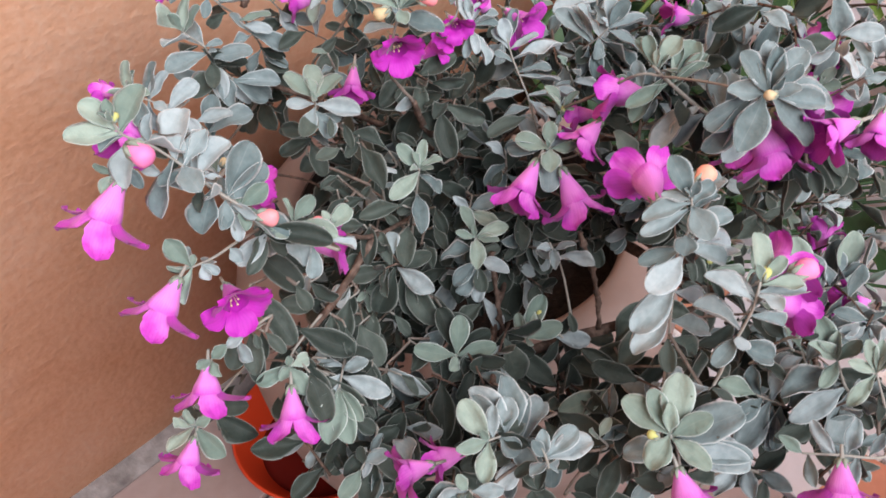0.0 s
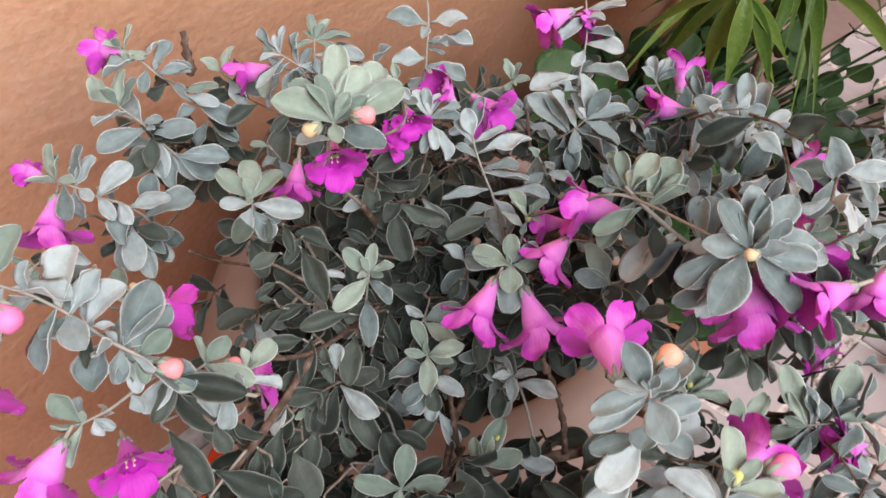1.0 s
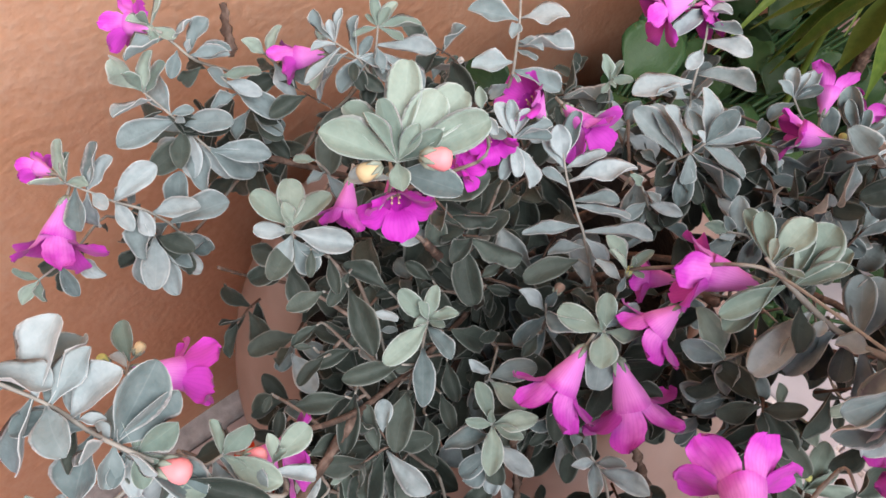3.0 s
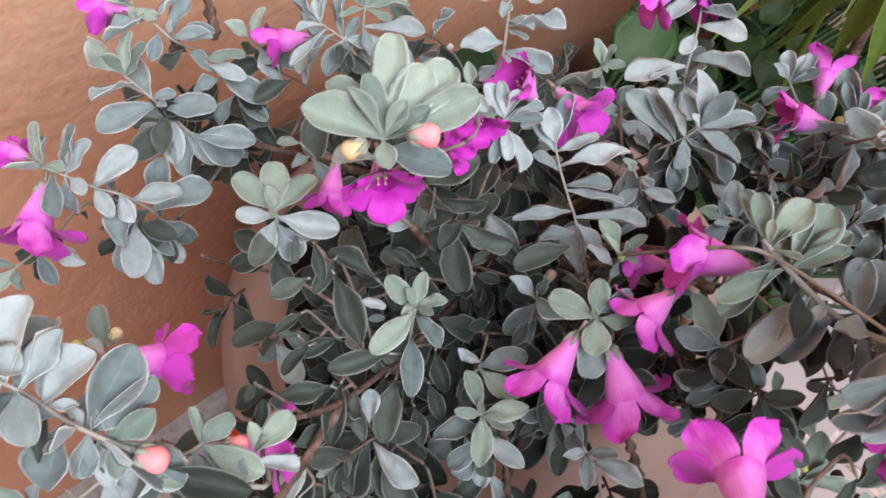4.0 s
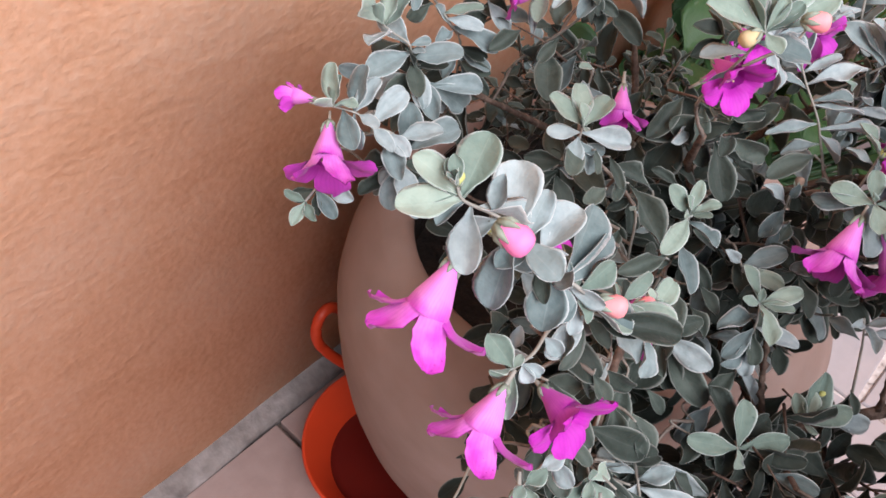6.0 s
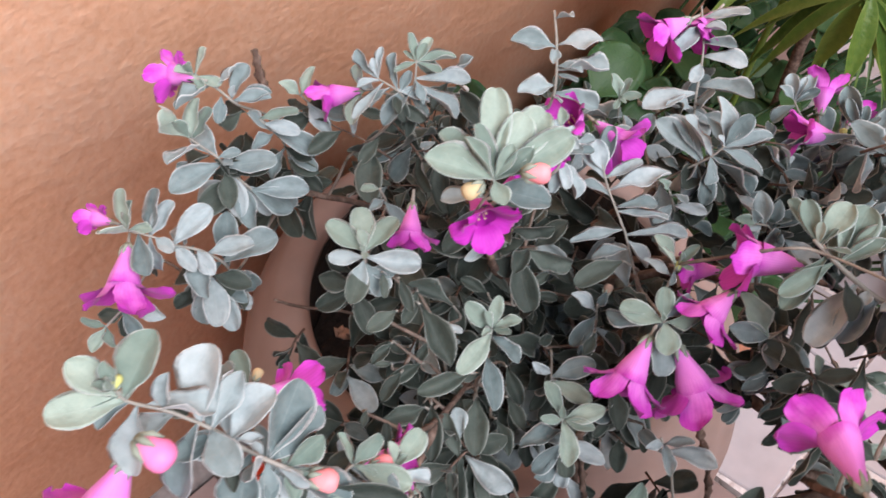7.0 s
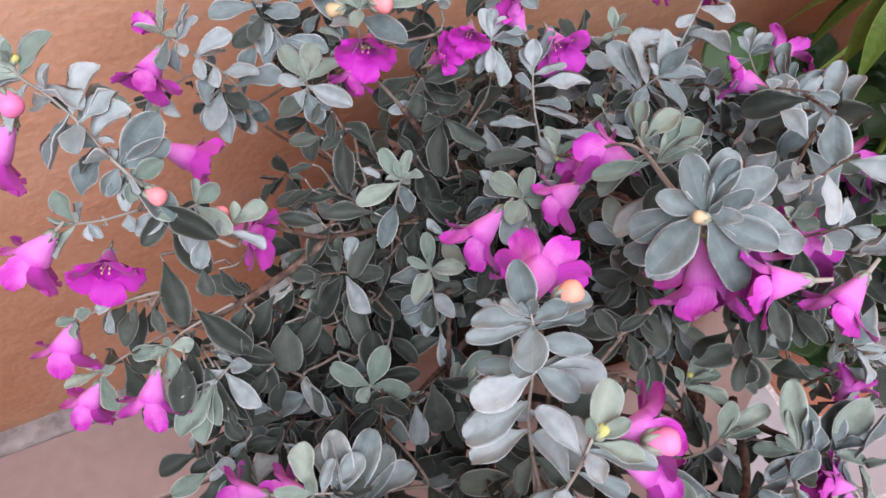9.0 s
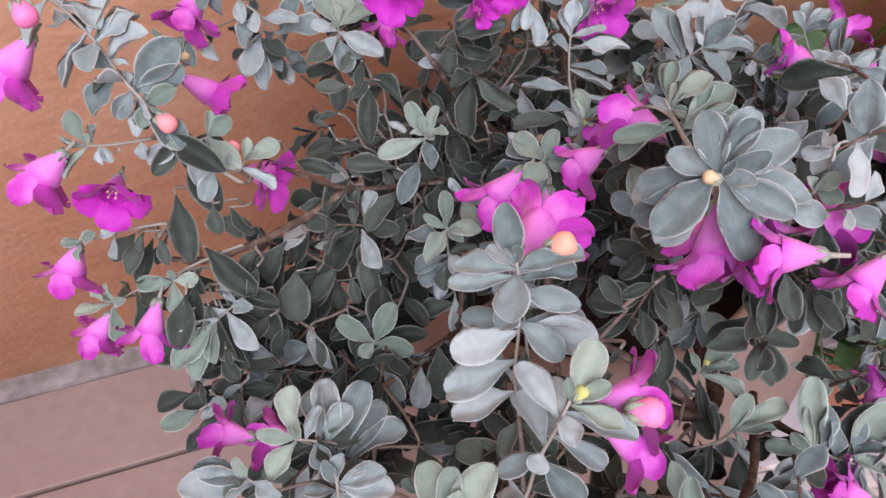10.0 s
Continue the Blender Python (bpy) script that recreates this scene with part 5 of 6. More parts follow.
sprig([(0.340, 0.048, 0.510), (0.336, 0.050, 0.503)],
      [(0.65, -43, 57, 15.2), (0, -84, 28, 26.4), (0.14, 140, 9, 15.9), (0.28, 101, 76, 15.4), (0, 130, 43, 14.3), (0.31, 83, 98, 14.5)], 0.45, 1.2)
sprig([(0.399, 0.105, 0.491), (0.400, 0.117, 0.493), (0.410, 0.135, 0.491)],
      [(0, 117, 26, 20.6), (0, -11, 56, 11.8), (0, 88, 67, 12.5), (0, -9, 95, 11.5), (0.36, -20, 95, 13.9), (0.46, 166, 47, 20.3), (0.69, 141, 51, 20.2), (0.52, 87, 47, 9.8)], 0.42, 1.2)
sprig([(0.324, 0.127, 0.507), (0.326, 0.130, 0.491)],
      [(0.1, -94, 89, 13.7), (0.15, -18, 98, 15.9), (0.1, 0, 90, 14.4), (0.6, -73, 106, 17.1), (0.9, -79, 103, 25.1), (1, -99, 92, 17.4), (0, 17, 82, 17.2)], 0.45, 1.2)
sprig([(0.407, 0.112, 0.440), (0.416, 0.124, 0.425)],
      [(0, 94, 76, 21.3), (0, 168, 63, 15.4), (0, -139, 49, 16), (0, -89, 47, 16.5), (0.25, 115, 64, 14.1)], 0.4, 1.2)
sprig([(0.259, 0.096, 0.575), (0.264, 0.100, 0.566)],
      [(0, 59, 68, 13)], 0.45, 1.2)
sprig([(0.264, 0.090, 0.593), (0.272, 0.096, 0.586)],
      [(0, 138, 61, 11.7)], 0.45, 1.2)
sprig([(0.288, 0.067, 0.616), (0.294, 0.075, 0.611)],
      [(0, -155, 56, 14.1)], 0.45, 1.2)
sprig([(0.306, 0.073, 0.598), (0.313, 0.082, 0.594)],
      [(0, -152, 50, 16.7)], 0.45, 1.2)
sprig([(0.289, 0.071, 0.604), (0.296, 0.079, 0.599)],
      [(0, -166, 59, 14.6)], 0.45, 1.2)
sprig([(0.289, 0.076, 0.600), (0.295, 0.084, 0.595)],
      [(0, -159, 59, 12.7)], 0.45, 1.2)
sprig([(0.319, 0.079, 0.593), (0.325, 0.088, 0.589)],
      [(0, -141, 49, 14.6)], 0.45, 1.2)
sprig([(0.287, 0.106, 0.529), (0.293, 0.114, 0.524)],
      [(0, 178, 59, 14)], 0.45, 1.2)
sprig([(0.294, 0.109, 0.525), (0.300, 0.118, 0.521)],
      [(0, -171, 49, 18.1)], 0.45, 1.2)
sprig([(0.316, 0.119, 0.492), (0.321, 0.127, 0.486)],
      [(0, -153, 52, 12.1)], 0.45, 1.2)
sprig([(0.242, 0.070, 0.595), (0.247, 0.076, 0.588)],
      [(0, 161, 76, 5.5)], 0.45, 1.2)
sprig([(0.232, 0.036, 0.576), (0.235, 0.041, 0.568)],
      [(0, -95, 61, 6.6)], 0.45, 1.2)
sprig([(0.267, 0.051, 0.526), (0.273, 0.053, 0.516)],
      [(0, 87, 59, 11.1)], 0.45, 1.2)
sprig([(0.328, 0.073, 0.495), (0.335, 0.079, 0.489)],
      [(0, -175, 56, 14.6)], 0.45, 1.2)
sprig([(0.185, 0.055, 0.544), (0.188, 0.051, 0.533), (0.191, 0.042, 0.504)],
      [(0, 142, 59, 22, 0.5), (0, 106, 48, 18.5, 0.45), (0.02, 66, 60, 24.4, 0.5), (0, 67, 36, 13.1, 0.45), (0.03, 16, 80, 17.6, 0.5), (0.14, 20, 92, 29, 0.5), (0.05, -43, 112, 18.1, 0.45), (0, -125, 95, 15.7, 0.8), (0.19, 179, 93, 21.6, 0.45), (0.28, -9, 113, 27.6, 0.42), (0.28, 0, 111, 29, 0.36), (0.47, -126, 136, 13.5, 0.5)], 0.55, 1.2)
sprig([(0.232, 0.104, 0.476), (0.250, 0.109, 0.476)],
      [(0, 117, 47, 27.5), (0.21, 165, 24, 27.5), (0.24, -127, 18, 18.8), (0.59, -15, 133, 27.5), (0.83, 69, 78, 21.3), (0.45, -71, 75, 19.5)], 0.48, 1.2)
sprig([(0.252, 0.023, 0.554), (0.255, 0.015, 0.539), (0.269, 0.005, 0.521)],
      [(0, 121, 20, 20.9), (0, 41, 13, 14.1), (0, -156, 28, 15.5), (0, 5, 45, 15.2), (0, -109, 88, 15.5), (0.14, -139, 76, 26.5), (0.37, -138, 89, 26.6), (0.47, -141, 87, 27.5), (0.57, -33, 65, 15.7)], 0.42, 1.2)
sprig([(0.250, 0.009, 0.561), (0.251, -0.002, 0.541)],
      [(0, -146, 45, 12.2), (0, 73, 31, 13.4), (0, -117, 112, 16.7), (0, 28, 46, 12.7), (0, 128, 20, 13.9)], 0.42, 1.2)
sprig([(0.346, 0.038, 0.512), (0.332, 0.053, 0.507), (0.323, 0.068, 0.499)],
      [(0.2, -43, 99, 18.7), (0.4, 122, 140, 20.2), (0.07, -33, 70, 23.7), (0.14, 116, 90, 25), (0, 13, 48, 12.3), (0.53, -45, 90, 19.9), (0.34, 120, 95, 26.4), (0.01, 105, 75, 19.7)], 0.35, 1.2)
sprig([(0.218, 0.015, 0.536), (0.227, 0.005, 0.535), (0.242, -0.009, 0.531)],
      [(0, 22, 34, 12.4), (0.06, -91, 85, 14.1), (0.37, 41, 53, 17), (0.52, 31, 91, 15.7), (0.66, -115, 63, 15.1), (0.8, 11, 92, 12.2)], 0.4, 1.2)
sprig([(0.225, 0.152, 0.481), (0.236, 0.153, 0.484), (0.246, 0.141, 0.470)],
      [(0, 14, 154, 24.6), (0, 51, 122, 13.7), (0, -70, 138, 20.4), (0, 29, 147, 16.1), (0, -68, 74, 7.2)], 0.48, 1.2)
sprig([(0.130, 0.358, 0.530), (0.147, 0.367, 0.525), (0.168, 0.378, 0.524)],
      [(0, 50, 65, 11.1), (0, 163, 34, 12.4), (0, -120, 53, 10.5), (0.27, -129, 72, 16.1), (0.46, -113, 83, 17.1)], 0.5, 1.2)
sprig([(0.127, 0.214, 0.589), (0.124, 0.224, 0.588)],
      [(0, -122, 22, 27.5)], 0.42, 1.2)
sprig([(0.127, 0.214, 0.589), (0.124, 0.224, 0.588)],
      [(0.6, -160, 22, 19.2)], 0.42, 1.2)
sprig([(0.261, 0.120, 0.470), (0.259, 0.121, 0.456)],
      [(0, 91, 36, 27.5)], 0.5, 1.2)
sprig([(0.246, 0.126, 0.459), (0.244, 0.131, 0.447)],
      [(0, -137, 39, 27.5)], 0.5, 1.2)
sprig([(0.235, 0.136, 0.455), (0.235, 0.138, 0.443)],
      [(0, 91, 58, 16.8)], 0.5, 1.2)
sprig([(0.190, 0.107, 0.499), (0.192, 0.115, 0.492)],
      [(0, -156, 41, 25.7)], 0.5, 1.2)
sprig([(0.168, 0.109, 0.513), (0.168, 0.112, 0.502)],
      [(0, -106, 61, 15.7)], 0.5, 1.2)
sprig([(0.153, 0.112, 0.521), (0.155, 0.118, 0.512)],
      [(0, -141, 62, 14)], 0.5, 1.2)
sprig([(0.167, 0.097, 0.500), (0.169, 0.101, 0.490)],
      [(0, -131, 63, 11.8)], 0.5, 1.2)
sprig([(0.198, 0.086, 0.484), (0.205, 0.087, 0.475)],
      [(0, 167, 72, 14.9)], 0.5, 1.2)
sprig([(0.203, 0.083, 0.481), (0.210, 0.085, 0.473)],
      [(0, -178, 65, 16.6)], 0.5, 1.2)
sprig([(0.247, 0.114, 0.449), (0.246, 0.119, 0.437)],
      [(0, -132, 44, 23.6)], 0.5, 1.2)
sprig([(0.264, 0.112, 0.459), (0.266, 0.117, 0.450)],
      [(0, -137, 45, 21.2)], 0.5, 1.2)
sprig([(0.241, 0.084, 0.508), (0.244, 0.088, 0.498)],
      [(0, -121, 50, 15.8)], 0.5, 1.2)
sprig([(0.272, 0.088, 0.509), (0.280, 0.084, 0.499)],
      [(0, 128, 49, 20.4)], 0.5, 1.2)
sprig([(0.289, 0.090, 0.501), (0.295, 0.087, 0.490)],
      [(0, 99, 50, 16.3)], 0.5, 1.2)
sprig([(0.314, 0.103, 0.478), (0.318, 0.109, 0.471)],
      [(0, -143, 46, 22.5)], 0.5, 1.2)
sprig([(0.233, 0.045, 0.528), (0.240, 0.042, 0.517)],
      [(0, 121, 51, 13.5)], 0.5, 1.2)
sprig([(0.226, 0.046, 0.518), (0.228, 0.048, 0.507)],
      [(0, 55, 52, 13.2)], 0.5, 1.2)
sprig([(0.266, 0.063, 0.536), (0.272, 0.067, 0.529)],
      [(0, -140, 56, 16.2)], 0.5, 1.2)
sprig([(0.239, 0.048, 0.543), (0.244, 0.051, 0.534)],
      [(0, -117, 48, 14.6)], 0.5, 1.2)
sprig([(0.258, 0.097, 0.440), (0.266, 0.097, 0.432)],
      [(0, 169, 74, 17.1)], 0.5, 1.2)
sprig([(0.154, 0.100, 0.508), (0.157, 0.105, 0.500)],
      [(0, -151, 61, 13.3)], 0.5, 1.2)
sprig([(0.171, 0.083, 0.483), (0.174, 0.087, 0.473)],
      [(0, -121, 64, 10.2)], 0.5, 1.2)
sprig([(0.259, 0.045, 0.542), (0.266, 0.042, 0.531)],
      [(0, 97, 50, 13.4)], 0.5, 1.2)
sprig([(0.235, 0.042, 0.530), (0.246, 0.031, 0.520)],
      [(0, 143, 21, 16.6), (0.24, -145, 54, 16.4), (0.52, 41, 85, 22.5), (0.83, -128, 86, 20.5), (1, -1, 91, 14.6), (0.48, -144, 81, 24.9), (0.17, 47, 43, 14.7)], 0.5, 1.2)
sprig([(0.217, 0.035, 0.505), (0.230, 0.023, 0.495)],
      [(0, 151, 20, 20.2), (0.2, -137, 54, 17.5), (0.52, 1, 98, 16.5), (0.35, -91, 80, 14.4), (0.7, -54, 99, 17.1), (0.12, 44, 44, 14.9)], 0.5, 1.2)
sprig([(0.256, 0.037, 0.544), (0.258, 0.027, 0.528)],
      [(0, 141, 19, 16.1), (0.18, -120, 76, 12.6), (0.35, 35, 50, 16.2), (0.68, -108, 109, 16.6), (0.5, -28, 95, 14.6), (0.85, -55, 117, 17.9)], 0.48, 1.2)
sprig([(0.152, 0.208, 0.573), (0.148, 0.208, 0.568), (0.140, 0.214, 0.571)],
      [(0, -76, 39, 9.1, 0.45), (0, -169, 42, 15.1, 0.6), (0.23, 153, 85, 16.8, 0.36), (0, 151, 14, 6.1, 0.5)], 0.5, 1.2)
sprig([(0.130, 0.232, 0.561), (0.129, 0.238, 0.559)],
      [(0, -168, 60, 27, 0.5)], 0.5, 1.2)
sprig([(0.122, 0.223, 0.549), (0.122, 0.229, 0.547)],
      [(0, -180, 63, 29, 0.42)], 0.5, 1.2)
sprig([(0.128, 0.207, 0.531), (0.125, 0.214, 0.529)],
      [(0, -161, 47, 29, 0.46)], 0.5, 1.2)
sprig([(0.132, 0.194, 0.517), (0.129, 0.200, 0.515)],
      [(0, -133, 53, 24, 0.36)], 0.5, 1.2)
sprig([(0.129, 0.185, 0.516), (0.128, 0.192, 0.513)],
      [(0, -133, 65, 16, 0.45)], 0.5, 1.2)
sprig([(0.121, 0.186, 0.515), (0.121, 0.192, 0.512)],
      [(0, -169, 64, 22, 0.52)], 0.5, 1.2)
sprig([(0.127, 0.179, 0.507), (0.127, 0.185, 0.504)],
      [(0, -159, 64, 18.2, 0.46)], 0.5, 1.2)
sprig([(0.122, 0.177, 0.504), (0.125, 0.183, 0.501)],
      [(0, 172, 60, 12.1, 0.5)], 0.5, 1.2)
sprig([(0.124, 0.169, 0.504), (0.124, 0.175, 0.500)],
      [(0, -157, 69, 11.7, 0.6)], 0.5, 1.2)
sprig([(0.121, 0.192, 0.520), (0.125, 0.198, 0.517)],
      [(0, -179, 60, 28.2, 0.44)], 0.5, 1.2)
sprig([(0.109, 0.212, 0.538), (0.112, 0.218, 0.535)],
      [(0, 171, 58, 19.9, 0.42)], 0.5, 1.2)
sprig([(0.114, 0.213, 0.536), (0.117, 0.219, 0.533)],
      [(0, 170, 60, 12.2, 0.5)], 0.5, 1.2)
sprig([(0.103, 0.212, 0.543), (0.107, 0.218, 0.539)],
      [(0, 156, 54, 14.3, 0.6)], 0.5, 1.2)
sprig([(0.147, 0.197, 0.523), (0.150, 0.203, 0.520)],
      [(0, 176, 60, 14, 0.42)], 0.5, 1.2)
sprig([(0.147, 0.181, 0.508), (0.151, 0.186, 0.504)],
      [(0, 164, 54, 11.5, 0.5)], 0.5, 1.2)
sprig([(0.266, 0.330, 0.599), (0.272, 0.323, 0.592), (0.276, 0.321, 0.583)],
      [(0, 61, 23, 14.9, 0.45), (0.02, 51, 73, 13.7, 0.3), (0.08, -127, 43, 11.4, 0.3), (0.15, -140, 81, 20.7, 0.28), (0.32, -161, 77, 13.2, 0.3), (0, 20, 41, 9.1, 0.4), (0.5, 65, 60, 18.1, 0.28), (0.56, 30, 76, 10.8, 0.5), (0.45, 46, 166, 17.1, 0.4)], 0.5, 1.05)
sprig([(0.128, 0.196, 0.515), (0.136, 0.199, 0.511)],
      [(0, -101, 134, 27.8, 0.42)], 0.5, 1)
sprig([(0.117, 0.198, 0.517), (0.125, 0.200, 0.514)],
      [(0, -136, 72, 22, 0.5)], 0.5, 1)
sprig([(0.171, 0.227, 0.521), (0.180, 0.229, 0.517)],
      [(0, -53, 155, 14.8, 0.55)], 0.5, 1)
sprig([(0.205, 0.245, 0.506), (0.213, 0.247, 0.503)],
      [(0, -169, 44, 22.5, 0.5)], 0.5, 1)
sprig([(0.220, 0.237, 0.502), (0.229, 0.240, 0.499)],
      [(0, -160, 53, 25.2, 0.5)], 0.5, 1)
sprig([(0.128, 0.190, 0.510), (0.136, 0.193, 0.506)],
      [(0, -106, 139, 16.3, 0.5)], 0.5, 1)
sprig([(0.176, 0.225, 0.499), (0.185, 0.228, 0.495)],
      [(0, 154, 46, 27.5, 0.5)], 0.5, 1)
sprig([(0.200, 0.235, 0.496), (0.208, 0.238, 0.492)],
      [(0, -166, 72, 25.1, 0.6)], 0.5, 1)
sprig([(0.173, 0.224, 0.508), (0.181, 0.227, 0.504)],
      [(0, -172, 74, 16.1, 0.6)], 0.5, 1)
sprig([(0.206, 0.218, 0.481), (0.214, 0.221, 0.478)],
      [(0, 119, 36, 16.1, 0.5)], 0.5, 1)
sprig([(0.183, 0.224, 0.467), (0.191, 0.226, 0.463)],
      [(0, -141, 98, 15, 0.6)], 0.5, 1)
sprig([(0.142, 0.212, 0.546), (0.150, 0.215, 0.542)],
      [(0, -125, 117, 15.3, 0.6)], 0.5, 1)
sprig([(0.136, 0.214, 0.548), (0.145, 0.217, 0.545)],
      [(0, -137, 85, 13.4, 0.6)], 0.5, 1)
sprig([(0.107, 0.209, 0.546), (0.116, 0.211, 0.542)],
      [(0, -139, 69, 18.7, 0.5)], 0.5, 1)
sprig([(0.163, 0.207, 0.502), (0.172, 0.210, 0.498)],
      [(0, -137, 79, 23.1, 0.6)], 0.5, 1)
sprig([(0.162, 0.211, 0.519), (0.170, 0.214, 0.515)],
      [(0, -175, 68, 23, 0.5)], 0.5, 1)
sprig([(0.142, 0.193, 0.511), (0.151, 0.196, 0.508)],
      [(0, -140, 109, 23.3, 0.5)], 0.5, 1)
sprig([(0.181, 0.227, 0.486), (0.190, 0.230, 0.482)],
      [(0, -157, 76, 28, 0.5)], 0.5, 1)
sprig([(0.324, 0.152, 0.549), (0.327, 0.160, 0.546)],
      [(0, 134, 80, 25.4, 0.55)], 0.5, 1)
sprig([(0.309, 0.154, 0.551), (0.313, 0.162, 0.548)],
      [(0, 129, 104, 18.3, 0.5)], 0.5, 1)
sprig([(0.299, 0.144, 0.547), (0.303, 0.152, 0.544)],
      [(0, 121, 95, 17.3, 0.5)], 0.5, 1)
sprig([(0.334, 0.154, 0.541), (0.336, 0.163, 0.538)],
      [(0, 147, 50, 15.5, 0.5)], 0.5, 1)
sprig([(0.315, 0.149, 0.539), (0.319, 0.158, 0.536)],
      [(0, 63, 146, 15.2, 0.5)], 0.5, 1)
sprig([(0.320, 0.143, 0.560), (0.323, 0.151, 0.557)],
      [(0, 135, 80, 27.9, 0.45)], 0.5, 1)
sprig([(0.310, 0.145, 0.529), (0.314, 0.153, 0.526)],
      [(0, -166, 44, 13.9, 0.5)], 0.5, 1)
sprig([(0.326, 0.140, 0.539), (0.329, 0.148, 0.535)],
      [(0, 133, 71, 16.4, 0.5)], 0.5, 1)
sprig([(0.325, 0.131, 0.555), (0.328, 0.139, 0.552)],
      [(0, 149, 48, 16.1, 0.6)], 0.5, 1)
sprig([(0.334, 0.138, 0.552), (0.336, 0.147, 0.549)],
      [(0, 149, 86, 21.5, 0.55)], 0.5, 1)
sprig([(0.321, 0.145, 0.541), (0.325, 0.153, 0.538)],
      [(0, 118, 137, 11.1, 0.55)], 0.5, 1)
sprig([(0.330, 0.126, 0.552), (0.332, 0.135, 0.549)],
      [(0, -178, 50, 17.8, 0.5)], 0.5, 1)
flower((0.2178, 0.3940, 0.5912), (0.2127, 0.4081, 0.5894), 0.75, 0, 0)
flower((0.2735, 0.3489, 0.5776), (0.2617, 0.3613, 0.5737), 0.7, 20, 0)
flower((0.1548, 0.3693, 0.5516), (0.1400, 0.3550, 0.5430), 1.1, 0, 0.3)
flower((0.1561, 0.3793, 0.5580), (0.1522, 0.3913, 0.5554), 0.5, 0, 0)
flower((0.2288, 0.2451, 0.6155), (0.2201, 0.2307, 0.6175), 0.95, 0, 1)
flower((0.2601, 0.2583, 0.5826), (0.2648, 0.2512, 0.5911), 0.75, 30, 0.6)
flower((0.2808, 0.2576, 0.5984), (0.2737, 0.2450, 0.5998), 0.7, -10, 0.8)
flower((0.2350, 0.2797, 0.5811), (0.2311, 0.2767, 0.5772), 0.7, 0, 0)
flower((0.3038, 0.2494, 0.5927), (0.2986, 0.2531, 0.6025), 0.75, 0, 0)
flower((0.3180, 0.2511, 0.5888), (0.3155, 0.2344, 0.5876), 0.85, 30, 0)
flower((0.4067, 0.2610, 0.5924), (0.3912, 0.2679, 0.5884), 0.9, 0, 0.3)
flower((0.4256, 0.2566, 0.5895), (0.4176, 0.2575, 0.5858), 0.8, 0, 0.3)
flower((0.3848, 0.1727, 0.5859), (0.3769, 0.1868, 0.5864), 0.75, 40, 0)
flower((0.3970, 0.1859, 0.5837), (0.4044, 0.1902, 0.5902), 0.75, 0, 0)
flower((0.4074, 0.1747, 0.5773), (0.4157, 0.1752, 0.5820), 0.6, 0, 0)
flower((0.2581, 0.1789, 0.5627), (0.2417, 0.1765, 0.5499), 1, 0, 0)
flower((0.2655, 0.1696, 0.5583), (0.2614, 0.1541, 0.5442), 1.05, 0, 0)
flower((0.3018, 0.1488, 0.5917), (0.2917, 0.1667, 0.5919), 0.95, 10, 0)
flower((0.2848, 0.1638, 0.5794), (0.2746, 0.1668, 0.5707), 0.9, 0, 0)
flower((0.2998, 0.1749, 0.5700), (0.2936, 0.1847, 0.5675), 0.6, 0, 0)
flower((0.1338, 0.2569, 0.5826), (0.1493, 0.2524, 0.5698), 0.8, 180, 0)
flower((0.1520, 0.2240, 0.5536), (0.1612, 0.2160, 0.5537), 0.95, 0, 0)
flower((0.0902, 0.2432, 0.6202), (0.0755, 0.2420, 0.6066), 1, 0, 0)
flower((0.0892, 0.2201, 0.5847), (0.0758, 0.2187, 0.5746), 0.95, 0, 0)
flower((0.1051, 0.2163, 0.5708), (0.1011, 0.2014, 0.5726), 1.1, 0, 0.9)
flower((0.0831, 0.2043, 0.5514), (0.0758, 0.1981, 0.5421), 0.9, 0, 0)
flower((0.1064, 0.1852, 0.5304), (0.0984, 0.1764, 0.5190), 0.85, 0, 0.3)
flower((0.0762, 0.2282, 0.4792), (0.0659, 0.2240, 0.4692), 0.85, 0, 0)
flower((0.1461, 0.1226, 0.5018), (0.1352, 0.1306, 0.4992), 0.8, 0, 0)
flower((0.2202, 0.0978, 0.6120), (0.2349, 0.1130, 0.6095), 0.95, 0, 0.2)
flower((0.2789, 0.0923, 0.6213), (0.2741, 0.0788, 0.6090), 1.05, 0, 0)
flower((0.2836, 0.0973, 0.6143), (0.2781, 0.0900, 0.6068), 1, 30, 0.2)
flower((0.2835, 0.0894, 0.6230), (0.2886, 0.0785, 0.6155), 1.05, 0, 0)
flower((0.3018, 0.0833, 0.6125), (0.3097, 0.0820, 0.6136), 0.9, 0, 0)
flower((0.2266, 0.0552, 0.5972), (0.2387, 0.0520, 0.5979), 0.95, 0, 0)
flower((0.2282, 0.0509, 0.5889), (0.2375, 0.0419, 0.5840), 0.7, 0, 0.4)
flower((0.1304, 0.1273, 0.5057), (0.1244, 0.1301, 0.5064), 0.8, 0, 0)
flower((0.3378, 0.0288, 0.5050), (0.3346, 0.0353, 0.5069), 0.7, 0, 0)
flower((0.2208, 0.0025, 0.5417), (0.2175, -0.0006, 0.5373), 0.9, 0, 0.4)
flower((0.1787, 0.0461, 0.5374), (0.1757, 0.0381, 0.5301), 0.9, 0, 0)
flower((0.3662, 0.0661, 0.4967), (0.3719, 0.0694, 0.5030), 0.7, 0, 0)
flower((0.2902, 0.0596, 0.6306), (0.2829, 0.0642, 0.6284), 0.8, 0, 0)
flower((0.3370, 0.0309, 0.5110), (0.3297, 0.0350, 0.5123), 0.7, 0, 0)
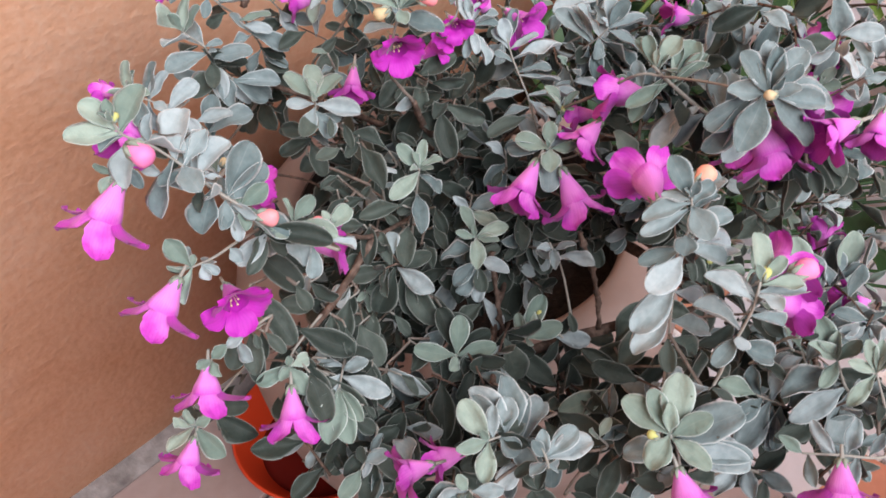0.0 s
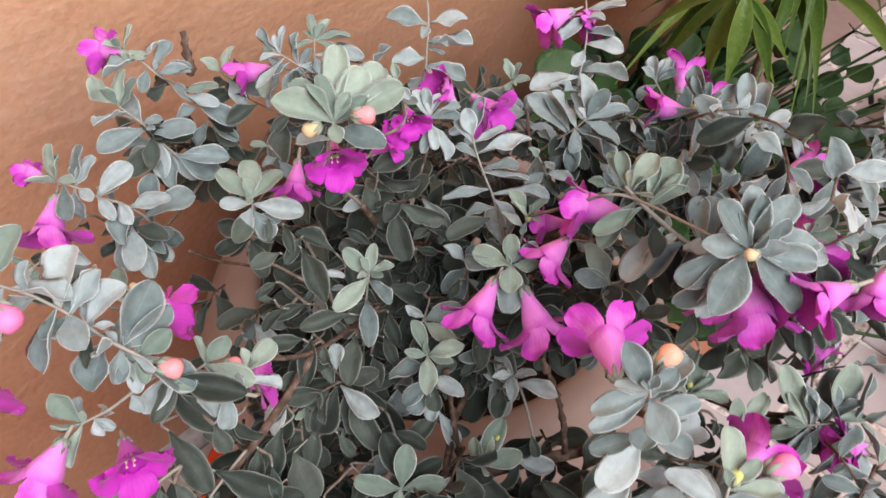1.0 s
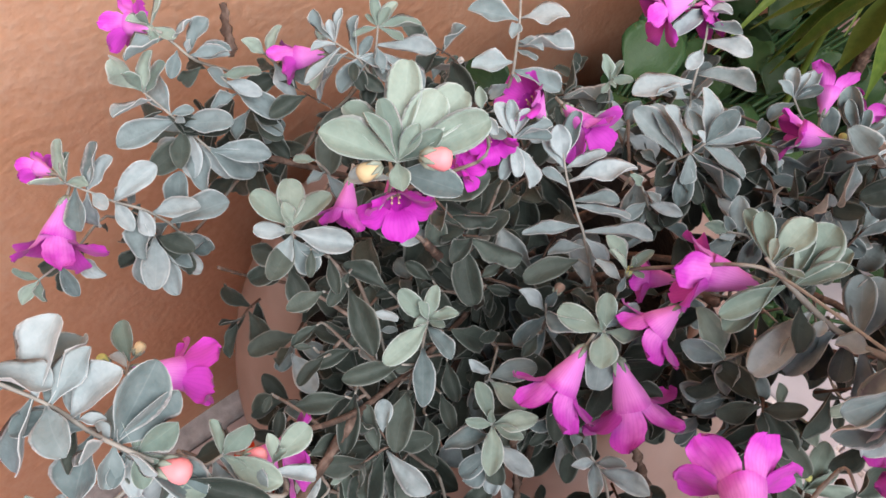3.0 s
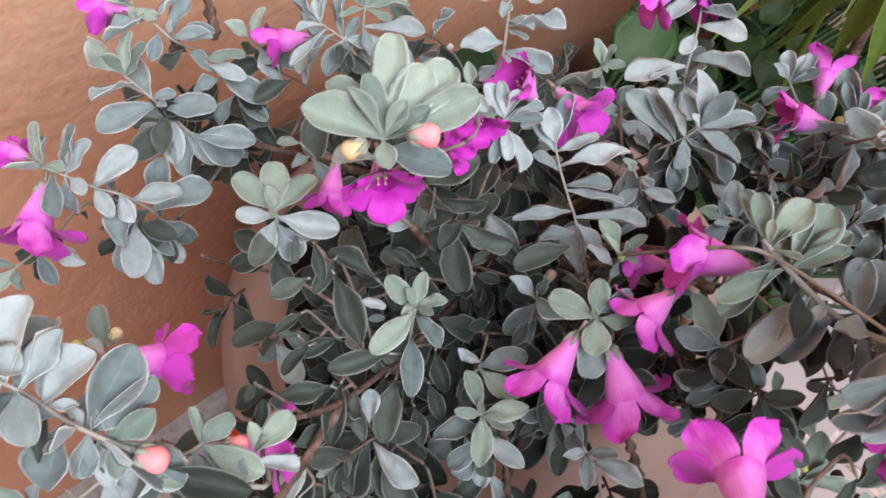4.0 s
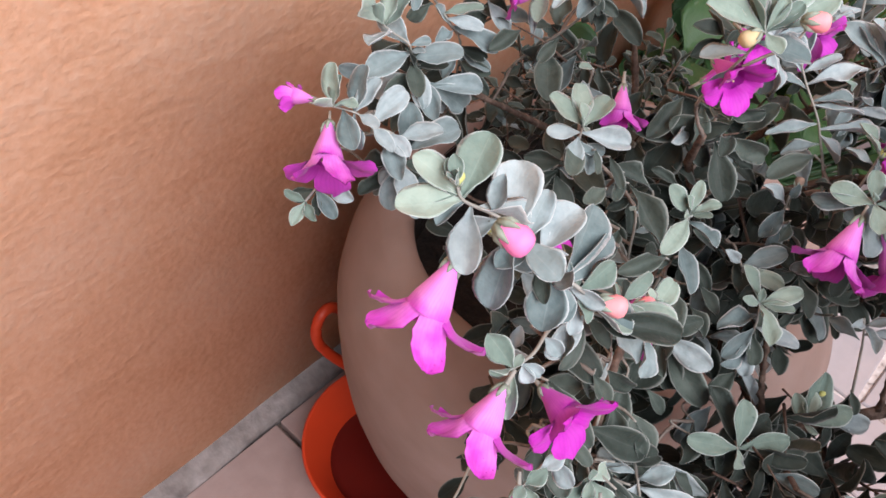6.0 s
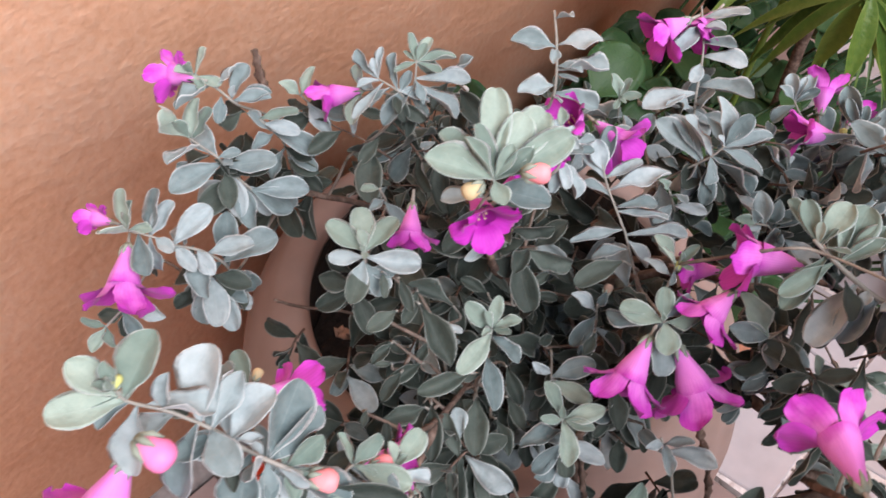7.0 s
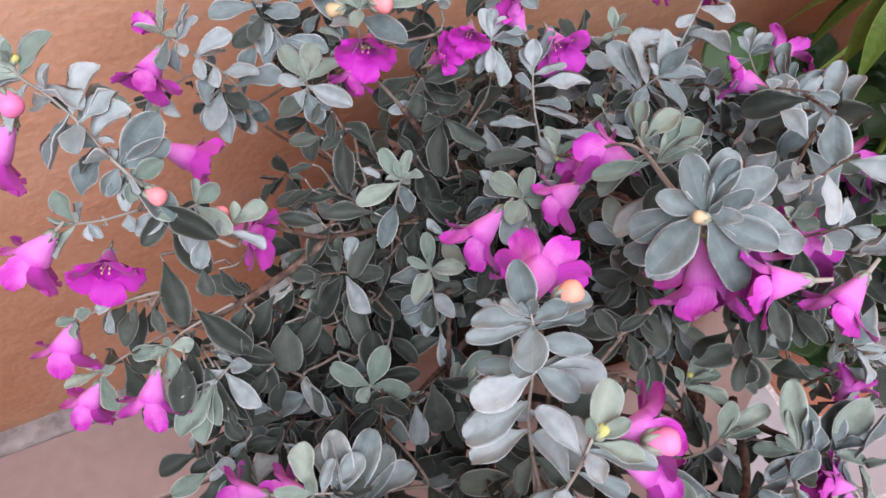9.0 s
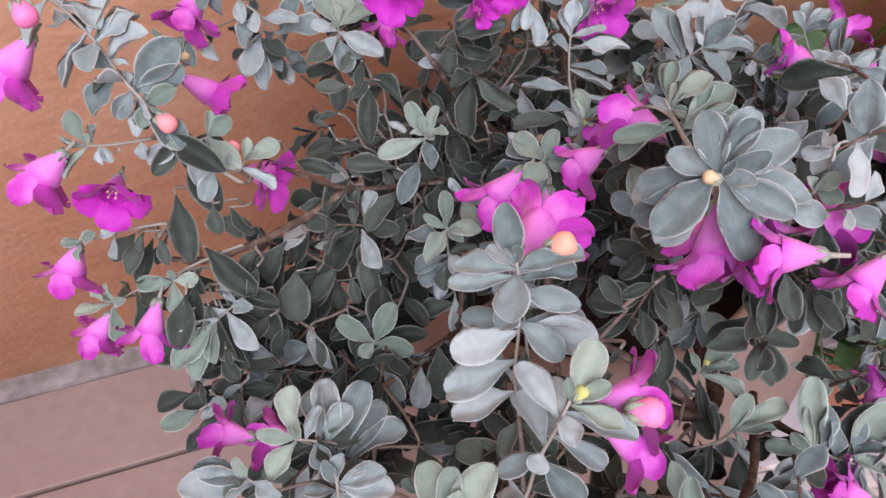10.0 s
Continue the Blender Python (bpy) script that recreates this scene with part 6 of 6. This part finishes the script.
flower((0.3389, 0.1080, 0.6154), (0.3528, 0.1015, 0.6155), 0.85, 0, 0)
flower((0.3093, 0.0561, 0.6273), (0.3034, 0.0544, 0.6220), 0.8, 0, 0)
flower((0.3850, 0.0822, 0.4959), (0.3826, 0.0748, 0.4893), 0.7, 0, 0.6)
bud((0.2095, 0.2301, 0.6415), 5.5, 2, (0.2156, 0.2280, 0.6434))
bud((0.2233, 0.2162, 0.6482), 6.5, 1, (0.2190, 0.2207, 0.6486))
bud((0.0937, 0.2284, 0.6381), 8, 6, (0.0915, 0.2369, 0.6413))
bud((0.1279, 0.2121, 0.5952), 7, 1, (0.1246, 0.2170, 0.5956))
bud((0.1484, 0.2097, 0.5792), 5.5, 1, (0.1446, 0.2129, 0.5783))
bud((0.2265, 0.0862, 0.6285), 7, 3, (0.2186, 0.0877, 0.6239))
bud((0.2362, 0.0450, 0.6028), 8, 6, (0.2264, 0.0509, 0.5997))
bud((0.2696, 0.0873, 0.6396), 4, 2, (0.2714, 0.0864, 0.6393))
bud((0.1290, 0.2610, 0.5893), 3.5, 4, (0.1300, 0.2570, 0.5880))
bud((0.1393, 0.2571, 0.5902), 3.5, 2, (0.1350, 0.2560, 0.5880))
bud((0.1755, 0.0582, 0.5515), 3.5, 4, (0.1771, 0.0554, 0.5508))
bud((0.2202, 0.0532, 0.6076), 4, 4, (0.2179, 0.0524, 0.6063))
bud((0.3144, 0.1036, 0.5038), 3, 4, (0.3147, 0.1020, 0.5025))
bud((0.3974, 0.1025, 0.4886), 4, 2, (0.3980, 0.1057, 0.4914))
bud((0.2884, 0.1874, 0.5727), 3, 4, (0.2864, 0.1871, 0.5714))
bud((0.2792, 0.2094, 0.5472), 4, 5, (0.2735, 0.2083, 0.5435))
bud((0.3872, 0.1718, 0.5880), 3, 4, (0.3858, 0.1702, 0.5862))
bud((0.2366, 0.1528, 0.4900), 3, 4, (0.2334, 0.1518, 0.4870))
bud((0.0984, 0.2516, 0.6393), 3, 4, (0.0968, 0.2506, 0.6376))

grow()
# ---- inner foliage ----
clump((0.219, 0.277, 0.473), 0.035, 5, 24)
clump((0.218, 0.250, 0.451), 0.035, 5, 24)
clump((0.223, 0.228, 0.456), 0.03, 4, 24)
clump((0.284, 0.253, 0.493), 0.035, 5, 24)
clump((0.268, 0.220, 0.475), 0.035, 4, 24)
clump((0.304, 0.226, 0.488), 0.03, 4, 24)
clump((0.308, 0.272, 0.522), 0.03, 4, 24)
clump((0.360, 0.251, 0.524), 0.035, 4, 24, 0.5)
clump((0.389, 0.206, 0.520), 0.035, 5, 24, 0.5)
clump((0.369, 0.166, 0.561), 0.035, 4, 24, 0.5)
clump((0.414, 0.153, 0.533), 0.03, 3, 24, 0.5)
clump((0.247, 0.404, 0.513), 0.03, 4, 24)
clump((0.287, 0.358, 0.540), 0.03, 4, 24)
clump((0.245, 0.262, 0.565), 0.03, 4, 24)
clump((0.290, 0.110, 0.550), 0.025, 3, 24)
clump((0.230, 0.269, 0.488), 0.03, 4, 24)
clump((0.217, 0.239, 0.464), 0.03, 4, 24)
clump((0.171, 0.219, 0.454), 0.03, 3, 24)
clump((0.296, 0.047, 0.497), 0.03, 3, 24)
clump((0.283, 0.000, 0.492), 0.03, 3, 24)
clump((0.140, 0.217, 0.465), 0.02, 3, 24)
clump((0.182, 0.183, 0.422), 0.025, 3, 24)
clump((0.209, 0.103, 0.462), 0.03, 3, 24)
clump((0.414, 0.075, 0.504), 0.03, 3, 24)
clump((0.196, 0.234, 0.528), 0.03, 4, 24)
clump((0.236, 0.230, 0.469), 0.03, 5, 24)
clump((0.292, 0.242, 0.500), 0.03, 4, 24)
clump((0.271, 0.200, 0.465), 0.03, 4, 24)
clump((0.250, 0.270, 0.493), 0.03, 4, 24)
clump((0.286, 0.192, 0.508), 0.03, 4, 24)
clump((0.247, 0.294, 0.506), 0.025, 3, 24)
clump((0.296, 0.163, 0.495), 0.03, 3, 24)
clump((0.170, 0.225, 0.441), 0.025, 4, 24)
clump((0.215, 0.230, 0.456), 0.03, 4, 24)
clump((0.246, 0.183, 0.423), 0.03, 3, 24)
clump((0.200, 0.266, 0.458), 0.03, 4, 24)
clump((0.240, 0.249, 0.492), 0.03, 4, 24)
clump((0.281, 0.194, 0.531), 0.03, 3, 24)
clump((0.265, 0.286, 0.505), 0.03, 4, 24)
clump((0.328, 0.061, 0.602), 0.03, 4, 24)
clump((0.348, 0.086, 0.611), 0.03, 4, 24, 0.5)
clump((0.125, 0.199, 0.476), 0.02, 3, 24)
clump((0.409, 0.149, 0.545), 0.03, 3, 24, 0.5)
clump((0.266, 0.060, 0.506), 0.03, 4, 24)
clump((0.261, 0.144, 0.406), 0.03, 3, 24)
clump((0.207, 0.105, 0.447), 0.03, 4, 24)
clump((0.197, 0.128, 0.464), 0.03, 3, 24)
clump((0.152, 0.171, 0.485), 0.03, 3, 24)
clump((0.164, 0.221, 0.434), 0.025, 3, 24)
clump((0.166, 0.151, 0.471), 0.03, 3, 24)
clump((0.205, 0.141, 0.429), 0.03, 3, 24)
clump((0.135, 0.149, 0.463), 0.03, 3, 24)
clump((0.218, 0.085, 0.519), 0.03, 3, 24)
clump((0.136, 0.189, 0.465), 0.025, 3, 24)
clump((0.165, 0.118, 0.458), 0.025, 3, 24)
clump((0.373, 0.121, 0.607), 0.02, 4, 16, 0.75)
clump((0.304, 0.077, 0.637), 0.02, 4, 16, 0.75)
clump((0.357, 0.082, 0.628), 0.022, 5, 16, 0.75)
clump((0.379, 0.069, 0.515), 0.02, 4, 16, 0.75)
clump((0.282, 0.017, 0.542), 0.02, 4, 16, 0.75)
clump((0.250, 0.009, 0.528), 0.02, 4, 16, 0.75)
clump((0.394, 0.157, 0.580), 0.02, 4, 16, 0.75)
clump((0.323, 0.081, 0.580), 0.02, 3, 16, 0.75)
clump((0.390, 0.157, 0.578), 0.02, 4, 16, 0.75)
clump((0.372, 0.168, 0.575), 0.02, 3, 16, 0.75)
clump((0.372, 0.206, 0.560), 0.02, 3, 16, 0.75)
clump((0.19, 0.19, 0.42), 0.03, 5, 24)
clump((0.335, 0.385, 0.450), 0.030, 8, 18, 0.08)
clump((0.375, 0.410, 0.440), 0.030, 8, 18, 0.08)
clump((0.420, 0.400, 0.430), 0.030, 8, 18, 0.08)
clump((0.360, 0.350, 0.450), 0.030, 8, 18, 0.08)
clump((0.385, 0.430, 0.440), 0.030, 8, 18, 0.08)
clump((0.440, 0.405, 0.420), 0.030, 8, 18, 0.08)
clump((0.400, 0.340, 0.430), 0.030, 8, 18, 0.08)
clump((0.455, 0.360, 0.430), 0.030, 8, 18, 0.08)
TWIG = [(0.1915, 0.3240, 0.5204), (0.2036, 0.3223, 0.5053), (0.2193, 0.3131, 0.4953), (0.2312, 0.3111, 0.4811)]
STUB = [(0.2473, 0.3871, 0.5663), (0.2500, 0.3922, 0.5733), (0.2533, 0.3980, 0.5786), (0.2551, 0.4019, 0.5832)]

for mass, mat, words in ((loose, LEAF, "silvery leaves of the lower shoots"), (tender, YOUNG_LEAF, "pale young leaves at the tips of the lower shoots"), (inner, OLD_SHADED_LEAF, "inner mass of older green leaves, with shade put into their colour")):
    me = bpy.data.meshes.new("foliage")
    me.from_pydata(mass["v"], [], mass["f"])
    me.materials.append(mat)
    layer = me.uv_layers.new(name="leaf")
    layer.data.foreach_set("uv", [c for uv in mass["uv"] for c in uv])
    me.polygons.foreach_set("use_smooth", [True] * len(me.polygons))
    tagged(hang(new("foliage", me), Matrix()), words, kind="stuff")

tagged(hang(part("twig_mass", side_twigs, BARK), Matrix()), "thin brown side twigs", kind="stuff")

# thin bare twig over the rim, dead stub above the wall side
bm = bmesh.new()
tube(bm, smooth_line([Vector(p) for p in TWIG], 5), [0.0008] * (5 * (len(TWIG) - 1) + 1), 6, 0.4)
hang(part("twig", bm, BARK), Matrix())
bm = bmesh.new()
line = smooth_line([Vector(p) for p in STUB], 6)
tube(bm, line, [0.0020 - 0.0008 * k / (len(line) - 1) for k in range(len(line))], 9, 1.6)
tagged(hang(part("stub", bm, BARK), Matrix()), "dead brown woody stub")

for pts in ((((0.262, 0.131, 0.474), (0.262, 0.139, 0.505), (0.258, 0.150, 0.535))), ((0.226, 0.163, 0.455), (0.232, 0.176, 0.482), (0.236, 0.186, 0.512)), ((0.243, 0.146, 0.466), (0.238, 0.128, 0.440), (0.246, 0.112, 0.418))):
    bm = bmesh.new()
    line = smooth_line([Vector(p) for p in pts], 16)
    tube(bm, line, [0.0013 + 0.0005 * (k % 4 == 0) for k in range(len(line))], 7, 0.9)
    tagged(hang(part("twig", bm, BARK), Matrix()), "knobby brown twig with leaf scars")
bm = bmesh.new()
for k in range(6):
    a = k * 1.05
    tube(bm, [Vector((0.284, 0.396, 0.328)) + q for q in (Vector((0, 0, 0.004)), Vector((math.cos(a), math.sin(a), 0.8)) * (0.003 + 0.001 * (k % 3)), Vector((math.cos(a + 0.9), math.sin(a + 0.9), 0.3 * (k % 4))) * 0.005)], [0.001, 0.0024, 0.0012], 6, 1.0)
tagged(hang(part("dry_flower", bm, DRY), Matrix()), "withered crumpled brown flower")

# ---- strap-leaved plant beside the pot ----
straps = new("strap_leaf_plant")
straps.location = (0.80, 0.36, 0)
tagged(straps, "green plant with long pointed strap leaves spreading from arching stalks", "plant")
bpy.context.view_layer.update()


def strap(root, tip, arch, width, seed):
    """A long leaf, folded along its middle, that arches from root to tip."""
    r = random.Random(seed)
    a, b = Vector(root), Vector(tip)
    bm = bmesh.new()
    uvl = bm.loops.layers.uv.new("leaf")
    toward = Vector((-0.6 + r.uniform(-0.25, 0.25), -0.4 + r.uniform(-0.25, 0.25), 0.7))
    side = (b - a).cross(toward).normalized()
    fold = side.cross(b - a).normalized()
    rows = []
    for i in range(15):
        u = i / 14
        p = a.lerp(b, u) + Vector((0, 0, arch * 4 * u * (1 - u) * (1.15 - 0.3 * u))) + side * 0.02 * (b - a).length * math.sin(2.5 * u + seed)
        w = 0.5 * width * (0.35 + 0.65 * math.sin(math.pi * min(u * 1.1, 1))) * (1 - max(0, (u - 0.55) / 0.45) ** 1.6) + 0.0004
        row = []
        for q in (-1, -0.5, 0, 0.5, 1):
            row.append((bm.verts.new(p + side * w * q + fold * 0.4 * w * abs(q)), u, abs(q)))
        rows.append(row)
    for c, d in zip(rows, rows[1:]):
        for k in range(4):
            vs = (c[k], c[k + 1], d[k + 1], d[k])
            f = bm.faces.new([v[0] for v in vs])
            for lp, v in zip(f.loops, vs):
                lp[uvl].uv = (v[1], v[2])
    ob = part("strap_leaf", bm, STRAP, straps)
    ob.matrix_parent_inverse = Matrix.Translation(-straps.location)


CROWN = Vector((0.90, 0.335, 0.405))
bm = bmesh.new()
tube(bm, smooth_line([Vector(p) for p in ((0.10, -0.02, 0.0), (0.095, -0.02, 0.18), (0.10, -0.025, 0.405))], 6), [0.007 - 0.002 * k / 12 for k in range(13)], 10, 0.4)
part("stem", bm, BARK, straps)
rnd = random.Random(5)
HUB = Vector((0.491, 0.208, 0.589))
bm = bmesh.new()
tube(bm, smooth_line([Vector(p) - straps.location for p in ((0.491, 0.208, 0.589), (0.512, 0.195, 0.612), (0.560, 0.190, 0.635), (0.640, 0.210, 0.630), (0.740, 0.280, 0.560), (0.790, 0.335, 0.420), (0.800, 0.360, 0.200), (0.800, 0.360, 0.0))], 6), [0.0016 + 0.0022 * k / 42 for k in range(43)], 7)
part("leaf_stalk", bm, STRAP, straps)
for k, (tip, arch, w) in enumerate([((0.499, 0.275, 0.524), 0.008, 0.0065), ((0.505, 0.262, 0.508), 0.010, 0.0080), ((0.493, 0.254, 0.513), 0.009, 0.0078), ((0.492, 0.222, 0.530), 0.006, 0.0115), ((0.475, 0.196, 0.540), 0.006, 0.0110), ((0.503, 0.179, 0.534), 0.006, 0.0085), ((0.513, 0.178, 0.549), 0.005, 0.0075), ((0.520, 0.185, 0.527), 0.006, 0.0080), ((0.520, 0.285, 0.535), 0.012, 0.0060), ((0.535, 0.270, 0.520), 0.012, 0.0070)]):
    strap(HUB + Vector((rnd.uniform(-0.002, 0.002), rnd.uniform(-0.002, 0.002), rnd.uniform(-0.002, 0.002))), tip, arch, w, k)
for k in range(54):
    a = rnd.uniform(0, 6.28)
    r = rnd.uniform(0.14, 0.27)
    strap(CROWN + Vector((rnd.uniform(-0.01, 0.01), rnd.uniform(-0.01, 0.01), rnd.uniform(-0.06, 0.03))), CROWN + Vector((r * math.cos(a), r * math.sin(a) * 0.75, rnd.uniform(-0.08, 0.12))), rnd.uniform(0.03, 0.09), rnd.uniform(0.014, 0.024), 20 + k)

# ---- broad-leaved plant at the wall ----
broad = new("broad_leaf_plant")
broad.location = (0.56, 0.47, 0)
tagged(broad, "low dark green plant with broad toothed leaves by the wall", "plant")
bpy.context.view_layer.update()
BROADS = [mesh_of("broad_leaf", blade(0.9, 0.25, 0.2, 0.12, 40 + s, 0.45, nu=12, nv=4, thick=0.008), BROAD) for s in range(3)]
rnd = random.Random(8)
spots = [(0.447, 0.455, 0.415), (0.535, 0.375, 0.395), (0.570, 0.395, 0.375), (0.600, 0.405, 0.380)]
for k in range(95):
    spots.append((rnd.uniform(0.85, 1.35), rnd.uniform(0.05, 0.50), rnd.uniform(0.03, 0.16)))
    spots.append((rnd.uniform(0.66, 1.15), rnd.uniform(0.38, 0.555), rnd.uniform(0.03, 0.20)))
    spots.append((rnd.uniform(0.60, 0.98), rnd.uniform(0.22, 0.54), rnd.uniform(0.08, 0.25)))
for p in spots:
    c = Vector(p) - broad.location
    foot = Vector((rnd.uniform(-0.02, 0.02), rnd.uniform(-0.02, 0.02), 0))
    bm = bmesh.new()
    tube(bm, smooth_line([foot, foot.lerp(c, 0.6) + Vector((0, 0, 0.03)), c], 5), [0.0022] * 11, 6)
    part("leaf_stalk", bm, BROAD, broad)
    o = new("broad_leaf", rnd.choice(BROADS))
    o.parent = broad
    s = rnd.uniform(0.036, 0.060)
    o.matrix_basis = leaf_pose(c, Vector((rnd.uniform(-1, 1), rnd.uniform(-1, 0.3), rnd.uniform(-0.2, 0.7))), s, s, Vector((-0.4, -0.5, 0.8)))
